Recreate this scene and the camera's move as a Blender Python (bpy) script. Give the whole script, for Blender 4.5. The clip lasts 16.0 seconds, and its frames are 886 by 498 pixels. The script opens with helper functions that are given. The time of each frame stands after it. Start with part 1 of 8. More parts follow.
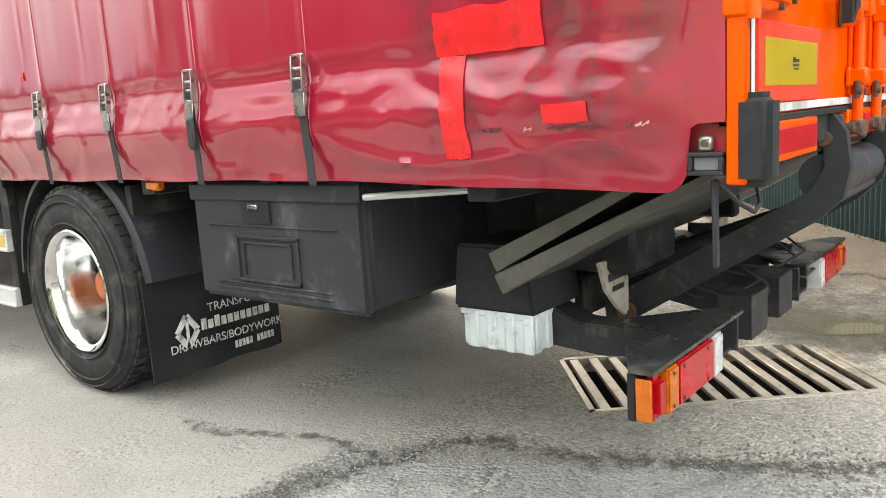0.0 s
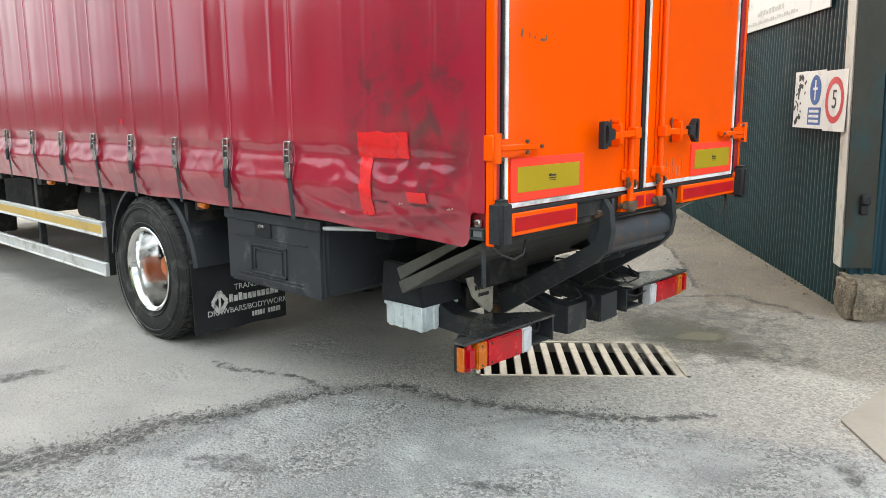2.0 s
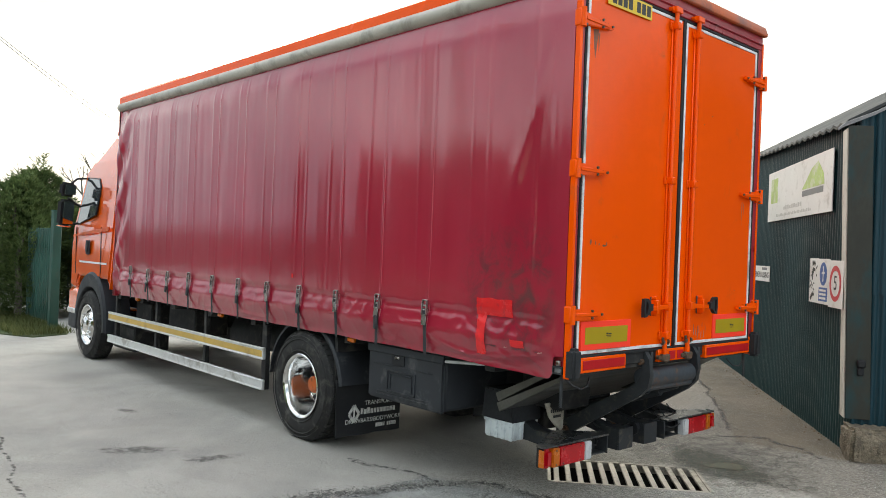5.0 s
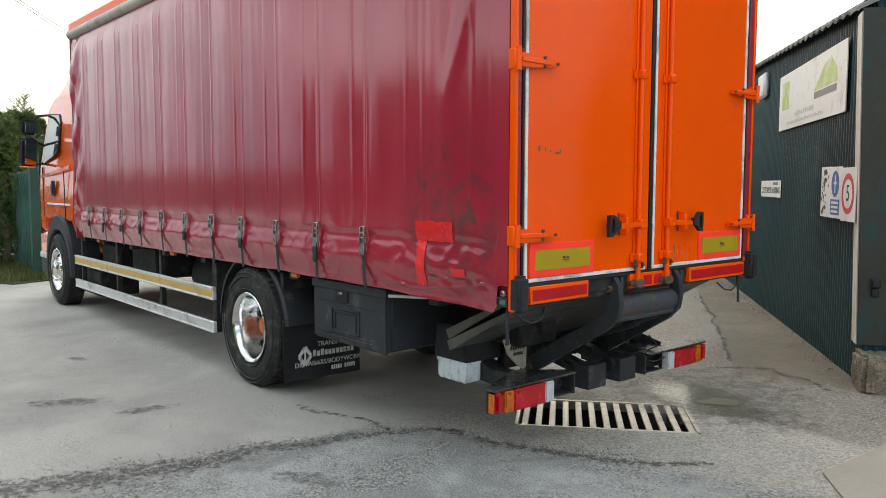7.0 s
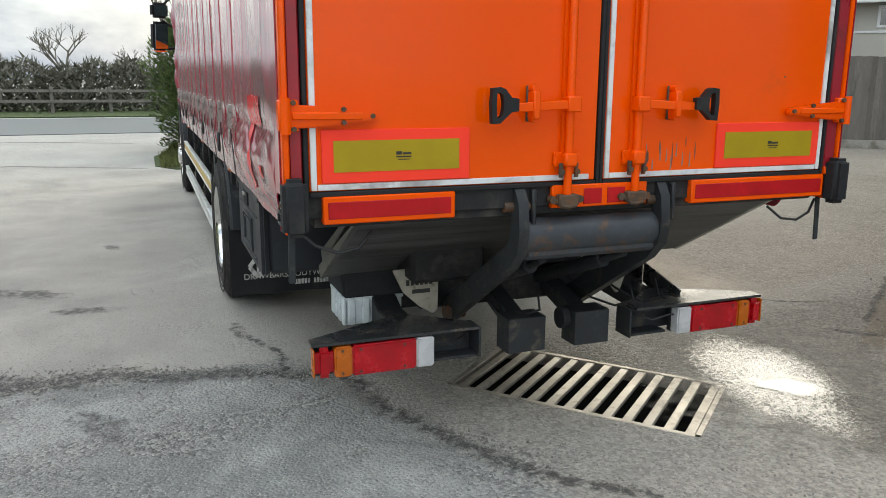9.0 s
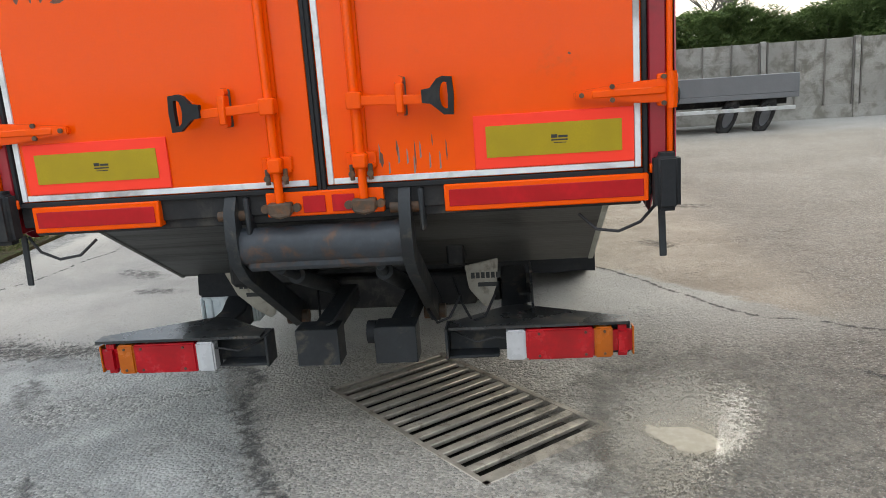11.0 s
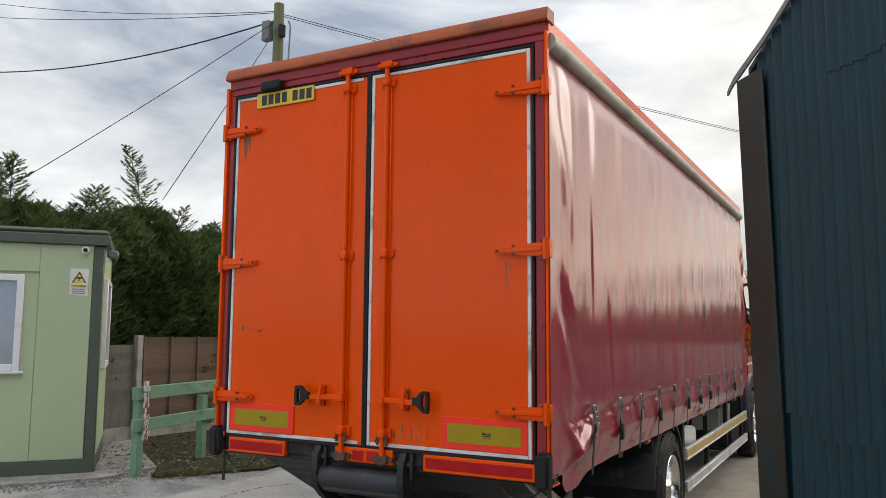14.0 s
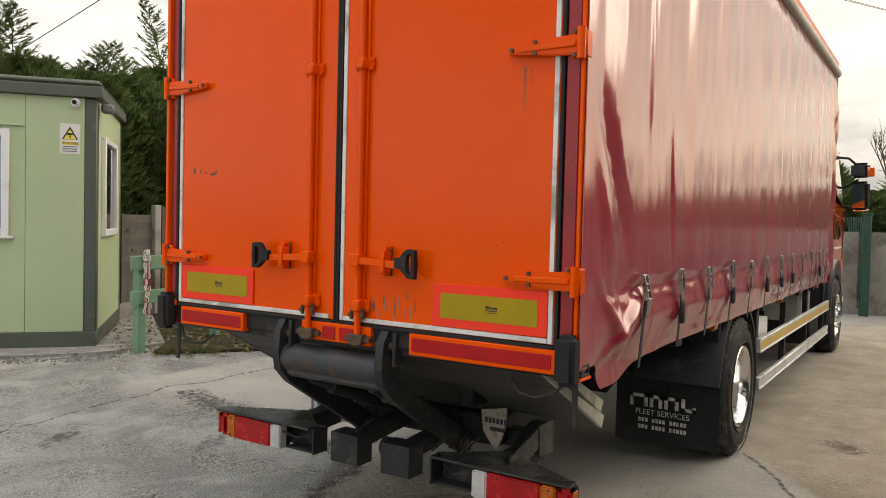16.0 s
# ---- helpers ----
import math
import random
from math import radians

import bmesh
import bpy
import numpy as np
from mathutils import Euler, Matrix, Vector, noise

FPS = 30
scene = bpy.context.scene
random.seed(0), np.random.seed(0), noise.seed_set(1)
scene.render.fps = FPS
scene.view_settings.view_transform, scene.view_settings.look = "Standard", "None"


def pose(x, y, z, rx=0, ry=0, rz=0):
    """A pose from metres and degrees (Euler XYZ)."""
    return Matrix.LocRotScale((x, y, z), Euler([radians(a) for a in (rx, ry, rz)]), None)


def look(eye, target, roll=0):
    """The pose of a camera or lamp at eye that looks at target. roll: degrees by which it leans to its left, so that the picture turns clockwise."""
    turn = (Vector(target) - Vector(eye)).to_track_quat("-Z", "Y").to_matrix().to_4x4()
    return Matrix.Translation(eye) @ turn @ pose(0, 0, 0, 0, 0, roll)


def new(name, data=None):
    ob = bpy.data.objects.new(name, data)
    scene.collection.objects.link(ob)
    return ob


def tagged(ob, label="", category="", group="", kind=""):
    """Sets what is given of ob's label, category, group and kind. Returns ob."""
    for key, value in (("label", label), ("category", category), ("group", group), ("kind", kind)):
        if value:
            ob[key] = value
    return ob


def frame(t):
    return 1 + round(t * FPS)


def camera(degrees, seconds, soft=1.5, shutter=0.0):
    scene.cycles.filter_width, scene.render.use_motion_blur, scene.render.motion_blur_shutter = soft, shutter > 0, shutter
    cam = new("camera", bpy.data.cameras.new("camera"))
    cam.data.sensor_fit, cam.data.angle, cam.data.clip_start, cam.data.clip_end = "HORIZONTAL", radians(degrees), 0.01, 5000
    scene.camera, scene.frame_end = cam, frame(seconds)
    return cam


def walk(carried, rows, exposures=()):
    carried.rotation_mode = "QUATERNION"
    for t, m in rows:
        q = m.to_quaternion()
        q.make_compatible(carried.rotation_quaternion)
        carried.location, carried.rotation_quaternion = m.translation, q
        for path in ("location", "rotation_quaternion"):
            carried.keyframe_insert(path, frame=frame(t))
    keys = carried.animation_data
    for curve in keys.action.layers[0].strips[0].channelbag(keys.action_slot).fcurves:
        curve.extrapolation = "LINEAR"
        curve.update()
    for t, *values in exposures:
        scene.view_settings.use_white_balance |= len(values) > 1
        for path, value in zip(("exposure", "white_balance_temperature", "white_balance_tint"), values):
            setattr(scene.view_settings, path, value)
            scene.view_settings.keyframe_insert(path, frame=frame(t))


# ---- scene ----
cam = camera(59.3, 16.0, soft=0.9)
# seconds, eye, target, roll
PATH = [
    (0, (0.565, -3.016, 1.227), (-0.674, -1.482, 0.895), -3.6),
    (0.5, (0.983, -2.955, 1.24), (-0.373, -1.528, 0.886), -1.8),
    (1, (1.442, -3.108, 1.411), (0.003, -1.775, 1.021), -1.7),
    (1.5, (1.752, -3.365, 1.513), (0.351, -2.002, 1.087), -1.7),
    (2, (2.074, -3.78, 1.62), (0.73, -2.343, 1.264), -0.4),
    (2.5, (2.282, -4.166, 1.706), (0.997, -2.664, 1.398), 1.2),
    (3, (2.494, -4.54, 1.769), (1.236, -3.003, 1.532), 2.6),
    (3.5, (2.835, -4.911, 1.815), (1.521, -3.409, 1.682), 2.6),
    (4, (3.046, -5.225, 1.844), (1.645, -3.797, 1.824), 1.9),
    (4.2, (3.135, -5.263, 1.862), (1.683, -3.887, 1.865), 2.0),
    (6.3, (3.141, -5.02, 1.799), (1.641, -3.70, 1.787), 2.3),
    (6.5, (3.096, -4.823, 1.804), (1.582, -3.517, 1.748), 1.9),
    (7, (2.947, -4.285, 1.733), (1.433, -2.989, 1.568), 0.1),
    (7.5, (2.811, -3.68, 1.662), (1.254, -2.453, 1.398), -2.5),
    (8, (2.817, -3.019, 1.632), (1.142, -1.965, 1.342), -2.0),
    (8.5, (2.763, -2.369, 1.597), (1.005, -1.49, 1.228), 0.5),
    (9, (2.728, -1.708, 1.575), (0.9, -1.016, 1.153), 0.3),
    (9.5, (2.705, -1.087, 1.578), (0.826, -0.555, 1.148), -2.1),
    (9.7, (2.686, -0.847, 1.559), (0.79, -0.375, 1.128), -3.1),
    (11.8, (2.879, 1.504, 1.603), (1.026, 0.829, 1.273), -2.0),
    (12, (2.884, 1.668, 1.646), (1.06, 0.895, 1.37), -1.1),
    (12.5, (3.182, 2.101, 1.777), (1.392, 1.237, 1.551), 1.3),
    (13, (3.535, 2.374, 1.846), (1.741, 1.498, 1.73), 1.9),
    (13.5, (3.976, 2.687, 1.893), (2.199, 1.774, 1.986), 0.7),
    (14, (4.242, 2.876, 1.917), (2.495, 1.927, 2.128), 0.4),
    (14.5, (4.312, 2.897, 1.896), (2.569, 1.939, 2.107), 0.7),
    (15, (4.037, 2.857, 1.832), (2.295, 1.88, 1.944), 1.6),
    (15.5, (3.515, 2.686, 1.779), (1.788, 1.676, 1.769), 2.3),
    (16, (2.91, 2.5, 1.685), (1.232, 1.414, 1.613), 1.4),
]
EXPOSURES = [(0.0, 2.05, 7250, 8), (0.5, 2.0, 7100, 6), (1.5, 1.7, 6750, 5), (3.0, 1.5, 6550, 5), (4.0, 1.28, 6550, 5), (6.5, 0.64, 6550, 5), (7.1, 0.98, 6550, 5), (8.0, 1.05, 6550, 5), (9.5, 0.9, 6600, 5), (12.0, 1.25, 6450, 9), (12.5, 0.98, 6450, 9), (13.0, 1.03, 6400, 10), (14.0, 0.36, 6650, 10), (15.0, 0.38, 6850, 10), (16.0, 0.65, 7600, 11)]
walk(cam, [(t, look(eye, target, roll)) for t, eye, target, roll in PATH], EXPOSURES)
# ---- sky and sun ----
world = bpy.data.worlds.new("overcast_sky")
scene.world = world
world.use_nodes = True
wn, wl = world.node_tree.nodes, world.node_tree.links
wn.clear()
SUN_ELEV, SUN_AZ = 28.0, 56.0     # azimuth: degrees anticlockwise from +y


def wnode(kind, **kw):
    n = wn.new(kind)
    for k, v in kw.items():
        n.inputs[k].default_value = v
    return n


sky = wn.new("ShaderNodeTexSky")
sky.sky_type, sky.sun_disc = "NISHITA", False
sky.sun_elevation, sky.sun_rotation = radians(SUN_ELEV), radians(-SUN_AZ)
sky.air_density, sky.dust_density = 1.5, 3.0
wco = wn.new("ShaderNodeTexCoord")
stretch = wnode("ShaderNodeMapping", Scale=(1.0, 1.0, 2.6))
clouds = wnode("ShaderNodeTexNoise", Scale=1.7, Detail=7.0, Roughness=0.55, Distortion=0.35)
ramp = wn.new("ShaderNodeValToRGB")
ramp.color_ramp.elements[0].position, ramp.color_ramp.elements[0].color = 0.40, (0.33, 0.39, 0.49, 1)
ramp.color_ramp.elements[1].position, ramp.color_ramp.elements[1].color = 0.62, (1.12, 1.14, 1.16, 1)
glowdir = wnode("ShaderNodeVectorMath")
glowdir.operation = "DOT_PRODUCT"
sd = Vector((-math.sin(radians(SUN_AZ)) * math.cos(radians(SUN_ELEV)), math.cos(radians(SUN_AZ)) * math.cos(radians(SUN_ELEV)), math.sin(radians(SUN_ELEV))))
glowdir.inputs[1].default_value = sd
glow = wn.new("ShaderNodeMapRange")
glow.interpolation_type = "SMOOTHSTEP"
for k, v in (("From Min", 0.72), ("From Max", 1.0), ("To Min", 1.0), ("To Max", 1.18)):
    glow.inputs[k].default_value = v
upz = wn.new("ShaderNodeSeparateXYZ")
wl.new(wco.outputs["Generated"], upz.inputs[0])
dome = wn.new("ShaderNodeMapRange")
dome.interpolation_type = "SMOOTHSTEP"
for k, v in (("From Min", 0.04), ("From Max", 1.0), ("To Min", 0.60), ("To Max", 1.75)):
    dome.inputs[k].default_value = v
wl.new(upz.outputs["Z"], dome.inputs["Value"])
both = wn.new("ShaderNodeMath")
both.operation = "MULTIPLY"
# whiter haze low over the horizon
haze = wn.new("ShaderNodeMapRange")
haze.interpolation_type = "SMOOTHSTEP"
for k, v in (("From Min", 0.02), ("From Max", 0.34), ("To Min", 1.4), ("To Max", 1.0)):
    haze.inputs[k].default_value = v
wl.new(upz.outputs["Z"], haze.inputs["Value"])
low = wn.new("ShaderNodeMath")
low.operation = "MULTIPLY"
wl.new(dome.outputs["Result"], low.inputs[0])
wl.new(haze.outputs["Result"], low.inputs[1])
wl.new(low.outputs[0], both.inputs[0])
wl.new(glow.outputs["Result"], both.inputs[1])
veil = wn.new("ShaderNodeVectorMath")
veil.operation = "SCALE"
# thin cloud takes a warm tint round the sun
warmth = wn.new("ShaderNodeMapRange")
warmth.interpolation_type = "SMOOTHSTEP"
for k, v in (("From Min", 0.60), ("From Max", 0.98)):
    warmth.inputs[k].default_value = v
tint = wn.new("ShaderNodeMix")
tint.data_type, tint.blend_type = "RGBA", "MULTIPLY"
tint.inputs["B"].default_value = (1.0, 0.90, 0.76, 1)
skyscale = wn.new("ShaderNodeVectorMath")
skyscale.operation = "SCALE"
skyscale.inputs["Scale"].default_value = 0.10
mixsky = wn.new("ShaderNodeMix")
mixsky.data_type = "RGBA"
mixsky.inputs["Factor"].default_value = 0.86
background = wnode("ShaderNodeBackground", Strength=1.0)
wout = wn.new("ShaderNodeOutputWorld")
wl.new(wco.outputs["Generated"], stretch.inputs["Vector"])
wl.new(stretch.outputs["Vector"], clouds.inputs["Vector"])
wl.new(clouds.outputs["Fac"], ramp.inputs["Fac"])
wl.new(wco.outputs["Generated"], glowdir.inputs[0])
wl.new(glowdir.outputs["Value"], glow.inputs["Value"])
wl.new(glowdir.outputs["Value"], warmth.inputs["Value"])
wl.new(warmth.outputs["Result"], tint.inputs["Factor"])
wl.new(ramp.outputs["Color"], tint.inputs["A"])
wl.new(tint.outputs["Result"], veil.inputs[0])
wl.new(both.outputs[0], veil.inputs["Scale"])
wl.new(sky.outputs["Color"], skyscale.inputs[0])
wl.new(skyscale.outputs["Vector"], mixsky.inputs["A"])
wl.new(veil.outputs["Vector"], mixsky.inputs["B"])
wl.new(mixsky.outputs["Result"], background.inputs["Color"])
wl.new(background.outputs["Background"], wout.inputs["Surface"])

sun = new("sun", bpy.data.lights.new("sun", "SUN"))
sun.data.energy, sun.data.angle, sun.data.color = 0.5, radians(35), (1.0, 0.95, 0.88)
sun.matrix_world = look(sd * 40, (0, 0, 0))


# ---- materials ----
def graph(name):
    m = bpy.data.materials.new(name)
    m.use_nodes = True
    m.node_tree.nodes.clear()
    return m, m.node_tree.nodes, m.node_tree.links


class Nodes:
    """Short names for building one node material."""

    def __init__(self, name):
        self.mat, self.n, self.l = graph(name)
        self.out = self.n.new("ShaderNodeOutputMaterial")
        self.bsdf = self.n.new("ShaderNodeBsdfPrincipled")
        self.l.new(self.bsdf.outputs[0], self.out.inputs["Surface"])
        self.pos = self.n.new("ShaderNodeNewGeometry").outputs["Position"]

    def link(self, a, b):
        self.l.new(a, b)

    def noise(self, scale, detail=4.0, rough=0.55, stretch=None, warp=0.0):
        t = self.n.new("ShaderNodeTexNoise")
        t.inputs["Scale"].default_value, t.inputs["Detail"].default_value = scale, detail
        t.inputs["Roughness"].default_value, t.inputs["Distortion"].default_value = rough, warp
        src = self.pos
        if stretch:
            mp = self.n.new("ShaderNodeMapping")
            mp.inputs["Scale"].default_value = stretch
            self.link(self.pos, mp.inputs["Vector"])
            src = mp.outputs["Vector"]
        self.link(src, t.inputs["Vector"])
        return t.outputs["Fac"]

    def range(self, fac, lo, hi, a=0.0, b=1.0):
        r = self.n.new("ShaderNodeMapRange")
        r.interpolation_type = "SMOOTHSTEP"
        for k, v in (("From Min", lo), ("From Max", hi), ("To Min", a), ("To Max", b)):
            r.inputs[k].default_value = v
        self.link(fac, r.inputs["Value"])
        return r.outputs["Result"]

    def math(self, op, a, b=0.0):
        m = self.n.new("ShaderNodeMath")
        m.operation = op
        for i, v in enumerate((a, b)):
            if isinstance(v, (int, float)):
                m.inputs[i].default_value = v
            else:
                self.link(v, m.inputs[i])
        return m.outputs[0]

    def mix(self, fac, a, b):
        m = self.n.new("ShaderNodeMix")
        m.data_type = "RGBA"
        for key, v in (("Factor", fac), ("A", a), ("B", b)):
            if isinstance(v, tuple):
                m.inputs[key].default_value = (*v[:3], 1)
            elif isinstance(v, (int, float)):
                m.inputs[key].default_value = v
            else:
                self.link(v, m.inputs[key])
        return m.outputs["Result"]

    def xyz(self):
        s = self.n.new("ShaderNodeSeparateXYZ")
        self.link(self.pos, s.inputs[0])
        return s.outputs

    def bump(self, height, strength=0.3, dist=0.01):
        b = self.n.new("ShaderNodeBump")
        b.inputs["Strength"].default_value, b.inputs["Distance"].default_value = strength, dist
        self.link(height, b.inputs["Height"])
        self.link(b.outputs[0], self.bsdf.inputs["Normal"])

    def set(self, color=None, rough=None, metal=None, **more):
        for key, v in (("Base Color", color), ("Roughness", rough), ("Metallic", metal), *((k.replace("_", " "), w) for k, w in more.items())):
            if v is None:
                continue
            if isinstance(v, tuple):
                self.bsdf.inputs[key].default_value = (*v[:3], 1)
            elif isinstance(v, (int, float)):
                self.bsdf.inputs[key].default_value = v
            else:
                self.link(v, self.bsdf.inputs[key])
        return self.mat


def shade(c, k):
    return tuple(min(1.0, v * k) for v in c)


def surface(name, color, rough=0.5, metal=0.0, big=1.2, fine=40.0, vary=0.18, dirt=None, dirt_amount=0.0, bump=0.1, dist=0.004, stretch=None, coat=0.0, per_piece=0.0, spec=0.5):
    """A worn surface: colour that varies at two scales, patches of dirt, uneven gloss, fine relief."""
    k = Nodes(name)
    a, b = k.noise(big, 5, 0.6, stretch), k.noise(fine, 3, 0.6, stretch)
    col = k.mix(k.range(a, 0.3, 0.7), shade(color, 1 - vary), shade(color, 1 + vary))
    col = k.mix(k.range(b, 0.35, 0.65, 0.0, 0.5), col, shade(color, 1 - vary * 0.8))
    if per_piece:
        info = k.n.new("ShaderNodeObjectInfo")
        col = k.mix(k.math("MULTIPLY", info.outputs["Random"], per_piece), col, shade(color, 0.45))
    if dirt:
        d = k.noise(big * 2.7, 6, 0.65, stretch, 0.4)
        col = k.mix(k.range(d, 0.62 - dirt_amount * 0.35, 0.80 - dirt_amount * 0.25, 0.0, 0.85), col, dirt)
    r = k.range(a, 0.3, 0.7, max(0.03, rough - 0.09), min(1, rough + 0.12))
    if bump:
        k.bump(b, bump, dist)
    return k.set(col, r, metal, Coat_Weight=coat, Specular_IOR_Level=spec)


ORANGE_FADED = surface("sun_faded_orange", (0.46, 0.105, 0.035), 0.5, vary=0.2, big=2, dirt=(0.20, 0.07, 0.05), dirt_amount=0.4, spec=0.3)
ORANGE = surface("orange_paint", (0.88, 0.090, 0.001), 0.16, vary=0.06, big=0.7, fine=9, dirt=(0.42, 0.11, 0.03), dirt_amount=0.06, bump=0.02, spec=0.20)
CAB_ORANGE = surface("glossy_cab_orange", (0.90, 0.115, 0.003), 0.2, vary=0.06, big=0.7, fine=9, bump=0.0, coat=1.0, spec=0.8)
CAB_ORANGE.node_tree.nodes["Principled BSDF"].inputs["Coat IOR"].default_value = 2.3
MAROON = surface("maroon_paint", (0.30, 0.012, 0.022), 0.32, vary=0.15, dirt=(0.12, 0.02, 0.02), dirt_amount=0.25, bump=0.05)
WHITE_TRIM = surface("white_trim", (0.72, 0.74, 0.74), 0.5, vary=0.08, dirt=(0.25, 0.24, 0.22), dirt_amount=0.45)
RUBBER = surface("black_rubber", (0.019, 0.020, 0.022), 0.7, vary=0.3, dirt=(0.045, 0.043, 0.04), dirt_amount=0.2, bump=0.25, spec=0.28)
TYRE = surface("tyre_rubber", (0.026, 0.026, 0.026), 0.72, vary=0.25, big=3, dirt=(0.085, 0.08, 0.072), dirt_amount=0.4, bump=0.3, spec=0.28)
CHASSIS = surface("chassis_black", (0.018, 0.018, 0.019), 0.55, vary=0.35, big=3, dirt=(0.06, 0.054, 0.047), dirt_amount=0.4, bump=0.3, spec=0.28)
STEEL_BLACK = surface("painted_steel_black", (0.028, 0.031, 0.034), 0.48, vary=0.3, big=4, dirt=(0.10, 0.085, 0.065), dirt_amount=0.25, bump=0.2, spec=0.28)
STEEL_WORN = surface("worn_glossy_black_steel", (0.030, 0.032, 0.034), 0.24, vary=0.3, big=4, dirt=(0.13, 0.11, 0.085), dirt_amount=0.3, bump=0.12, spec=0.6)
RUSTY = surface("rusty_dark_steel", (0.085, 0.058, 0.040), 0.5, vary=0.3, big=6, dirt=(0.19, 0.075, 0.028), dirt_amount=0.45, bump=0.3, spec=0.28)
TUBE_STEEL = surface("rust_stained_blue_steel", (0.046, 0.052, 0.060), 0.42, vary=0.3, big=4, dirt=(0.13, 0.065, 0.032), dirt_amount=0.36, bump=0.3, spec=0.28)
ALU = surface("grooved_aluminium", (0.125, 0.123, 0.118), 0.5, 0.4, vary=0.25, big=4, fine=70, dirt=(0.05, 0.045, 0.04), dirt_amount=0.45, stretch=(1, 0.06, 1), bump=0.5)
ALU_EDGE = surface("worn_aluminium_edge", (0.12, 0.115, 0.10), 0.42, 0.4, vary=0.2, big=1.5, dirt=(0.075, 0.07, 0.06), dirt_amount=0.45)
CHROME = surface("polished_rim", (0.78, 0.78, 0.77), 0.12, 1.0, vary=0.1, big=6, dirt=(0.30, 0.28, 0.25), dirt_amount=0.15, bump=0.02)
HUB_ORANGE = surface("hub_orange", (0.62, 0.13, 0.02), 0.45, vary=0.2, big=8, dirt=(0.08, 0.05, 0.03), dirt_amount=0.35)
PLASTIC = surface("grey_black_plastic", (0.029, 0.032, 0.037), 0.5, vary=0.18, big=2, fine=120, dirt=(0.10, 0.10, 0.10), dirt_amount=0.2, bump=0.15, spec=0.28)
TANK_WHITE = surface("milky_plastic", (0.62, 0.67, 0.68), 0.45, vary=0.1, big=6, dirt=(0.35, 0.40, 0.44), dirt_amount=0.3)
ALLOY = surface("silver_rail", (0.66, 0.67, 0.66), 0.38, 0.35, vary=0.1, dirt=(0.30, 0.28, 0.25), dirt_amount=0.35)
YELLOW_TAPE = surface("yellow_reflective", (0.58, 0.38, 0.08), 0.4, vary=0.15, dirt=(0.30, 0.20, 0.08), dirt_amount=0.3)
BOARD_YELLOW = surface("board_yellow", (0.38, 0.272, 0.008), 0.5, vary=0.08, big=6, fine=160, spec=0.28)
BOARD_RED = surface("board_fluorescent_red", (1.0, 0.055, 0.028), 0.55, vary=0.04, big=6, spec=0.2)
REFLECT_RED = surface("red_reflector", (0.44, 0.006, 0.010), 0.4, vary=0.15, big=8, spec=0.25)
LAMP_RED = surface("red_lens", (0.44, 0.003, 0.010), 0.2, vary=0.25, big=9, fine=60, coat=0.1)
LAMP_AMBER = surface("amber_lens", (0.50, 0.115, 0.004), 0.22, vary=0.15, big=12, coat=0.2)
LAMP_WHITE = surface("clear_lens", (0.52, 0.52, 0.53), 0.26, vary=0.08, big=12, coat=0.2)
STRAP = surface("webbing_strap", (0.030, 0.030, 0.034), 0.8, vary=0.2, fine=200, bump=0.3)
BUCKLE = surface("zinc_buckle", (0.42, 0.41, 0.39), 0.32, 0.9, vary=0.25, big=12, dirt=(0.12, 0.10, 0.08), dirt_amount=0.3)
TAPE_RED = surface("red_repair_tape", (0.72, 0.020, 0.024), 0.26, vary=0.12, big=5, fine=16, bump=0.3, dist=0.008, dirt=(0.40, 0.02, 0.03), dirt_amount=0.25)
PELMET = surface("cream_gutter", (0.46, 0.43, 0.37), 0.45, vary=0.12, dirt=(0.24, 0.22, 0.18), dirt_amount=0.45)
PLATE_YELLOW = surface("number_plate_yellow", (0.72, 0.50, 0.03), 0.4, vary=0.06, big=5)
INK_BLACK = surface("black_print", (0.02, 0.02, 0.02), 0.5, vary=0.1)
INK_WHITE = surface("white_print", (0.62, 0.62, 0.60), 0.6, vary=0.15, big=9, dirt=(0.12, 0.12, 0.12), dirt_amount=0.45)
TAN_PLATE = surface("tan_guard_plate", (0.36, 0.33, 0.27), 0.55, vary=0.15, big=7, dirt=(0.14, 0.12, 0.09), dirt_amount=0.35)
SHED_GREEN = surface("shed_green_sheet", (0.013, 0.047, 0.050), 0.42, vary=0.22, big=0.8, fine=14, dirt=(0.05, 0.085, 0.075), dirt_amount=0.18, bump=0.1, stretch=(1, 1, 0.35), spec=0.5)
FLASH_GREEN = surface("worn_green_flashing", (0.031, 0.032, 0.025), 0.45, vary=0.30, big=1.6, fine=22, dirt=(0.012, 0.042, 0.046), dirt_amount=0.40, stretch=(1, 1, 0.5), spec=0.28)
VERGE_GREY = surface("weathered_grey_verge", (0.20, 0.195, 0.20), 0.5, vary=0.2, big=2, dirt=(0.07, 0.07, 0.07), dirt_amount=0.3)
ROOF_SHEET = surface("shed_roof_sheet", (0.035, 0.037, 0.037), 0.7, vary=0.3, big=1.5, dirt=(0.07, 0.07, 0.06), dirt_amount=0.4)
PALE_STRIP = surface("pale_worn_strip", (0.52, 0.51, 0.45), 0.6, vary=0.12, big=2, dirt=(0.25, 0.24, 0.20), dirt_amount=0.35)
CABIN_GREEN = surface("cabin_sage_green", (0.42, 0.52, 0.32), 0.5, vary=0.05, big=0.9, dirt=(0.36, 0.45, 0.27), dirt_amount=0.1, bump=0.04)
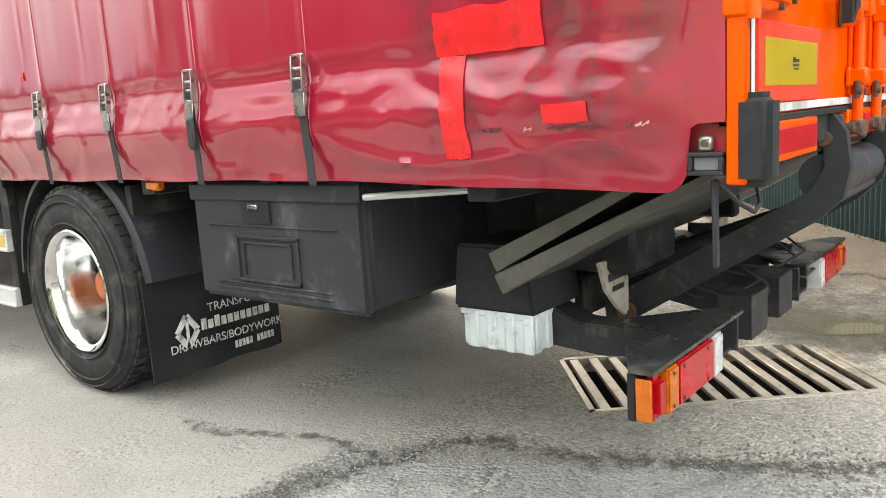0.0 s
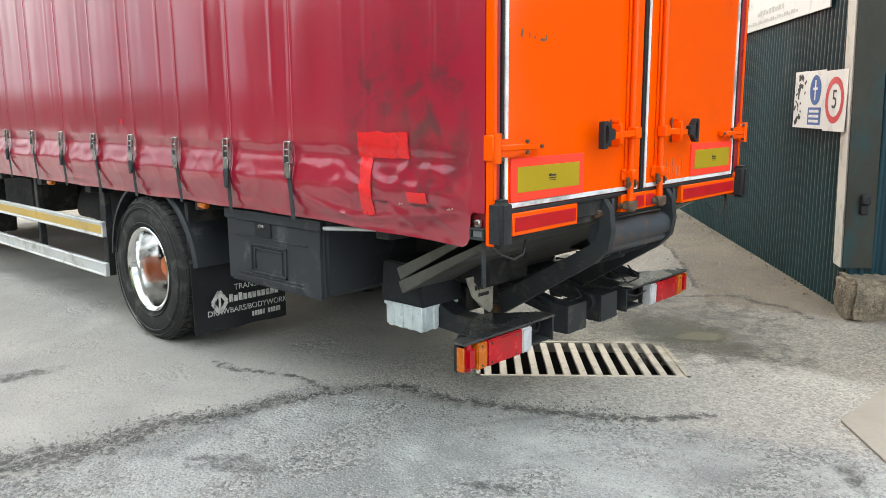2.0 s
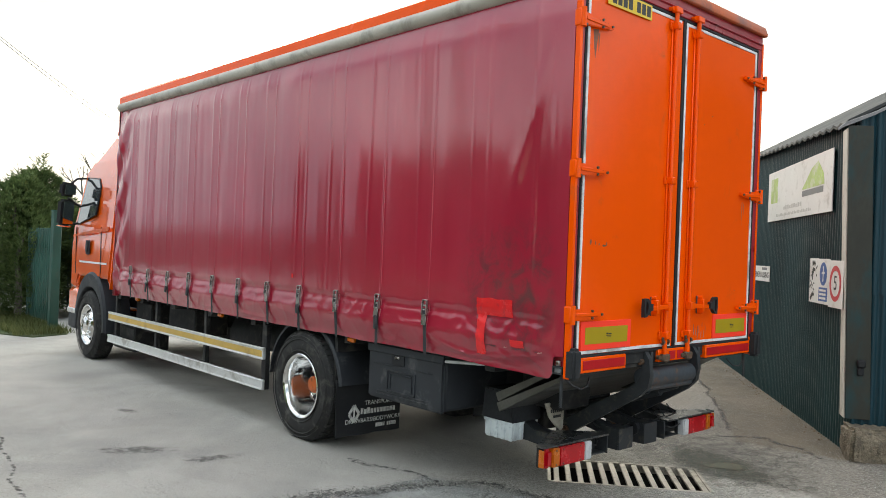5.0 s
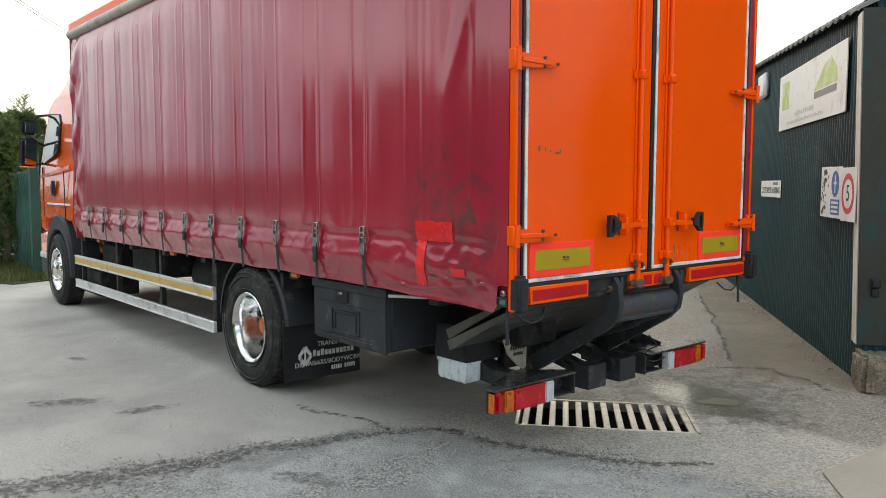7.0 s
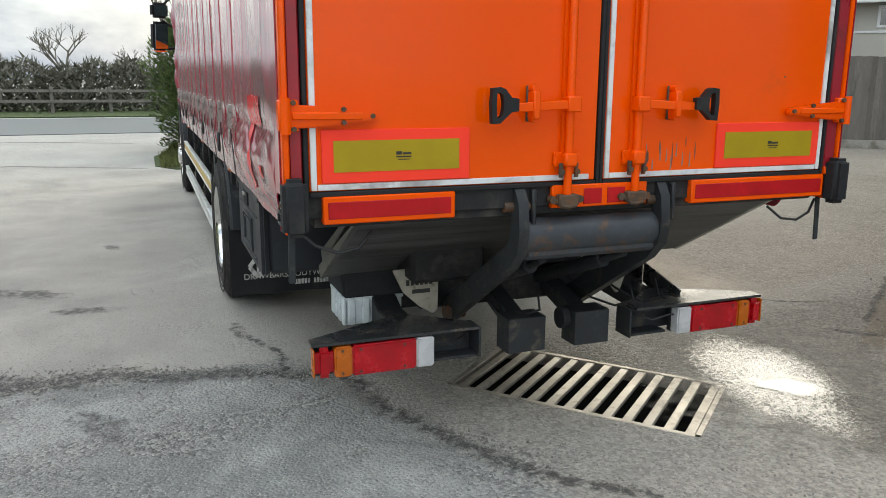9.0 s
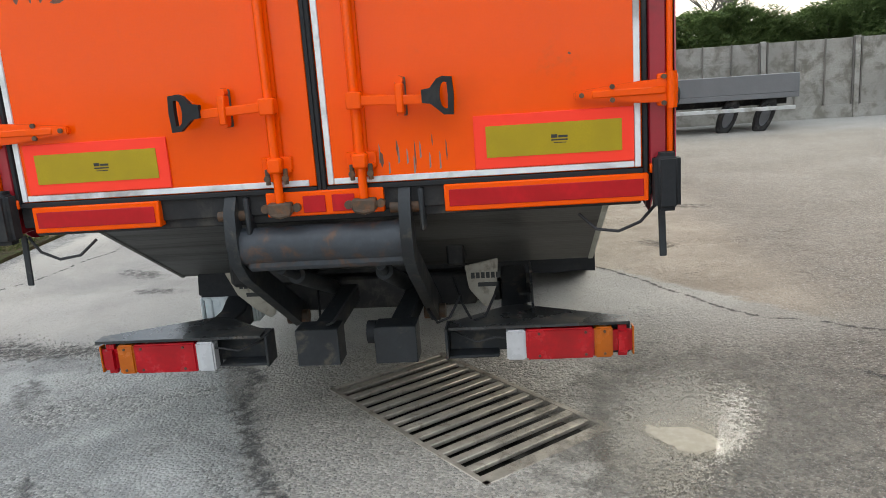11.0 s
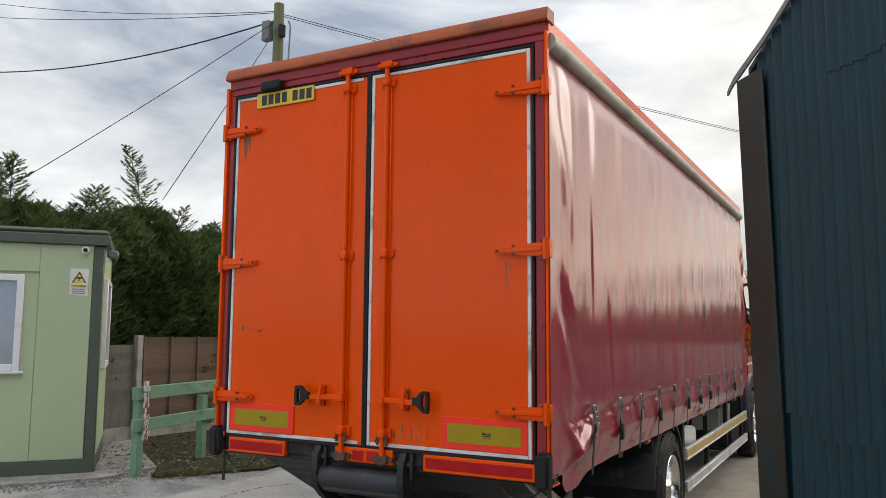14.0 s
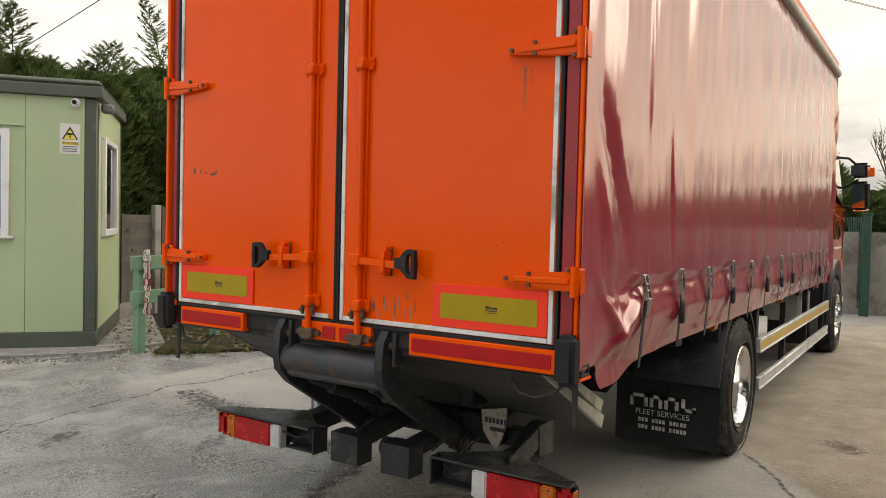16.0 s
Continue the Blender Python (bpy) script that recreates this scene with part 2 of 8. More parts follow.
CABIN_DARK = surface("cabin_dark_trim", (0.075, 0.092, 0.070), 0.5, vary=0.12, dirt=(0.13, 0.14, 0.11), dirt_amount=0.2)
UPVC = surface("white_upvc", (0.76, 0.77, 0.78), 0.35, vary=0.04, dirt=(0.45, 0.45, 0.43), dirt_amount=0.15)
RAIL_GREEN = surface("rail_green_paint", (0.165, 0.315, 0.195), 0.65, vary=0.14, big=2.5, fine=30, dirt=(0.10, 0.16, 0.11), dirt_amount=0.35, stretch=(0.3, 1, 1), bump=0.3)
POST_GREEN = surface("dark_green_post", (0.02, 0.075, 0.055), 0.5, vary=0.2, dirt=(0.05, 0.07, 0.05), dirt_amount=0.3)
FENCE_BROWN = surface("brown_fence_board", (0.185, 0.125, 0.085), 0.85, vary=0.25, big=1.6, fine=18, dirt=(0.11, 0.095, 0.075), dirt_amount=0.35, stretch=(0.35, 1, 4), bump=0.6, dist=0.006, per_piece=0.5, spec=0.28)
FENCE_GREY = surface("weathered_grey_board", (0.195, 0.180, 0.160), 0.9, vary=0.22, big=1.6, fine=20, dirt=(0.09, 0.09, 0.075), dirt_amount=0.3, stretch=(2, 2, 0.3), bump=0.6, dist=0.006, per_piece=0.5, spec=0.28)
FENCE_CONC = surface("weathered_concrete_panel", (0.36, 0.345, 0.31), 0.9, vary=0.2, big=1.1, fine=30, dirt=(0.17, 0.16, 0.13), dirt_amount=0.55, bump=0.5, dist=0.006, spec=0.28)
CONC_BLOCK = surface("exposed_aggregate_block", (0.23, 0.19, 0.135), 0.95, vary=0.45, big=9, fine=46, dirt=(0.10, 0.085, 0.06), dirt_amount=0.5, bump=1.0, dist=0.03)
GALV = surface("galvanised_grate", (0.47, 0.42, 0.35), 0.42, 0.35, vary=0.2, big=7, dirt=(0.20, 0.16, 0.12), dirt_amount=0.3, per_piece=0.25)
# pit under the grate: near black, so the colour carries the gaps' shade
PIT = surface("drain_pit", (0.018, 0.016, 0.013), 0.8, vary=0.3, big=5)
BARK = surface("bark", (0.12, 0.105, 0.085), 0.95, vary=0.3, big=3, fine=30, bump=0.8, dist=0.02)
POLE_WOOD = surface("pole_wood", (0.17, 0.185, 0.10), 0.9, vary=0.25, big=2, fine=30, stretch=(3, 3, 0.3), bump=0.5)
CABLE = surface("cable_black", (0.02, 0.02, 0.022), 0.6, vary=0.1)
PIPE_GREY = surface("grey_fitting", (0.16, 0.165, 0.17), 0.5, vary=0.15)
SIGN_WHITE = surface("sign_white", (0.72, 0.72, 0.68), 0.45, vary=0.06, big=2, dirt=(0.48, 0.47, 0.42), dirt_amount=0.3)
FADED_INK = surface("faded_print", (0.50, 0.50, 0.46), 0.6, vary=0.15, big=9)
SIGN_RED = surface("sign_red", (0.52, 0.03, 0.04), 0.45, vary=0.08)
SIGN_BLUE = surface("sign_blue", (0.035, 0.10, 0.32), 0.45, vary=0.1)
SIGN_GREEN = surface("sign_lime", (0.42, 0.56, 0.16), 0.5, vary=0.2, big=3, dirt=(0.60, 0.62, 0.48), dirt_amount=0.5)
SIGN_YELLOW = surface("sign_yellow", (0.75, 0.62, 0.10), 0.45, vary=0.06)
HOUSE_WALL = surface("cream_render", (0.50, 0.48, 0.43), 0.9, vary=0.1, big=0.6, bump=0.2)
HOUSE_ROOF = surface("slate_roof", (0.075, 0.072, 0.072), 0.75, vary=0.2, big=1.2, bump=0.3)
CHAIN_WHITE = surface("white_plastic_chain", (0.70, 0.68, 0.66), 0.5, vary=0.12, big=9)
CHAIN_RED = surface("red_plastic_chain", (0.45, 0.05, 0.05), 0.5, vary=0.12, big=9)
YELLOW_PAINT = surface("yellow_plastic", (0.68, 0.46, 0.03), 0.45, vary=0.1)
MIRROR = surface("mirror_glass", (0.75, 0.78, 0.80), 0.04, 1.0, vary=0.02, bump=0)


def glass(name, tint, rough=0.05):
    k = Nodes(name)
    a = k.noise(2.0)
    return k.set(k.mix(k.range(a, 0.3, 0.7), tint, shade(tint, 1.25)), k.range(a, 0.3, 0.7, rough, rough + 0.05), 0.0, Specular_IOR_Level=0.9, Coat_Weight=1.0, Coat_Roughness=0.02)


# cabin front pane: the sky's reflection is put into a pale base colour
GLASS_PAINTED_SKY = glass("sky_painted_window_glass", (0.26, 0.31, 0.37))
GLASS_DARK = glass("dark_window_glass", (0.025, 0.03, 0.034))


def vinyl(name):
    """Curtain vinyl: deep red, a little pale sheen put into the colour at random, dark scuffs by the rear corner of the
    near side.
    """
    k = Nodes(name)
    x, y, z = k.xyz()
    big, fine = k.noise(0.9, 5, 0.6, (1, 1, 0.5)), k.noise(28, 4, 0.6)
    col = k.mix(k.range(big, 0.3, 0.7), (0.275, 0.006, 0.025), (0.36, 0.009, 0.034))
    # pale pink streaks: a weak share of the sheen, painted into the colour
    col = k.mix(k.range(k.noise(0.8, 5, 0.6, (1, 1, 0.3)), 0.35, 0.7, 0.0, 0.15), col, (0.52, 0.10, 0.13))
    col = k.mix(k.range(k.noise(5.0, 6, 0.7, (1, 1, 0.4)), 0.62, 0.82, 0, 0.35), col, (0.40, 0.06, 0.07))
    scuff = k.noise(6.5, 8, 0.75, (1.0, 1.0, 0.8), 0.8)
    near = k.math("MULTIPLY", k.range(x, -1.10, -0.70), k.range(x, -0.02, -0.25))
    near = k.math("MULTIPLY", near, k.math("MULTIPLY", k.range(z, 1.02, 1.3), k.range(z, 2.2, 1.7)))
    near = k.math("MULTIPLY", near, k.range(y, 0.2, -0.2))
    col = k.mix(k.math("MULTIPLY", near, k.range(scuff, 0.40, 0.68, 0, 0.9)), col, (0.10, 0.03, 0.036))
    col = k.mix(k.math("MULTIPLY", k.range(z, 1.25, 1.02, 0, 0.35), k.range(k.noise(7, 6, 0.7), 0.40, 0.8)), col, (0.11, 0.03, 0.03))
    k.bump(k.math("ADD", k.math("MULTIPLY", fine, 0.12), k.noise(7.0, 3, 0.5, (1, 1, 0.3))), 0.10, 0.012)
    return k.set(col, k.range(k.noise(1.6, 5, 0.6), 0.3, 0.7, 0.34, 0.44), 0.0, Specular_IOR_Level=0.12, Coat_Weight=1.0, Coat_Roughness=0.13, Coat_IOR=1.76, Sheen_Weight=0.08, Sheen_Roughness=0.28)


VINYL = vinyl("red_curtain_vinyl")


def yard(name):
    """Old yard: smooth pale concrete, rough dark asphalt full of stones behind the lorry, brown made-up ground beside it."""
    k = Nodes(name)
    x, y, z = k.xyz()
    huge, big = k.noise(0.16, 4, 0.6, None, 0.3), k.noise(0.75, 7, 0.65, None, 0.5)
    mid, fine, grit = k.noise(5.5, 6, 0.65), k.noise(75, 4, 0.7), k.noise(24, 6, 0.75)

    def stones(scale):
        v = k.n.new("ShaderNodeTexVoronoi")
        v.inputs["Scale"].default_value = scale
        k.link(k.pos, v.inputs["Vector"])
        s = k.n.new("ShaderNodeSeparateColor")
        k.link(v.outputs["Color"], s.inputs[0])
        return v.outputs["Distance"], s.outputs[0]
    d1, c1 = stones(62)
    d2, c2 = stones(30)
    # concrete
    col = k.mix(k.range(k.noise(0.55, 7, 0.6, None, 0.8), 0.36, 0.64), (0.365, 0.347, 0.313), (0.460, 0.438, 0.394))
    col = k.mix(k.range(big, 0.42, 0.70, 0, 0.5), col, (0.235, 0.230, 0.218))
    col = k.mix(k.range(mid, 0.55, 0.8, 0, 0.35), col, (0.43, 0.415, 0.385))
    col = k.mix(k.range(grit, 0.52, 0.75, 0, 0.35), col, (0.16, 0.158, 0.15))
    # asphalt
    jit = k.math("MULTIPLY", k.math("SUBTRACT", mid, 0.5), 0.35)
    edge = k.math("SUBTRACT", k.math("SUBTRACT", k.math("MULTIPLY", x, 0.42), y), 0.38)
    tar = k.math("MULTIPLY", k.range(k.math("ADD", x, jit), -1.62, -1.50), k.range(k.math("ADD", y, jit), -5.30, -5.10))
    tar = k.math("MULTIPLY", tar, k.range(k.math("ADD", edge, jit), -0.08, 0.10))
    beside = k.math("MULTIPLY", k.range(k.math("ADD", y, jit), -4.0, -4.15), k.range(x, -6.5, -5.5))
    tar = k.math("MAXIMUM", tar, k.math("MULTIPLY", beside, k.range(x, -1.2, -1.5)))
    tcol = k.mix(k.range(k.noise(1.15, 7, 0.62, None, 0.7), 0.38, 0.62), (0.225, 0.228, 0.220), (0.400, 0.402, 0.382))
    pebble = k.mix(c1, (0.070, 0.070, 0.067), (0.44, 0.43, 0.40))
    bare = k.range(k.noise(1.6, 6, 0.7, None, 0.6), 0.40, 0.62)
    tcol = k.mix(k.math("MULTIPLY", bare, 0.75), tcol, pebble)
    col = k.mix(tar, col, tcol)
    # rough gritty ground on the offside, and the tan concrete path along the shed
    side = k.range(k.math("ADD", y, k.math("MULTIPLY", k.math("SUBTRACT", big, 0.5), 0.9)), 0.85, 1.25)
    side = k.math("MULTIPLY", side, k.range(k.math("ADD", x, k.math("MULTIPLY", big, 0.8)), 2.1, 1.2))
    tan = k.math("MULTIPLY", side, k.range(k.math("ADD", x, k.math("MULTIPLY", big, 0.8)), -0.9, -1.7))
    tan = k.math("MULTIPLY", tan, k.range(k.math("ADD", k.math("SUBTRACT", y, k.math("MULTIPLY", x, 0.79)), jit), 3.77, 3.89))
    side = k.math("MULTIPLY", side, k.range(k.math("ADD", x, k.math("MULTIPLY", big, 0.8)), -1.9, -0.7))
    dirtcol = k.mix(k.range(k.noise(1.3, 7, 0.7), 0.35, 0.65), (0.205, 0.180, 0.150), (0.130, 0.115, 0.097))
    dirtcol = k.mix(0.45, dirtcol, k.mix(c1, (0.05, 0.045, 0.04), (0.36, 0.33, 0.28)))
    col = k.mix(k.math("MULTIPLY", side, 0.9), col, dirtcol)
    tancol = k.mix(k.range(k.noise(1.7, 7, 0.7), 0.35, 0.65), (0.410, 0.350, 0.275), (0.275, 0.230, 0.175))
    tancol = k.mix(k.range(k.math("ADD", y, jit), 2.2, 2.9, 0.0, 0.8), tancol, k.mix(c1, (0.10, 0.088, 0.072), (0.26, 0.23, 0.19)))
    col = k.mix(k.math("MULTIPLY", tan, 0.9), col, tancol)
    across = k.math("ADD", k.math("MULTIPLY", k.math("ADD", x, 0.8), 0.818), k.math("MULTIPLY", k.math("SUBTRACT", y, 2.5), 0.575))
    path = k.math("MULTIPLY", k.range(k.math("ADD", across, k.math("MULTIPLY", jit, 0.25)), 0.0, 0.06), k.range(k.math("ADD", y, k.math("MULTIPLY", jit, 0.5)), 2.24, 2.34))
    path = k.math("MULTIPLY", path, k.range(x, 0.75, 0.55))
    pathcol = k.mix(k.range(k.noise(1.1, 7, 0.7), 0.35, 0.65), (0.200, 0.168, 0.126), (0.135, 0.114, 0.088))
    col = k.mix(path, col, pathcol)
    gritty = k.math("MULTIPLY", k.range(k.math("ADD", x, k.math("MULTIPLY", jit, 2.0)), -1.75, -1.25), k.range(k.math("ADD", y, jit), -1.5, -1.1))
    gritty = k.math("MULTIPLY", gritty, k.math("SUBTRACT", 1.0, k.math("MAXIMUM", tar, k.math("MAXIMUM", side, path))))
    # real grit, its colours raised to make up for light missing by the lorry
    col = k.mix(k.math("MULTIPLY", gritty, 0.42), col, k.mix(c1, (0.12, 0.108, 0.09), (0.60, 0.55, 0.48)))
    rough_ground = k.math("MAXIMUM", k.math("MAXIMUM", tar, gritty), k.math("MULTIPLY", side, 0.9))
    far = k.range(k.math("ADD", x, k.math("MULTIPLY", big, 4.0)), -9.0, -12.5)
    col = k.mix(k.math("MULTIPLY", far, 0.6), col, (0.33, 0.33, 0.315))
    # loose pebbles, specks, dark blotches
    few = k.range(k.noise(2.2, 5, 0.7), 0.50, 0.66)
    col = k.mix(k.math("MULTIPLY", few, k.range(d2, 0.30, 0.16, 0, 0.8)), col, k.mix(c2, (0.09, 0.088, 0.08), (0.50, 0.48, 0.45)))
    col = k.mix(k.range(fine, 0.54, 0.68, 0, 0.75), col, (0.095, 0.092, 0.086))
    col = k.mix(k.range(k.noise(105, 3, 0.7), 0.57, 0.69, 0, 0.8), col, (0.60, 0.58, 0.54))
    col = k.mix(k.range(k.noise(1.9, 8, 0.75, None, 1.2), 0.655, 0.73, 0, 0.6), col, (0.095, 0.095, 0.09))
    damp = k.range(k.noise(0.5, 5, 0.6, None, 0.6), 0.40, 0.62)
    relief = k.math("ADD", k.math("MULTIPLY", mid, 0.4), k.math("ADD", k.math("MULTIPLY", fine, 0.7), k.math("MULTIPLY", d1, k.math("MULTIPLY", rough_ground, -1.3))))
    relief = k.math("ADD", relief, k.math("MULTIPLY", k.math("MULTIPLY", few, d2), -1.2))
    k.bump(k.math("ADD", relief, k.math("MULTIPLY", grit, 0.8)), 0.75, 0.014)
    return k.set(col, k.mix(damp, (0.72, 0.72, 0.72), (0.95, 0.95, 0.95)), 0.0, Specular_IOR_Level=0.15)


YARD = yard("yard_surface")


def patchy(name, color, other, rough, lo, hi, scale, bump=0.5, top=0.6):
    """A stain or thin spill with a ragged, broken outline."""
    k = Nodes(name)
    cover = k.n.new("ShaderNodeVertexColor")
    cover.layer_name = "cover"
    n = k.noise(scale, 8, 0.7, None, 0.6)
    n = k.math("ADD", k.math("MULTIPLY", k.math("SUBTRACT", n, 0.5), 3.2), 0.22)
    a = k.math("MULTIPLY", k.range(k.math("ADD", n, k.math("SUBTRACT", cover.outputs["Color"], 0.62)), lo - 0.42, hi + 0.05), top)
    col = k.mix(k.range(k.noise(scale * 7, 4), 0.35, 0.65), color, other)
    k.bump(k.noise(90, 3), bump, 0.006)
    return k.set(col, rough, 0.0, Alpha=a, Coat_Weight=1.0 if rough < 0.2 else 0.0, Coat_Roughness=rough, Coat_IOR=1.33, Specular_IOR_Level=0.25)


CRACK = patchy("dark_joint_dirt", (0.060, 0.060, 0.057), (0.15, 0.145, 0.135), 0.85, 0.36, 0.60, 16, 0.9, 0.75)
OIL = patchy("oil_stain", (0.055, 0.055, 0.054), (0.085, 0.083, 0.08), 0.7, 0.48, 0.75, 14, 0.5, 0.5)
PUDDLE = patchy("shallow_puddle", (0.15, 0.13, 0.085), (0.19, 0.165, 0.115), 0.03, 0.30, 0.52, 3.0, 0.0, 1.0)
GLISTEN = patchy("glistening_wet_film", (0.12, 0.11, 0.085), (0.17, 0.15, 0.115), 0.09, 0.44, 0.60, 70.0, 0.10, 0.85)
DAMP = patchy("damp_ground", (0.085, 0.080, 0.070), (0.125, 0.116, 0.100), 0.42, 0.34, 0.8, 6, 0.6, 0.5)
SLAB = surface("pale_concrete_slab", (0.30, 0.27, 0.225), 0.85, vary=0.12, big=1.3, fine=60, dirt=(0.24, 0.215, 0.18), dirt_amount=0.35, bump=0.4, spec=0.28)
GRAVEL = surface("pale_gravel", (0.34, 0.33, 0.31), 0.95, vary=0.3, big=5, fine=60, dirt=(0.17, 0.16, 0.14), dirt_amount=0.4, bump=1.0, dist=0.02)
MOSS = surface("leaf_litter_and_moss", (0.060, 0.050, 0.030), 0.95, spec=0.1, vary=0.5, big=5, fine=40, dirt=(0.06, 0.08, 0.028), dirt_amount=0.5, bump=1.0, dist=0.03)
GRASS = surface("rough_grass", (0.050, 0.078, 0.018), 0.9, vary=0.35, big=4, fine=50, dirt=(0.13, 0.12, 0.06), dirt_amount=0.35, bump=1.0, dist=0.03)
ROAD = surface("road_asphalt", (0.15, 0.16, 0.16), 0.8, vary=0.12, big=0.4, fine=60, bump=0.3, spec=0.28)


def leaves(name, a, b, thin=0.0):
    k = Nodes(name)
    g = k.n.new("ShaderNodeNewGeometry")
    col = k.mix(g.outputs["Random Per Island"], a, b)
    col = k.mix(k.range(k.noise(0.9, 4), 0.35, 0.65, 0, 0.6), col, shade(a, 0.6))
    k.set(col, 0.65, Specular_IOR_Level=0.25)
    if thin:
        # leaves let some light through
        t, m = k.n.new("ShaderNodeBsdfTranslucent"), k.n.new("ShaderNodeMixShader")
        m.inputs[0].default_value = thin
        k.link(col, t.inputs["Color"])
        k.link(k.bsdf.outputs[0], m.inputs[1])
        k.link(t.outputs[0], m.inputs[2])
        k.link(m.outputs[0], k.out.inputs["Surface"])
    return k.mat


CONIFER = leaves("conifer_foliage", (0.075, 0.120, 0.040), (0.200, 0.260, 0.095), 0.4)
SCRUB = leaves("winter_scrub", (0.105, 0.105, 0.078), (0.175, 0.168, 0.130))
TUFT = leaves("verge_grass_blades", (0.06, 0.085, 0.02), (0.17, 0.17, 0.06), 0.3)
PALE_BIT = leaves("pale_scraps", (0.45, 0.42, 0.36), (0.70, 0.67, 0.60))
LITTER = leaves("fallen_leaves", (0.13, 0.085, 0.045), (0.26, 0.18, 0.10))
STONES = leaves("loose_stones", (0.17, 0.165, 0.15), (0.36, 0.34, 0.31))
GABLE_GREEN = surface("gable_blue_green_sheet", (0.007, 0.036, 0.050), 0.45, vary=0.25, big=0.9, fine=14, dirt=(0.017, 0.042, 0.046), dirt_amount=0.2, bump=0.1, stretch=(1, 1, 0.35), spec=0.28)
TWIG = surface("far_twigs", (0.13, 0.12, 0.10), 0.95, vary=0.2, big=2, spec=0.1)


# ---- mesh helpers ----
def finish(name, bm, material, smooth=38):
    me = bpy.data.meshes.new(name)
    bmesh.ops.recalc_face_normals(bm, faces=bm.faces)
    bm.to_mesh(me)
    bm.free()
    me.materials.append(material)
    if smooth:
        me.shade_smooth()
        me.set_sharp_from_angle(angle=radians(smooth))
    return me


def part(name, bm, material, parent=None, label="", smooth=38):
    """One mesh object, under a thing or a part of it."""
    ob = new(name, finish(name, bm, material, smooth))
    if parent:
        ob.parent = parent
    return tagged(ob, label)


def thing(name, label, category, group="", kind=""):
    return tagged(new(name), label, category, group, kind)


def box(bm, x0, x1, y0, y1, z0, z1, bevel=0.0, turn=None, seg=1):
    m = Matrix.LocRotScale(((x0 + x1) / 2, (y0 + y1) / 2, (z0 + z1) / 2), None, (abs(x1 - x0), abs(y1 - y0), abs(z1 - z0)))
    made = bmesh.ops.create_cube(bm, size=1.0, matrix=m)["verts"]
    if bevel:
        edges = list({e for v in made for e in v.link_edges})
        made = list({v for f in bmesh.ops.bevel(bm, geom=edges, offset=bevel, segments=seg, affect="EDGES", clamp_overlap=True)["faces"] for v in f.verts} | {v for v in made if v.is_valid})
    if turn:
        bmesh.ops.transform(bm, matrix=turn, verts=[v for v in made if v.is_valid])
    return bm


def boxes(*rows, bevel=0.0):
    bm = bmesh.new()
    for r in rows:
        box(bm, *r, bevel=bevel)
    return bm


def cyl(bm, a, b, r, r2=None, seg=16, caps=True):
    a, b = Vector(a), Vector(b)
    d = b - a
    m = Matrix.Translation((a + b) / 2) @ d.to_track_quat("Z", "Y").to_matrix().to_4x4()
    bmesh.ops.create_cone(bm, cap_ends=caps, segments=seg, radius1=r, radius2=r if r2 is None else r2, depth=d.length, matrix=m)
    return bm


def beam(bm, a, b, w, h, up=(0, 0, 1), bevel=0.0):
    """A straight bar of section w x h from a to b."""
    a, b = Vector(a), Vector(b)
    d = (b - a).normalized()
    s = d.cross(Vector(up)).normalized()
    u = s.cross(d)
    m = Matrix(((s.x, d.x, u.x, 0), (s.y, d.y, u.y, 0), (s.z, d.z, u.z, 0), (0, 0, 0, 1)))
    n = (b - a).length
    return box(bm, -w / 2, w / 2, -n / 2, n / 2, -h / 2, h / 2, bevel, Matrix.Translation((a + b) / 2) @ m)


def prism(bm, poly, axis, lo, hi, bevel=0.0):
    """A polygon in the plane across an axis, drawn out from lo to hi."""
    def at(p, v):
        return {"x": (v, p[0], p[1]), "y": (p[0], v, p[1]), "z": (p[0], p[1], v)}[axis]
    a, b = [bm.verts.new(at(p, lo)) for p in poly], [bm.verts.new(at(p, hi)) for p in poly]
    n = len(poly)
    faces = [bm.faces.new(a), bm.faces.new(b[::-1])] + [bm.faces.new((a[i], b[i], b[(i + 1) % n], a[(i + 1) % n])) for i in range(n)]
    if bevel:
        bmesh.ops.recalc_face_normals(bm, faces=faces)
        bmesh.ops.bevel(bm, geom=list({e for f in faces for e in f.edges}), offset=bevel, segments=2, affect="EDGES", clamp_overlap=True)
    return bm


def lathe(bm, profile, centre, axis=(0, 1, 0), seg=40, a0=0.0, a1=360.0):
    """Turns (distance along the axis, radius) about an axis through centre."""
    c, ax = Vector(centre), Vector(axis).normalized()
    s = ax.orthogonal().normalized() if abs(ax.y) < 0.9 else Vector((1, 0, 0))
    u = Vector((0, 0, 1)) if abs(ax.z) < 0.9 else Vector((0, 1, 0))
    full = abs(a1 - a0) >= 360
    rings = []
    for i in range(seg if full else seg + 1):
        t = radians(a0 + (a1 - a0) * i / seg)
        rings.append([bm.verts.new(c + ax * d + (s * math.cos(t) + u * math.sin(t)) * r) for d, r in profile])
    for i in range(len(rings) if full else len(rings) - 1):
        p, q = rings[i], rings[(i + 1) % len(rings)]
        for j in range(len(profile) - 1):
            bm.faces.new((p[j], p[j + 1], q[j + 1], q[j]))
    return bm


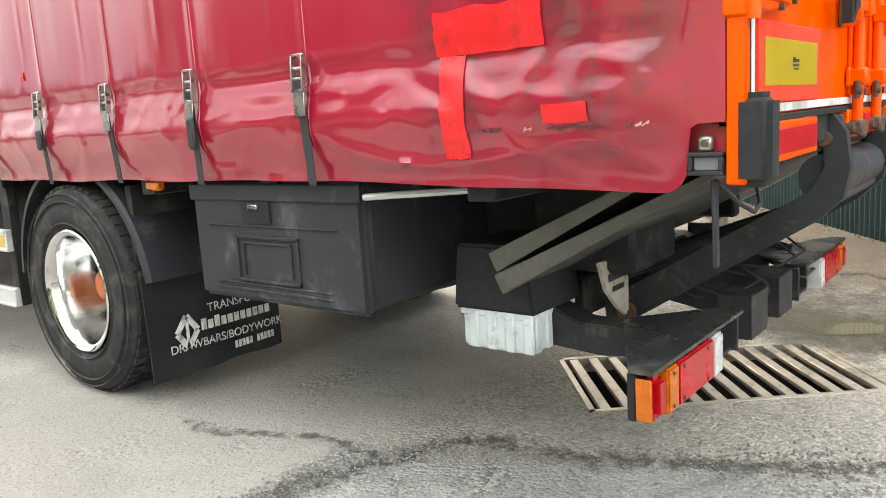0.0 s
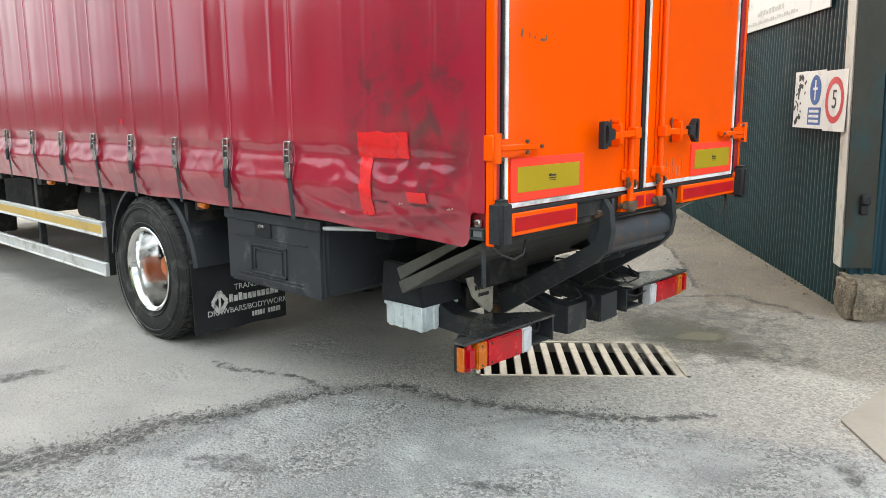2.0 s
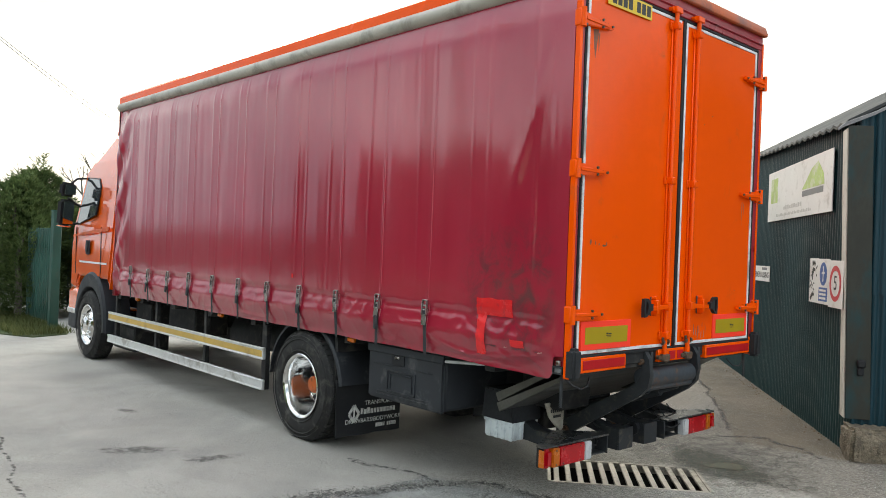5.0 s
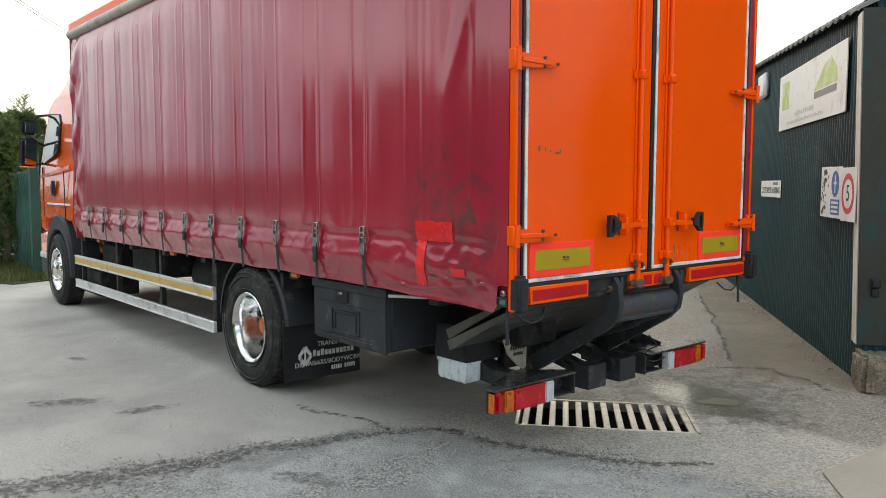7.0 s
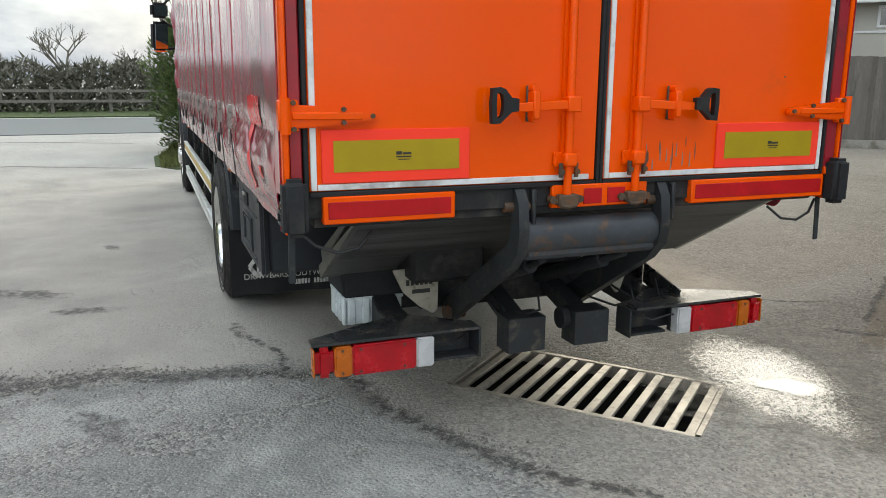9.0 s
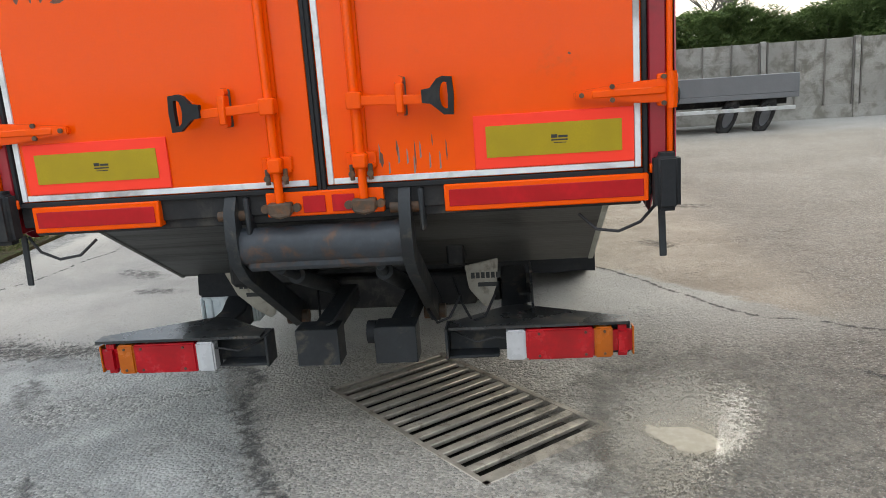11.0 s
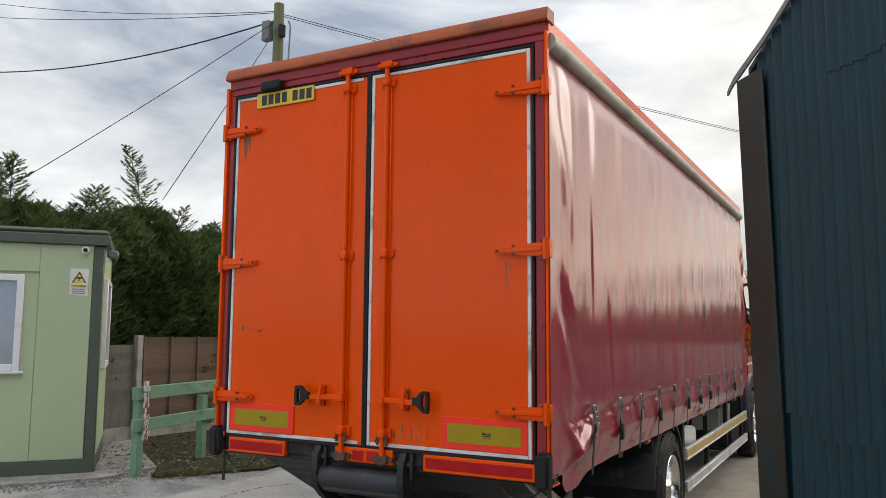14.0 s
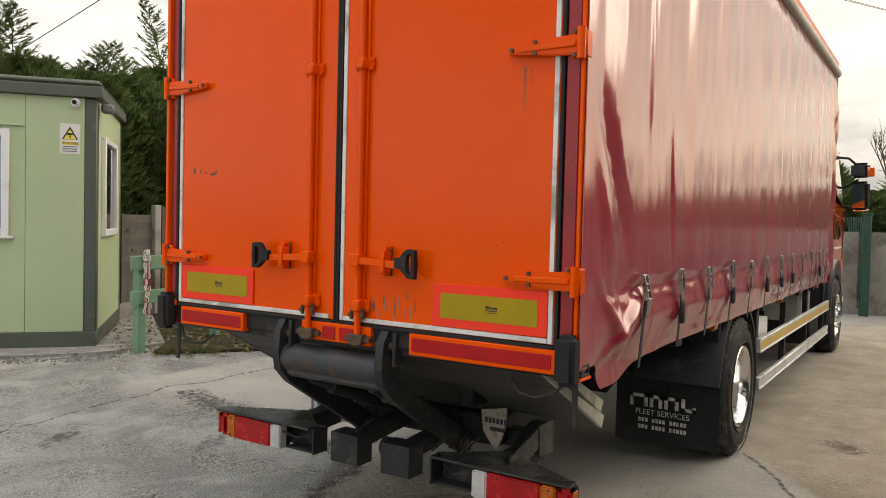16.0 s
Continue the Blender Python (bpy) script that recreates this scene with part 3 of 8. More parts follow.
def tube(bm, pts, r, seg=8):
    """A bent rod through points."""
    pts = [Vector(p) for p in pts]
    rings = []
    for i, p in enumerate(pts):
        d = (pts[min(i + 1, len(pts) - 1)] - pts[max(i - 1, 0)]).normalized()
        s = d.cross(Vector((0.13, 0.21, 0.97))).normalized()
        u = s.cross(d)
        rings.append([bm.verts.new(p + (s * math.cos(2 * math.pi * k / seg) + u * math.sin(2 * math.pi * k / seg)) * r) for k in range(seg)])
    for a, b in zip(rings, rings[1:]):
        for k in range(seg):
            bm.faces.new((a[k], a[(k + 1) % seg], b[(k + 1) % seg], b[k]))
    bm.faces.new(rings[0])
    bm.faces.new(rings[-1][::-1])
    return bm


def words(name, text, size, material, m, parent=None, label="", depth=0.001, wide=1.0):
    """Raised lettering, centred at the pose m, in the x-z way of reading of that pose."""
    cu = bpy.data.curves.new(name, "FONT")
    cu.body, cu.size, cu.extrude, cu.align_x, cu.align_y = text, size, depth, "CENTER", "CENTER"
    tmp = bpy.data.objects.new(name, cu)
    scene.collection.objects.link(tmp)
    bpy.context.view_layer.update()
    me = bpy.data.meshes.new_from_object(tmp)
    bpy.data.objects.remove(tmp)
    me.transform(m @ Matrix.Diagonal((wide, 1, 1, 1)))
    me.materials.clear()
    me.materials.append(material)
    me.name = name
    ob = new(name, me)
    if parent:
        ob.parent = parent
    return tagged(ob, label)


def facing(origin, right, up=(0, 0, 1)):
    """The pose of a flat sign: its x runs to the right, its y up, its z towards the reader."""
    r, u = Vector(right).normalized(), Vector(up).normalized()
    n = r.cross(u)
    return Matrix(((r.x, u.x, n.x, origin[0]), (r.y, u.y, n.y, origin[1]), (r.z, u.z, n.z, origin[2]), (0, 0, 0, 1)))


def plaque(bm, m, x0, x1, y0, y1, z0=0.0, z1=0.004, bevel=0.0):
    return box(bm, x0, x1, y0, y1, z0, z1, bevel, m)


def smoothstep(a, b, v):
    t = max(0.0, min(1.0, (v - a) / (b - a)))
    return t * t * (3 - 2 * t)


# ---- ground ----
DRAIN, DX, DY = Vector((-0.642, 0.392, 0.0)), Vector((0.760, 0.650, 0)), Vector((-0.650, 0.760, 0))
DL, DW = 0.655, 0.364


def level(x, y):
    """Height of the yard: it falls gently to the drain behind the lorry."""
    right = 0.085 * smoothstep(1.6, 2.8, y + 0.45 * x) * smoothstep(-9, -5, x)
    left = 0.13 * smoothstep(-3.4, -4.9, y) * smoothstep(-9, -5, x) * smoothstep(3.5, -0.5, x)
    return right + left + 0.008 * noise.noise((x * 0.35, y * 0.35, 2.0)) * smoothstep(30, 14, abs(x)) * smoothstep(1.2, 2.5, (Vector((x, y, 0)) - DRAIN).length)


def steps(inner, lo, hi, edge, outer):
    a = list(np.arange(lo, -edge, inner)) + [-edge, edge] + list(np.arange(edge + inner, hi, inner))
    far, v = [], inner
    while v < outer:
        v *= 1.35
        far.append(v)
    return [lo - f for f in far[::-1]] + a + [hi + f for f in far]


def build_ground():
    us, vs = steps(0.3, -15.0, 12.0, DL, 700), steps(0.3, -12.0, 14.0, DW, 700)
    verts, faces = [], []
    for u in us:
        for v in vs:
            p = DRAIN + DX * u + DY * v
            verts.append((p.x, p.y, level(p.x, p.y)))
    n = len(vs)
    for i in range(len(us) - 1):
        for j in range(n - 1):
            if abs((us[i] + us[i + 1]) / 2) < DL and abs((vs[j] + vs[j + 1]) / 2) < DW:
                continue
            faces.append((i * n + j, (i + 1) * n + j, (i + 1) * n + j + 1, i * n + j + 1))
    me = bpy.data.meshes.new("ground")
    me.from_pydata(verts, [], faces)
    me.materials.append(YARD)
    me.shade_smooth()
    return tagged(new("ground", me), "worn grey yard surface of patched concrete and asphalt", "ground", kind="structure")


ground = build_ground()


def strip(name, pts, widths, material, label, category, lift=0.004, closed=False):
    """A ragged ribbon lying on the yard along points; its cover fades out at both edges."""
    pts = [Vector((*p, 0)) for p in pts]
    fine = []
    for i in range(len(pts) - 1):
        for k in range(14):
            fine.append((pts[i].lerp(pts[i + 1], k / 14), widths[i] + (widths[i + 1] - widths[i]) * k / 14))
    fine.append((pts[-1], widths[-1]))
    bm = bmesh.new()
    layer = bm.loops.layers.float_color.new("cover")
    rows, cover = [], {}
    for i, (p, w) in enumerate(fine):
        d = (fine[min(i + 1, len(fine) - 1)][0] - fine[max(i - 1, 0)][0]).normalized()
        s = Vector((-d.y, d.x, 0))
        wob = noise.noise((p.x * 2.3, p.y * 2.3, 7.0)) * 0.09
        row = []
        for k, off in enumerate((-1.0, -0.5, 0.0, 0.5, 1.0)):
            q = p + s * (off * w / 2 + wob)
            v = bm.verts.new((q.x, q.y, level(q.x, q.y) + lift))
            cover[v] = (0.0, 0.55, 0.85, 0.55, 0.0)[k] * (0.0 if i in (0, len(fine) - 1) else 1.0)
            row.append(v)
        rows.append(row)
    for a, b in zip(rows, rows[1:]):
        for k in range(4):
            bm.faces.new((a[k], a[k + 1], b[k + 1], b[k]))
    for f in bm.faces:
        for lp in f.loops:
            c = cover[lp.vert]
            lp[layer] = (c, c, c, 1)
    ob = part(name, bm, material)
    return tagged(ob, label, category, kind="structure")


def pool(name, centre, rx, ry, turn, material, label, category, lift=0.004, seed=0.0):
    """A ragged blot on the yard; its cover falls from the middle to the rim."""
    bm = bmesh.new()
    layer = bm.loops.layers.float_color.new("cover")
    cover, rings = {}, []
    rot = Matrix.Rotation(radians(turn), 3, "Z")
    mid = bm.verts.new((centre[0], centre[1], level(*centre) + lift))
    cover[mid] = 1.0
    for r, c in ((0.35, 0.9), (0.65, 0.7), (0.85, 0.4), (1.0, 0.0)):
        ring = []
        for k in range(28):
            a = 2 * math.pi * k / 28
            q = rot @ Vector((math.cos(a) * rx * r, math.sin(a) * ry * r, 0)) * (1 + 0.25 * noise.noise((math.cos(a) * 1.5, math.sin(a) * 1.5, seed)))
            x, y = centre[0] + q.x, centre[1] + q.y
            v = bm.verts.new((x, y, level(x, y) + lift))
            cover[v] = c
            ring.append(v)
        rings.append(ring)
    for k in range(28):
        bm.faces.new((mid, rings[0][k], rings[0][(k + 1) % 28]))
        for a, b in zip(rings, rings[1:]):
            bm.faces.new((a[k], b[k], b[(k + 1) % 28], a[(k + 1) % 28]))
    for f in bm.faces:
        for lp in f.loops:
            c = cover[lp.vert]
            lp[layer] = (c, c, c, 1)
    ob = part(name, bm, material)
    return tagged(ob, label, category, kind="structure")


strip("yard_joint", [(-1.9, -3.6), (-1.71, -2.63), (-1.62, -2.06), (-1.49, -1.45), (-1.36, -1.05), (-1.11, -0.79), (-0.69, -0.70), (-0.1, -0.45), (0.5, 0.1)], [0.60, 0.52, 0.38, 0.26, 0.24, 0.22, 0.22, 0.2, 0.1], CRACK, "dark dirt-filled joint across the yard", "crack")
strip("yard_joint", [(-2.35, -1.30), (-2.21, -1.27), (-1.94, -1.16), (-1.61, -1.08), (-1.36, -1.05)], [0.1, 0.16, 0.10, 0.08, 0.1], CRACK, "thin dark crack branching off the joint", "crack", lift=0.007)
strip("yard_joint", [(-3.4, 6.2), (-2.2, 4.6), (-0.8, 2.5)], [0.08, 0.07, 0.09], CRACK, "dark joint along the concrete path beside the shed", "crack")
strip("yard_joint", [(-0.95, 2.3), (-0.4, 2.55), (0.3, 2.2)], [0.08, 0.12, 0.08], CRACK, "cracked edge of the concrete path", "crack")
strip("yard_joint", [(0.5, -3.2), (-0.63, -3.55), (-1.87, -3.73), (-3.23, -3.65), (-5.0, -3.4)], [0.05, 0.05, 0.05, 0.06, 0.05], CRACK, "fine joint between asphalt and concrete", "crack")
strip("yard_joint", [(-3.2, 1.3), (-2.99, 1.42), (-2.4, 1.75), (-1.78, 2.16), (-1.3, 2.8)], [0.05, 0.06, 0.06, 0.06, 0.05], CRACK, "dirt line where the rough ground begins", "crack")
strip("yard_joint", [(-9.5, -9.0), (-13.4, -4.1), (-12.2, -1.6)], [0.2, 0.3, 0.12], CRACK, "dark joint in the concrete of the entrance", "crack")
strip("yard_joint", [(-20, -8.0), (-19.5, -4.5), (-18.4, -1.86)], [0.3, 0.35, 0.3], CRACK, "dark joint in the concrete of the entrance", "crack")
for i, (px, py, rx, ry, tn) in enumerate([(-0.95, -2.0, 0.34, 0.13, 30), (0.1, -1.35, 0.24, 0.07, 25), (-3.6, -2.6, 0.45, 0.16, 60), (-3.0, -2.2, 0.3, 0.12, 80), (1.2, -0.2, 0.25, 0.08, 120), (0.6, -2.6, 0.3, 0.1, 10), (-0.4, -3.0, 0.4, 0.12, 40), (-5.2, -2.1, 0.2, 0.08, 20), (1.0, -3.4, 0.5, 0.2, 70), (-3.8, 1.9, 0.3, 0.15, 30), (-5.5, 2.4, 0.5, 0.2, 70)]):
    pool("oil_stain", (px, py), rx, ry, tn, OIL, "small dark oil stain on the yard", "stain", 0.006, i * 3.1)
pool("damp_patch", (-0.45, 1.45), 1.25, 0.95, -29, DAMP, "damp dark ground round the puddle", "stain", 0.005, 5.0)
pool("wet_patch", (-0.38, 1.34), 0.86, 0.40, -20, GLISTEN, "glistening wet stones beside the drain", "wet patch", 0.008, 2.0)
pool("puddle", (-0.26, 1.39), 0.27, 0.20, 45, PUDDLE, "shallow brown puddle beside the drain", "puddle", 0.011, 1.0)


def flat_sheet(name, poly, material, label, category, lift=0.02, thick=0.03, cut=0.4, kind="structure"):
    """A thin laid sheet with real edges that follows the yard."""
    bm = bmesh.new()
    bm.faces.new([bm.verts.new((x, y, 0)) for x, y in poly])
    size = max(max(p[0] for p in poly) - min(p[0] for p in poly), max(p[1] for p in poly) - min(p[1] for p in poly))
    for k in range(int(size / cut)):
        for axis, lo in (((1, 0, 0), min(p[0] for p in poly)), ((0, 1, 0), min(p[1] for p in poly))):
            v = lo + (k + 1) * cut
            bmesh.ops.bisect_plane(bm, geom=bm.verts[:] + bm.edges[:] + bm.faces[:], plane_co=Vector(axis) * v, plane_no=axis)
    for v in bm.verts:
        v.co.z = level(v.co.x, v.co.y) + lift
    ext = bmesh.ops.extrude_face_region(bm, geom=bm.faces[:])
    for v in ext["geom"]:
        if isinstance(v, bmesh.types.BMVert):
            v.co.z -= thick
    ob = part(name, bm, material, smooth=30)
    return tagged(ob, label, category, kind=kind)


flat_sheet("pavement", [(0.97, 0.42), (1.05, 1.87), (1.47, 2.25), (8.0, 7.3), (9.0, 3.5), (4.0, -2.2), (1.47, -0.2)], SLAB, "pale brushed concrete slab in front of the shed", "pavement", lift=0.012)


def build_drain():
    d = thing("drain_grate", "galvanised steel drain grate with slanted bars set in the yard", "drain grate")
    m = Matrix(((DX.x, DY.x, 0, DRAIN.x), (DX.y, DY.y, 0, DRAIN.y), (0, 0, 1, 0), (0, 0, 0, 1)))
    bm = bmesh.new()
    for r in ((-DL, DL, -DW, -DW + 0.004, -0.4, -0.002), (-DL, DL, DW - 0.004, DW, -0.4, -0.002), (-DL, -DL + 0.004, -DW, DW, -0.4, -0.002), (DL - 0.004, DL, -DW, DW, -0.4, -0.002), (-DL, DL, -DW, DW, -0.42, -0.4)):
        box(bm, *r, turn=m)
    part("pit", bm, PIT, d, "drain pit, the shade of its depth put into the colour")
    bm = bmesh.new()
    for r in ((-DL, DL, -DW, -DW + 0.03), (-DL, DL, DW - 0.03, DW), (-DL, -DL + 0.03, -DW, DW), (DL - 0.03, DL, -DW, DW)):
        box(bm, *r, -0.07, 0.003, 0.003, m)
    part("frame", bm, GALV, d)
    bm = bmesh.new()
    box(bm, -0.024, 0.024, -DW + 0.02, DW - 0.02, -0.022, -0.001, 0.004, m)
    first = part("bar", bm, GALV, d)
    n = 13
    for i in range(n):
        ob = first if i == 0 else new("bar", first.data)
        ob.parent = d
        off = DX * (-DL + 0.075 + (2 * DL - 0.13) * i / (n - 1))
        ob.location = (off.x, off.y, random.uniform(-0.003, 0.002))
    return d


build_drain()


def scatter_stones(name, label, spots, count, size, seed, material):
    """Loose stones strewn over the yard round a line of spots (x, y, spread)."""
    rng = random.Random(seed)
    bm = bmesh.new()
    for _ in range(count):
        i = rng.randrange(len(spots) - 1)
        a, b, t = spots[i], spots[i + 1], rng.random()
        w = a[2] + (b[2] - a[2]) * t
        x, y = a[0] + (b[0] - a[0]) * t + rng.gauss(0, w), a[1] + (b[1] - a[1]) * t + rng.gauss(0, w)
        q = DRAIN - Vector((x, y, 0))
        if abs(q.dot(DX)) < DL + 0.02 and abs(q.dot(DY)) < DW + 0.02:
            continue
        r = size * rng.uniform(0.4, 1.0) ** 1.5
        c = Vector((x, y, level(x, y) + r * 0.25))
        rot = Euler((rng.uniform(0, 6), rng.uniform(0, 6), rng.uniform(0, 6))).to_matrix()
        v = [bm.verts.new(c + (rot @ Vector(d)) * r * rng.uniform(0.6, 1.0)) for d in ((1, 0, 0), (-1, 0, 0), (0, 1, 0), (0, -1, 0), (0, 0, 0.8), (0, 0, -0.8))]
        for f in ((0, 2, 4), (2, 1, 4), (1, 3, 4), (3, 0, 4), (2, 0, 5), (1, 2, 5), (3, 1, 5), (0, 3, 5)):
            bm.faces.new([v[k] for k in f])
    return tagged(part(name, bm, material, smooth=0), label, "stones", kind="stuff")


scatter_stones("loose_stones", "loose stones along the broken joint of the yard", [(-1.8, -3.0, 0.13), (-1.66, -2.3, 0.10), (-1.5, -1.5, 0.055), (-1.3, -0.95, 0.045), (-0.7, -0.7, 0.05), (0.1, -0.3, 0.08)], 3200, 0.011, 5, STONES)
scatter_stones("loose_stones", "loose stones strewn over the asphalt behind the lorry", [(-1.2, -2.6, 0.5), (0.2, -1.6, 0.7), (0.9, -0.4, 0.5), (0.6, 1.0, 0.4), (0.2, 1.9, 0.4)], 1200, 0.009, 9, STONES)


# ---- lorry: curtains ----
FRAY = surface("frayed_seam_dark", (0.11, 0.03, 0.035), 0.8, vary=0.4, big=30)
SCUFF_PALE = surface("frayed_seam_pale", (0.55, 0.30, 0.28), 0.7, vary=0.3, big=30)
LEN, HALF, TOP = 8.08, 1.265, 3.86
lorry = thing("lorry", "orange box lorry with red side curtains and a folded tail lift", "lorry")
STRAPS = {-1: [-1.358 - 0.6 * i for i in range(11)], 1: [-0.70 - 0.6 * i for i in range(12)]}


CREASES = {1: ((-0.05, 2.38, -0.56, 1.55, -0.034, 0.045), (-0.12, 2.0, -0.40, 1.30, 0.022, 0.045), (-0.77, 2.9, -0.81, 2.15, 0.008, 0.02), (-0.06, 3.40, -0.30, 2.70, 0.016, 0.05), (-0.35, 3.3, -0.40, 2.5, 0.008, 0.05), (-0.80, 1.42, -0.25, 1.08, 0.030, 0.03), (-0.10, 1.5, -0.50, 1.12, 0.03, 0.04), (-7.95, 3.3, -7.6, 2.2, 0.02, 0.04), (-1.1, 2.2, -1.2, 1.5, -0.012, 0.03)),
           -1: ((-1.05, 1.50, -0.62, 1.25, 0.005, 0.03), (-0.34, 1.52, -0.62, 1.22, 0.005, 0.022), (-0.16, 1.62, -0.42, 1.26, 0.004, 0.025), (-0.75, 1.10, -0.08, 1.18, 0.010, 0.022), (-0.62, 1.17, -0.40, 1.06, 0.009, 0.016), (-0.36, 1.16, -0.16, 1.07, 0.009, 0.016), (-1.25, 1.16, -0.85, 1.08, 0.010, 0.018), (-0.95, 1.36, -0.66, 1.20, -0.006, 0.02), (-0.30, 1.36, -0.10, 1.22, 0.004, 0.02), (-0.2, 3.2, -0.55, 2.2, 0.010, 0.05), (-7.98, 3.4, -7.70, 2.6, 0.03, 0.045), (-7.98, 2.6, -7.72, 1.6, 0.025, 0.045), (-7.98, 1.9, -7.80, 1.25, 0.025, 0.04))}


def crease(x, z, lines):
    """Single long folds, each a rounded ridge or hollow along a line."""
    total = 0.0
    for x0, z0, x1, z1, deep, wide in lines:
        dx, dz = x1 - x0, z1 - z0
        t = max(0.0, min(1.0, ((x - x0) * dx + (z - z0) * dz) / (dx * dx + dz * dz)))
        d2 = (x - x0 - dx * t) ** 2 + (z - z0 - dz * t) ** 2
        if d2 < 9 * wide * wide:
            total += deep * math.exp(-d2 / (wide * wide)) * math.sin(math.pi * min(0.95, max(0.05, t))) ** 0.5
    return total


def fold(x, z, side):
    """How far the curtain stands out from its plane at a place."""
    o = side * 40.0
    k = (-x - 0.755) / 0.597
    bulge = 0.007 * math.sin(math.pi * (k % 1.0)) ** 0.7
    up = smoothstep(1.25, 1.7, z)
    tall = 0.006 * noise.noise((x * 1.9 + o, z * 0.33, 1.0)) + 0.003 * noise.noise((x * 4.6 + o, z * 0.4, 4.0)) + 0.0014 * noise.noise((x * 11.0 + o, z * 0.8, 8.0))
    low = 0.003 * noise.noise((x * 2.0 + o, z * 4.5, 9.0)) + 0.0012 * noise.noise((x * 8.0 + o, z * 11.0, 3.0))
    tuck = -0.035 * smoothstep(1.20, 1.04, z) - 0.012 * math.exp(-((z - 1.39) / 0.035) ** 2) + (0.014 + 0.006 * noise.noise((x * 2.1 + o, 2.0, 7.0))) * math.exp(-((z - 1.245 - 0.012 * noise.noise((x * 1.6 + o, 0.0, 2.0))) / 0.055) ** 2)
    tuck += 0.006 * max(0.0, noise.noise((x * 2.6 + o, z * 0.5, 5.0)) - 0.05) * smoothstep(1.02, 1.06, z) * math.exp(-((z - 1.10 - 0.05 * noise.noise((x * 1.9 + o, 4.0, 1.0))) / 0.016) ** 2) * 4.0
    rear = smoothstep(-1.3, -0.2, x)
    diag = 0.005 * rear * math.sin((x * 1.1 + z * 0.55) * 7.0 + o) * smoothstep(3.4, 2.2, z) + crease(x, z, CREASES[side])
    front = 0.022 * smoothstep(-7.4, -7.9, x) * math.sin((x * 1.3 - z * 0.9) * 9.0)
    ridge = 0.004 * math.exp(-(((k + 0.5) % 1.0 - 0.5) * 0.597 / 0.016) ** 2) * smoothstep(1.3, 1.5, z)
    k2 = k + 0.22 + 0.12 * noise.noise((math.floor(k) * 1.7 + o, z * 0.25, 2.0))
    ridge += 0.003 * math.exp(-((k2 % 1.0 - 0.5) * 0.597 / 0.014) ** 2) * smoothstep(1.4, 1.8, z)
    pinch = 0.0060 * (1 - abs(noise.noise((x * 3.0 + z * 2.2 + o, z * 4.2 - x * 1.1, 6.0)))) ** 14 + 0.0050 * (1 - abs(noise.noise((x * 4.4 - z * 3.6 + o, z * 5.0 + x * 0.7, 16.0)))) ** 14
    all_of = bulge * up + tall * (0.35 + 0.65 * up) + low * (1 - 0.8 * up) + tuck + diag + front + ridge + 0.6 * pinch * (1 - 0.9 * up)
    if side > 0:
        all_of -= 0.7 * ridge + 0.5 * tall * up
        soft = noise.noise((x * 3.3 - z * 0.25, z * 0.55, 21.0)) + 0.6 * noise.noise((x * 7.5 + z * 0.3, z * 0.8, 27.0))
        all_of += 0.0055 * soft * smoothstep(1.3, 1.6, z)
    return (all_of * smoothstep(-0.02, -0.30, x) + 0.004) * smoothstep(3.66, 3.40, z) - 0.03 * smoothstep(3.42, 3.62, z)


def hem(x, side):
    drop = 1.045 - 0.022 * smoothstep(-1.3, -0.5, x) + 0.008 * noise.noise((x * 2.5, side * 9.0, 0.0))
    if side > 0:
        return drop - 0.06 * smoothstep(-0.75, -0.45, x) + 0.13 * smoothstep(-0.34, -0.20, x)
    # rounded corner short of the post on the other side
    u = max(0.0, min(1.0, (x + 0.175) / 0.065))
    return drop + (0.06 * (1 - math.sqrt(1 - min(0.999, u) ** 2)) + 0.10 * smoothstep(-0.115, -0.095, x))


def build_curtain(side):
    x0, x1 = -0.022 if side < 0 else 0.002, -LEN + 0.06
    nx = 520
    zs = [i / 60 for i in range(0, 25, 1)] + [25 / 60 + (1 - 25 / 60) * i / 26 for i in range(27)]
    zs = sorted({round(0.42 * q / (25 / 60), 5) if q <= 25 / 60 else round(0.42 + (2.60 - 0.42) * (q - 25 / 60) / (1 - 25 / 60), 5) for q in zs})
    bm = bmesh.new()
    grid = []
    for i in range(nx + 1):
        x = x0 + (x1 - x0) * i / nx
        h = hem(x, side)
        grid.append([bm.verts.new((x, side * (HALF + 0.012 + fold(x, h + (3.64 - h) * q / 2.60, side)), h + (3.64 - h) * q / 2.60)) for q in zs])
    for a, b in zip(grid, grid[1:]):
        for j in range(len(zs) - 1):
            bm.faces.new((a[j], b[j], b[j + 1], a[j + 1]))
    back = bmesh.ops.extrude_face_region(bm, geom=bm.faces[:])
    for v in back["geom"]:
        if isinstance(v, bmesh.types.BMVert):
            v.co.y -= side * 0.004
    return part("curtain", bm, VINYL, lorry, "glossy dark red vinyl side curtain with creases", smooth=60)


def on_curtain(x, z, side, out=0.0):
    return Vector((x, side * (HALF + 0.012 + fold(x, z, side) + out), z))


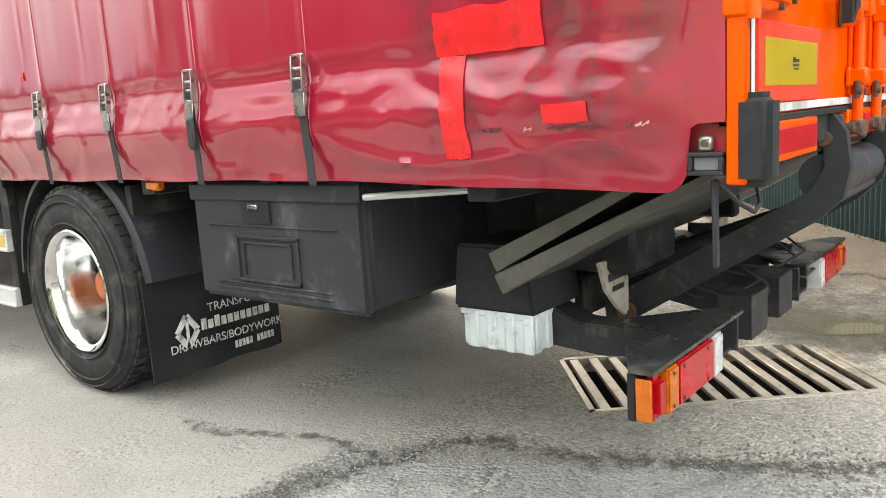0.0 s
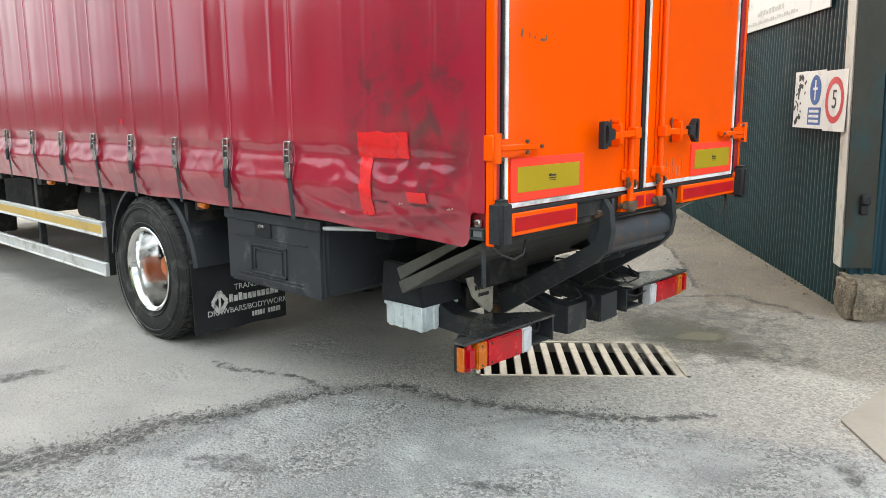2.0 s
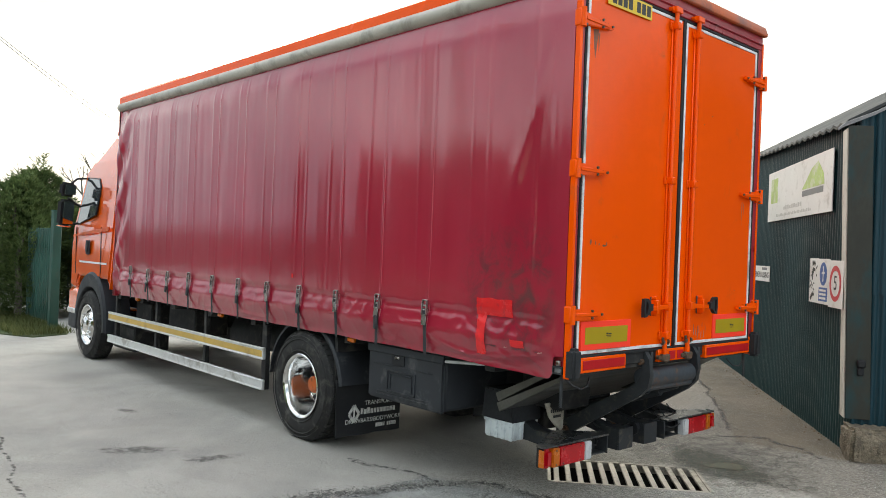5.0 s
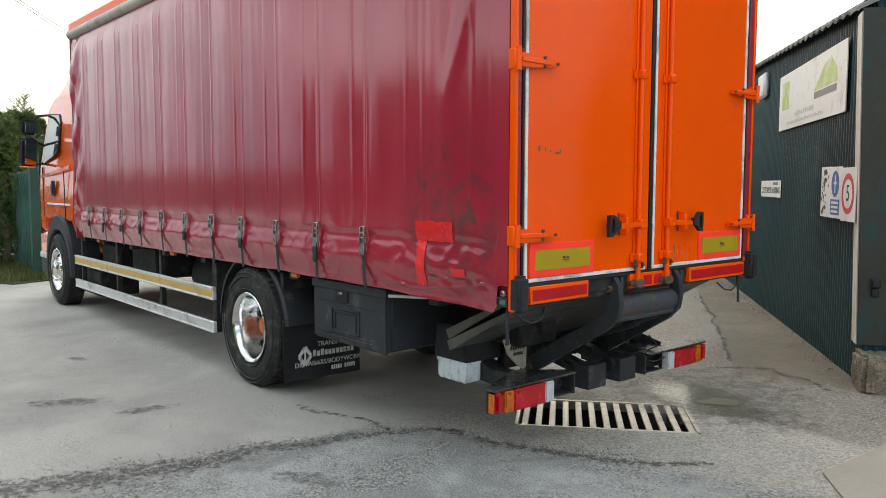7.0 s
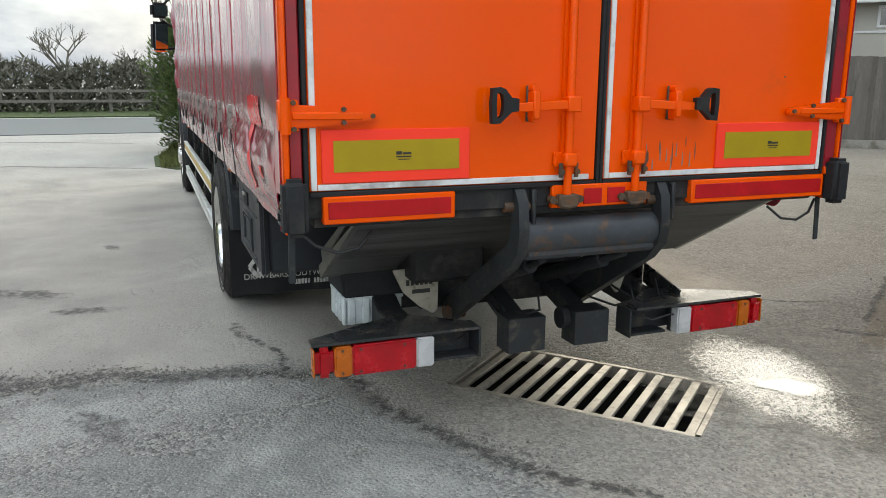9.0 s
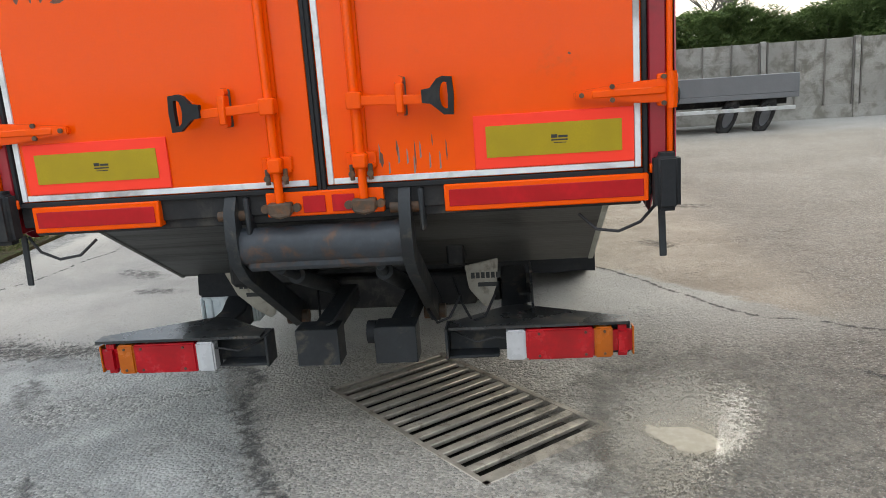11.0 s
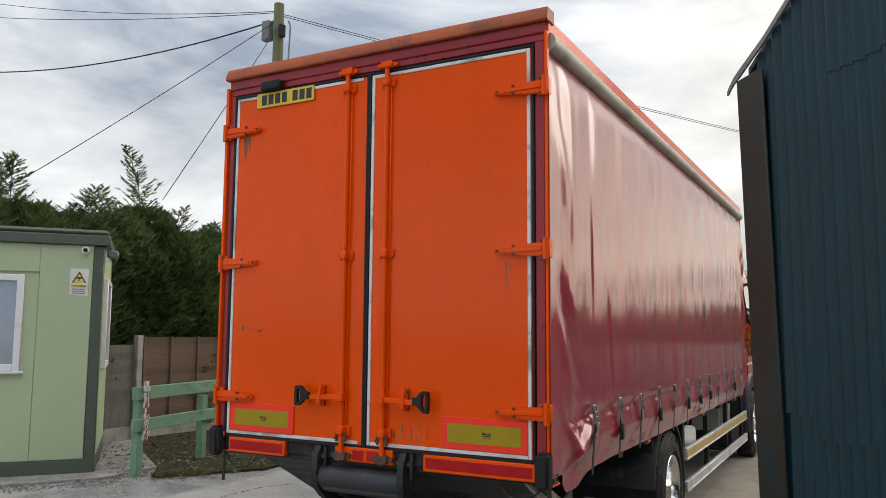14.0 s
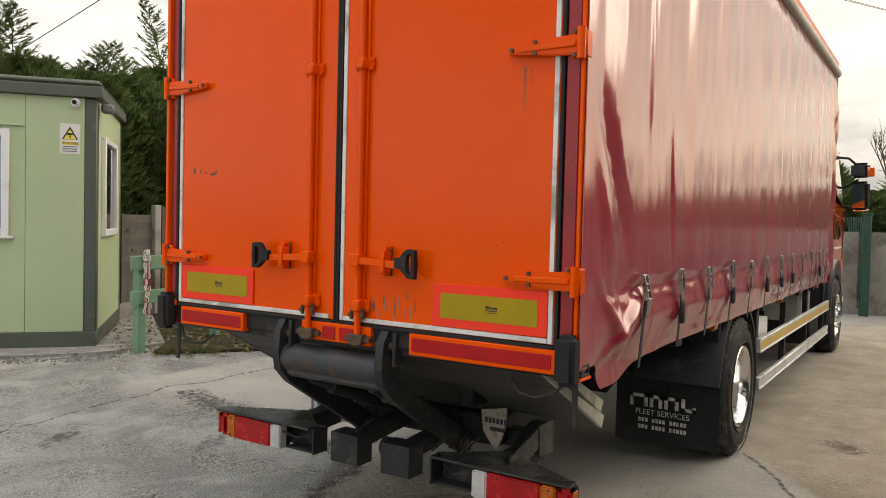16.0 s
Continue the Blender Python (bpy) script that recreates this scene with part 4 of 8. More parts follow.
def build_strap(parent, x, side, seed):
    rng = random.Random(seed)
    lean = rng.uniform(-0.02, 0.02)
    top, bot = 1.455 + rng.uniform(-0.012, 0.012), hem(x, side) - 0.01
    bm = bmesh.new()
    prev, w, n = None, 0.0175, 14
    # drawn tight: a straight line from buckle to hem, clear of the folds
    ends = fold(x, top - 0.06, side), fold(x, bot, side)
    flat = lambda i: ends[0] + (ends[1] - ends[0]) * i / n
    lift = max(fold(x, top - 0.06 + (bot - top + 0.06) * i / n, side) - flat(i) for i in range(n + 1))
    for i in range(n + 1):
        z = top - 0.06 + (bot - top + 0.06) * i / n
        p = Vector((x + lean * i / n, side * (HALF + 0.018 + flat(i) + lift), z))
        row = [bm.verts.new((p.x - w, p.y, z)), bm.verts.new((p.x + w, p.y, z)), bm.verts.new((p.x + w, p.y + side * 0.003, z)), bm.verts.new((p.x - w, p.y + side * 0.003, z))]
        if prev:
            for k in range(4):
                bm.faces.new((prev[k], prev[(k + 1) % 4], row[(k + 1) % 4], row[k]))
        prev = row
    if rng.random() < 0.55:
        # the loose tail folded back over itself
        z0, ln = top - 0.17, rng.uniform(0.07, 0.13)
        p = on_curtain(x, z0, side, 0.02)
        box(bm, p.x - 0.022, p.x + 0.022, p.y - 0.004, p.y + side * 0.020, z0 - ln, z0, 0.008)
    part("strap", bm, STRAP, parent, "black webbing strap")
    bm = bmesh.new()
    a, b = on_curtain(x, top, side, 0.022), on_curtain(x, top - 0.115, side, 0.030)
    for dx in (-0.024, 0.024):
        beam(bm, (a.x + dx, a.y, a.z), (b.x + dx, b.y, b.z), 0.006, 0.022, bevel=0.001)
    beam(bm, (a.x - 0.027, a.y, a.z), (a.x + 0.027, a.y, a.z), 0.014, 0.012, bevel=0.003)
    for q in (0.35, 0.62):
        c = a.lerp(b, q)
        cyl(bm, (c.x - 0.027, c.y, c.z), (c.x + 0.027, c.y, c.z), 0.007, seg=8)
    c, d = on_curtain(x, top - 0.105, side, 0.034), on_curtain(x + lean, top - 0.19, side, 0.022)
    beam(bm, c, d, 0.05, 0.006, up=(0, side, 0), bevel=0.002)
    part("buckle", bm, BUCKLE, parent, "worn zinc over-centre buckle")


def build_seam(parent, x, side):
    """A welded seam: a narrow strip of the same vinyl, a touch proud, from the fascia to the buckles."""
    bm = bmesh.new()
    prev = None
    n = 44
    for i in range(n + 1):
        z = 3.42 - (3.42 - 1.16) * i / n
        xx = x + 0.004 * noise.noise((x * 3.0, z * 1.3, side))
        row = []
        for dx, out in ((-0.010, -0.002), (-0.006, 0.0022), (0.005, 0.0022), (0.009, -0.002)):
            row.append(bm.verts.new(on_curtain(xx + dx, z, side, out)))
        if prev:
            for k in range(3):
                bm.faces.new((prev[k], prev[k + 1], row[k + 1], row[k]))
        prev = row
    part("seam", bm, VINYL, parent, smooth=25)


def ribbon_on_curtain(bm, x0, x1, z0, z1, side, nx=10, nz=6, ragged=0.012, seed=0.0):
    grid = []
    for i in range(nx + 1):
        col = []
        for j in range(nz + 1):
            u, v = i / nx, j / nz
            edge = ragged * (noise.noise((u * 4, v * 4, seed)))
            x, z = x0 + (x1 - x0) * u + edge, z0 + (z1 - z0) * v + edge
            col.append(bm.verts.new(on_curtain(x, z, side, 0.004 + 0.003 * abs(noise.noise((x * 14, z * 14, seed))))))
        grid.append(col)
    for a, b in zip(grid, grid[1:]):
        for j in range(nz):
            bm.faces.new((a[j], b[j], b[j + 1], a[j + 1]))


for side in (-1, 1):
    curtain = build_curtain(side)
    for i, x in enumerate(STRAPS[side]):
        build_strap(curtain, x, side, i + 50 * side)
        if side < 0:
            build_seam(curtain, x + 0.012, side)
    if side < 0:
        bm = bmesh.new()
        ribbon_on_curtain(bm, -0.82, -0.475, 1.392, 1.512, side, 18, 8, 0.008, 1.0)
        part("tape_patch", bm, TAPE_RED, curtain, "bright red repair tape, wrinkled")
        bm = bmesh.new()
        ribbon_on_curtain(bm, -0.808, -0.722, 1.11, 1.391, side, 8, 16, 0.008, 2.0)
        part("tape_patch", bm, TAPE_RED, curtain, "bright red repair tape, wrinkled")
        bm = bmesh.new()
        ribbon_on_curtain(bm, -0.48, -0.35, 1.195, 1.245, side, 8, 4, 0.008, 3.0)
        part("tape_patch", bm, TAPE_RED, curtain, "bright red repair tape, wrinkled")
        bm = bmesh.new()
        ribbon_on_curtain(bm, -3.33, -3.30, 1.52, 1.56, side, 4, 4, 0.01, 5.0)
        part("tape_patch", bm, TAPE_RED, curtain, "small red patch on the curtain")
        # frayed seam between the tape and the corner
        for k, (a, b, h) in enumerate(((-0.72, -0.61, 0.005), (-0.54, -0.515, 0.004), (-0.47, -0.36, 0.004), (-0.35, -0.31, 0.003), (-0.225, -0.195, 0.004), (-0.25, -0.235, 0.006))):
            bm = bmesh.new()
            ribbon_on_curtain(bm, a, b, 1.182, 1.182 + h, side, 14, 2, 0.014, 11.0 + k)
            part("frayed_seam", bm, FRAY if k % 3 != 1 else SCUFF_PALE, curtain, "dark frayed tear along the curtain seam")

# ---- lorry: box body ----
part("load_floor", boxes((-LEN, -0.03, -HALF + 0.10, HALF - 0.10, 1.05, 1.17), bevel=0.006), CHASSIS, lorry, "black load floor and side rave")
part("front_bulkhead", boxes((-LEN, -LEN + 0.05, -HALF, HALF, 1.02, 3.74), bevel=0.01), MAROON, lorry)
bm = bmesh.new()
prism(bm, [(-HALF - 0.005, 3.70), (-HALF - 0.005, 3.80), (-HALF + 0.05, 3.845), (HALF - 0.05, 3.845), (HALF + 0.005, 3.80), (HALF + 0.005, 3.70)], "x", -LEN - 0.02, -0.02, 0.006)
part("roof", bm, ORANGE, lorry, "orange painted roof cap and side fascia")
for side in (-1, 1):
    bm = bmesh.new()
    cyl(bm, (-0.05, side * (HALF - 0.022), 3.665), (-LEN, side * (HALF - 0.022), 3.665), 0.062, seg=18)
    part("curtain_rail", bm, PELMET, lorry, "cream-grey curtain rail cover below the roof")
    part("corner_post", boxes((-LEN - 0.02, -LEN + 0.055, side * HALF - 0.05 * (side > 0), side * HALF + 0.05 * (side < 0), 1.02, 3.74), bevel=0.006), MAROON, lorry)

# rear frame
for side in (-1, 1):
    y = sorted((side * (1.203 if side < 0 else 1.188), side * 1.250))
    part("rear_post", boxes((-0.07, 0.0, *y, 1.17, 3.66), bevel=0.006), MAROON, lorry, "maroon rear frame post")
    y = sorted((side * 1.251, side * (1.276 if side < 0 else 1.272)))
    part("post_edge", boxes((-0.024, 0.022 if side < 0 else 0.006, *y, 1.04, 3.72), bevel=0.005), ORANGE, lorry, "orange edge of the rear frame post")
    y = sorted((side * 1.189, side * 1.25))
    part("post_foot", boxes((-0.05, 0.012, *y, 1.165, 1.20), bevel=0.004), ORANGE, lorry)
part("header", boxes((-0.08, 0.0, -1.26, 1.26, 3.655, 3.775), (-0.06, 0.012, -1.25, 1.25, 3.70, 3.715), bevel=0.006), MAROON, lorry, "maroon header rail above the rear doors")
bm = bmesh.new()
prism(bm, [(-0.10, 3.775), (0.03, 3.775), (0.035, 3.795), (0.01, 3.862), (-0.10, 3.862)], "y", -1.28, 1.28, 0.005)
part("roof_edge", bm, ORANGE_FADED, lorry, "sun-faded orange rear roof edge")
part("camera_unit", boxes((0.0, 0.06, -0.92, -0.74, 3.64, 3.71), bevel=0.012), RUBBER, lorry, "small black reversing camera housing")
part("sill", boxes((-0.10, -0.012, -1.20, 1.20, 1.085, 1.17), bevel=0.006), CHASSIS, lorry)

# rear doors
DB, DT = 1.186, 3.63


def build_door(side):
    inner, outer = 0.018, (1.182 if side < 0 else 1.166)
    y0, y1 = sorted((side * inner, side * outer))
    door = part("rear_door", boxes((-0.045, -0.004, y0, y1, DB, DT), bevel=0.004), ORANGE, lorry, "orange rear door, scuffed and faded")
    seal = boxes((-0.03, 0.004, y0 - 0.018, y0 - 0.001, DB - 0.02, DT + 0.02), (-0.03, 0.004, y1 + 0.001, y1 + 0.018, DB - 0.02, DT + 0.02), (-0.03, 0.004, y0, y1, DT + 0.001, DT + 0.018), (-0.03, 0.006, y0, y1, DB - 0.02, DB - 0.001), bevel=0.003)
    part("door_seal", seal, RUBBER, door, "black rubber door seal")
    t = 0.011
    trim = bmesh.new()
    for r in ((y0 + 0.006, y0 + 0.006 + 2 * t), (y1 - 0.006 - 2 * t, y1 - 0.006)):
        if (abs(r[0]) < 0.1) and side < 0:
            continue
        box(trim, -0.006, 0.003, r[0], r[1], DB + 0.004, DT - 0.004, 0.002)
    box(trim, -0.006, 0.0028, y0 + 0.03, y1 - 0.03, DB + 0.004, DB + 0.004 + 2 * t, 0.002)
    box(trim, -0.006, 0.0028, y0 + 0.03, y1 - 0.03, DT - 0.004 - 2 * t, DT - 0.004, 0.002)
    part("edge_trim", trim, WHITE_TRIM, door, "white edge trim round the door")
    # locking bar with its guides and cams
    yb = side * 0.158
    bm = bmesh.new()
    cyl(bm, (0.026, yb, 1.10), (0.026, yb, 3.675), 0.0165, seg=14)
    part("locking_bar", bm, ORANGE, door)
    ch = boxes((-0.004, 0.010, yb - 0.026, yb + 0.026, DB + 0.03, DT - 0.03), bevel=0.005)
    part("bar_channel", ch, ORANGE, door)
    for z in (1.275, 2.415, 3.555):
        bm = bmesh.new()
        box(bm, 0.0, 0.056, yb - 0.027, yb + 0.027, z - 0.028, z + 0.028, 0.008)
        for dz in (-0.02, 0.02):
            for dy in (-0.045, 0.045):
                cyl(bm, (0.0, yb + dy, z + dz), (0.018, yb + dy, z + dz), 0.009, seg=8)
        box(bm, 0.0, 0.012, yb - 0.056, yb + 0.056, z - 0.030, z + 0.030, 0.003)
        part("bar_guide", bm, ORANGE, door)
    for z in (1.115, 3.672):
        bm = bmesh.new()
        box(bm, 0.004, 0.05, yb - 0.045, yb + 0.045, z - 0.022, z + 0.022, 0.006)
        for dy in (-0.06, 0.06):
            cyl(bm, (0.0, yb + dy, z), (0.03, yb + dy, z), 0.016, seg=10)
        part("cam_lock", bm, RUSTY if z < 2 else ORANGE, door)
    # handle
    zh = 1.490
    bm = bmesh.new()
    box(bm, 0.012, 0.066, yb - 0.028, yb + 0.028, zh - 0.030, zh + 0.030, 0.005)
    beam(bm, (0.05, yb, zh), (0.052, yb + side * 0.25, zh - 0.012), 0.014, 0.034, up=(0, 0, 1), bevel=0.003)
    part("handle_arm", bm, ORANGE, door)
    bm = bmesh.new()
    yc = side * 0.322
    box(bm, 0.0, 0.066, yc - 0.014, yc + 0.014, zh - 0.055, zh + 0.05, 0.005)
    cyl(bm, (0.0, yc, zh - 0.055), (0.05, yc, zh - 0.055), 0.013, seg=10)
    cyl(bm, (0.0, yc, zh + 0.060), (0.05, yc, zh + 0.060), 0.015, seg=10)
    part("handle_catch", bm, ORANGE, door, "worn handle catch with exposed steel")
    part("catch_plate", boxes((0.001, 0.012, yc - 0.019, yc + 0.019, zh - 0.066, zh + 0.070), bevel=0.003), RUSTY, door, "bare steel catch plate")
    bm = bmesh.new()
    yo = side * 0.402
    outer = [(0, .022), (.030, .026), (.055, .056), (.075, .064), (.108, .060), (.112, 0), (.108, -.070), (.075, -.068), (.055, -.050), (.030, -.028), (0, -.024)]
    inner = [(.062, .004), (.064, .020), (.068, .036), (.078, .044), (.090, .042), (.092, 0), (.090, -.048), (.078, -.048), (.068, -.038), (.064, -.022), (.062, -.006)]
    loops = [[bm.verts.new((x, yo + side * q[0], zh + q[1])) for q in lp] for x in (0.046, 0.074) for lp in (outer, inner)]
    for i in range(11):
        j = (i + 1) % 11
        for a, b in ((0, 1), (1, 3), (3, 2), (2, 0)):
            bm.faces.new((loops[a][i], loops[a][j], loops[b][j], loops[b][i]))
    part("grip", bm, RUBBER, door, "black plastic D-shaped grip")
    # hinges
    for z in (1.455, 2.40, 3.372):
        bm = bmesh.new()
        yo, yi = side * 1.275, side * 0.93
        prism(bm, [(yo, z - 0.044), (yo, z + 0.040), (side * 1.15, z + 0.034), (yi, z + 0.012), (yi, z - 0.016), (side * 1.15, z - 0.040)], "x", 0.004, 0.030, 0.005)
        cyl(bm, (0.03, side * 1.262, z - 0.062), (0.03, side * 1.262, z + 0.062), 0.018, seg=12)
        beam(bm, (0.034, side * 1.24, z), (0.03, side * 0.99, z - 0.002), 0.012, 0.026, bevel=0.004)
        box(bm, -0.03, 0.026, *sorted((side * 1.215, side * 1.285)), z - 0.055, z + 0.055, 0.006)
        hng = part("hinge", bm, ORANGE, door)
        for dy, dz in ((0.955, -0.002), (1.06, 0.022), (1.06, -0.024), (1.235, 0.045), (1.235, -0.045)):
            part("bolt", cyl(bmesh.new(), (0.028, side * dy, z + dz), (0.040, side * dy, z + dz), 0.009, seg=8), RUSTY, hng)
    # marker board
    yb0, yb1 = sorted((side * 1.137, side * 0.572))
    bm = boxes((-0.004, 0.006, yb0, yb1, 1.215, 1.405), bevel=0.002)
    board = part("marker_board", bm, BOARD_RED, door, "yellow rear marker board with fluorescent red border")
    part("board_panel", boxes((0.0062, 0.0082, yb0 + 0.043, yb1 - 0.043, 1.254, 1.366)), BOARD_YELLOW, door, "yellow reflective panel")
    c = (yb0 + yb1) / 2 + 0.02
    bm = boxes((0.0085, 0.0092, c - 0.028, c - 0.006, 1.312, 1.324), (0.0085, 0.0092, c - 0.003, c + 0.03, 1.312, 1.320), (0.0085, 0.0092, c - 0.028, c + 0.03, 1.302, 1.307), (0.0085, 0.0092, c - 0.02, c + 0.025, 1.293, 1.296))
    part("small_print", bm, INK_BLACK, door, "unreadable small black print")
    return door


door_l, door_r = build_door(-1), build_door(1)

# scrapes on the doors
WORN_GREY = surface("worn_grey_scrape", (0.24, 0.17, 0.13), 0.6, vary=0.3, big=20)
CHIP = surface("bare_scrape", (0.15, 0.06, 0.03), 0.6, vary=0.3, big=20)
for k, (y, z, w, h) in enumerate(((-1.058, 1.932, 0.014, 0.03), (-1.005, 1.926, 0.007, 0.024), (-0.965, 1.920, 0.011, 0.012), (-0.905, 1.912, 0.038, 0.013), (-0.882, 1.924, 0.009, 0.024))):
    bm = bmesh.new()
    pts = [(y + w * math.cos(a) * (0.6 + 0.5 * noise.noise((a, k, 0))), z + h * math.sin(a) * (0.6 + 0.5 * noise.noise((a, k, 5)))) for a in [i * 0.7 for i in range(9)]]
    prism(bm, [(p[0], p[1]) for p in pts], "x", -0.006, -0.0032)
    part("paint_chip", bm, CHIP, door_l, "chipped paint mark")
for k, (y, z, w, h) in enumerate(((0.29, 1.31, 0.004, 0.03), (0.355, 1.28, 0.003, 0.055), (0.42, 1.33, 0.0025, 0.022), (0.23, 1.27, 0.008, 0.03), (0.47, 1.29, 0.003, 0.04), (0.46, 2.98, 0.008, 0.006), (0.34, 2.90, 0.004, 0.004), (0.92, 1.60, 0.006, 0.005))):
    bm = bmesh.new()
    prism(bm, [(y - w, z), (y - w * 0.4, z + h), (y + w * 0.7, z + h * 0.7), (y + w, z - h * 0.4), (y, z - h)], "x", -0.006, -0.0032)
    part("paint_chip", bm, CHIP, door_r, "scraped paint mark")

for k in range(9):
    y, z = 0.20 + 0.03 * k + 0.006 * math.sin(k * 5.0), 1.27 + 0.03 * math.sin(k * 2.3)
    h = 0.02 + 0.018 * abs(math.sin(k * 1.7))
    bm = bmesh.new()
    prism(bm, [(y - 0.003, z - h), (y - 0.001, z + h), (y + 0.003, z + h * 0.6), (y + 0.004, z - h * 0.8)], "x", -0.006, -0.0034)
    part("paint_chip", bm, WORN_GREY, door_r, "grey scratch in the paint")
for door, yb in ((door_l, -0.158), (door_r, 0.158)):
    for dy in (-0.034, 0.034):
        bm = bmesh.new()
        cyl(bm, (0.03, yb + dy, 1.205), (0.03, yb + dy, 1.262), 0.009, seg=8)
        cyl(bm, (0.03, yb + dy, 1.228), (0.045, yb + dy, 1.228), 0.012, seg=8)
        part("cam_pin", bm, RUSTY, door, "rusty steel pin beside the locking bar")
    bm = bmesh.new()
    tube(bm, [(0.02, yb - 0.045, 1.115), (0.04, yb - 0.03, 1.095), (0.045, yb, 1.088), (0.04, yb + 0.03, 1.095), (0.02, yb + 0.045, 1.115)], 0.011)
    part("cam_keeper", bm, RUSTY, door, "worn steel cam keeper")

STREAK = surface("grime_streak", (0.26, 0.085, 0.035), 0.6, vary=0.3, big=14)
for door, y, z, w, h in ((door_r, 1.00, 2.24, 0.006, 0.10), (door_r, 1.03, 2.27, 0.003, 0.06), (door_l, -1.085, 3.24, 0.030, 0.10), (door_l, -1.05, 3.25, 0.010, 0.07), (door_l, -1.02, 1.36, 0.004, 0.04), (door_r, 0.955, 1.37, 0.004, 0.03)):
    bm = bmesh.new()
    prism(bm, [(y - w, z + h * 0.9), (y + w, z + h), (y + w * 0.5, z), (y, z - h), (y - w * 0.6, z - h * 0.1)], "x", -0.006, -0.0036)
    part("grime_streak", bm, STREAK, door, "dark grime streak below the hinge")

# number plate, its characters as plain bars
plate = part("number_plate", boxes((0.004, 0.010, -0.982, -0.460, 3.527, 3.636), bevel=0.002), PLATE_YELLOW, lorry, "yellow number plate with black characters")
for i in range(7):
    y = -0.935 + i * 0.062 + (0.035 if i > 3 else 0)
    part("plate_bar", boxes((0.0102, 0.0112, y, y + 0.046, 3.545, 3.62)), INK_BLACK, plate)

# lower reflective boards
for y0, y1, name in ((-1.138, -0.632, 0), (0.452, 1.184, 1)):
    b = part("lower_board", boxes((-0.03, 0.016, y0, y1, 1.068, 1.168), bevel=0.004), ORANGE, lorry, "orange lower rear panel with red reflector")
    part("reflector_strip", boxes((0.0162, 0.020, y0 + 0.018, y1 - 0.018, 1.087, 1.149), bevel=0.002), REFLECT_RED, b, "dark red reflective strip")
b = part("centre_plate", boxes((-0.03, 0.012, -0.216, 0.228, 1.080, 1.172), bevel=0.004), ORANGE, lorry, "orange centre plate under the doors")
for y in (-0.075, 0.035):
    part("reflector_strip", boxes((0.0122, 0.017, y, y + 0.085, 1.092, 1.155), bevel=0.002), REFLECT_RED, b)
for side in (-1, 1):
    bm = bmesh.new()
    box(bm, -0.012, 0.074, *sorted((side * 1.197, side * 1.287)), 1.035, 1.24, 0.020, seg=3)
    part("rubber_buffer", bm, RUBBER, lorry, "black rubber corner buffer")
    # corner bracket: maroon panel, latch plate with its hole, framed black box, orange lip
    part("corner_panel", boxes((-0.118, -0.025, *sorted((side * 1.225, side * 1.250)), 1.06, 1.34), bevel=0.003), MAROON, lorry)
    bm = boxes((-0.108, -0.028, *sorted((side * 1.25, side * 1.282)), 1.062, 1.072), (-0.108, -0.028, *sorted((side * 1.25, side * 1.282)), 1.104, 1.114), (-0.108, -0.098, *sorted((side * 1.25, side * 1.282)), 1.0721, 1.1039), (-0.038, -0.028, *sorted((side * 1.25, side * 1.282)), 1.0721, 1.1039), bevel=0.002)
    brk = part("corner_bracket", bm, STEEL_BLACK, lorry, "black corner bracket frame")
    part("insert", boxes((-0.0975, -0.0385, *sorted((side * 1.25, side * 1.270)), 1.0725, 1.1035), bevel=0.002), PIPE_GREY, brk)
    if side < 0:
        ltc = part("latch_plate", boxes((-0.086, -0.054, -1.276, -1.255, 1.116, 1.150), bevel=0.005), BUCKLE, lorry, "worn zinc latch plate")
        part("bolt", cyl(bmesh.new(), (-0.070, -1.2755, 1.134), (-0.070, -1.281, 1.134), 0.008, seg=12), RUSTY, ltc)
    if side > 0:
        part("corner_lip", boxes((-0.125, 0.0, 1.24, 1.284, 1.046, 1.060), bevel=0.003), ORANGE, lorry, "orange lower lip of the corner")
    bm = bmesh.new()
    beam(bm, (-0.06, side * 1.24, 1.05), (-0.055, side * 1.245, 0.845), 0.026, 0.010, up=(1, 0, 0), bevel=0.003)
    part("hanging_tab", bm, STEEL_BLACK, lorry, "short dark steel tab hanging under the corner")

# ---- lorry: chassis, wheels ----
bm = boxes((-9.6, -0.55, -0.47, -0.39, 0.72, 1.0), (-9.6, -0.55, 0.39, 0.47, 0.72, 1.0), bevel=0.01)
part("chassis_rail", bm, CHASSIS, lorry, "black steel chassis rails")
for x in (-0.75, -1.7, -2.5, -4.2, -5.2, -6.2, -7.2, -8.0):
    part("cross_bearer", boxes((x - 0.05, x + 0.05, -1.2, 1.2, 0.98, 1.07), bevel=0.005), CHASSIS, lorry)
bm = bmesh.new()
lathe(bm, [(-0.95, 0.07), (-0.3, 0.08), (-0.2, 0.2), (0.2, 0.2), (0.3, 0.08), (0.95, 0.07)], (-3.17, 0, 0.51))
part("rear_axle", bm, CHASSIS, lorry)
bm = bmesh.new()
cyl(bm, (-8.4, 0, 0.75), (-3.4, 0, 0.55), 0.05)
part("propeller_shaft", bm, CHASSIS, lorry)
part("front_axle", boxes((-9.21, -9.09, -0.95, 0.95, 0.42, 0.54), bevel=0.02), CHASSIS, lorry)
for y in (-0.75, 0.75):
    bm = bmesh.new()
    lathe(bm, [(-0.62, 0.0), (-0.62, 0.12), (-0.58, 0.15), (0.58, 0.15), (0.62, 0.12), (0.62, 0.0)], (-5.0 if y < 0 else -5.6, y * 0.85, 0.80), (1, 0, 0), 20)
    part("air_tank", bm, CHASSIS, lorry, "black air tank under the body")
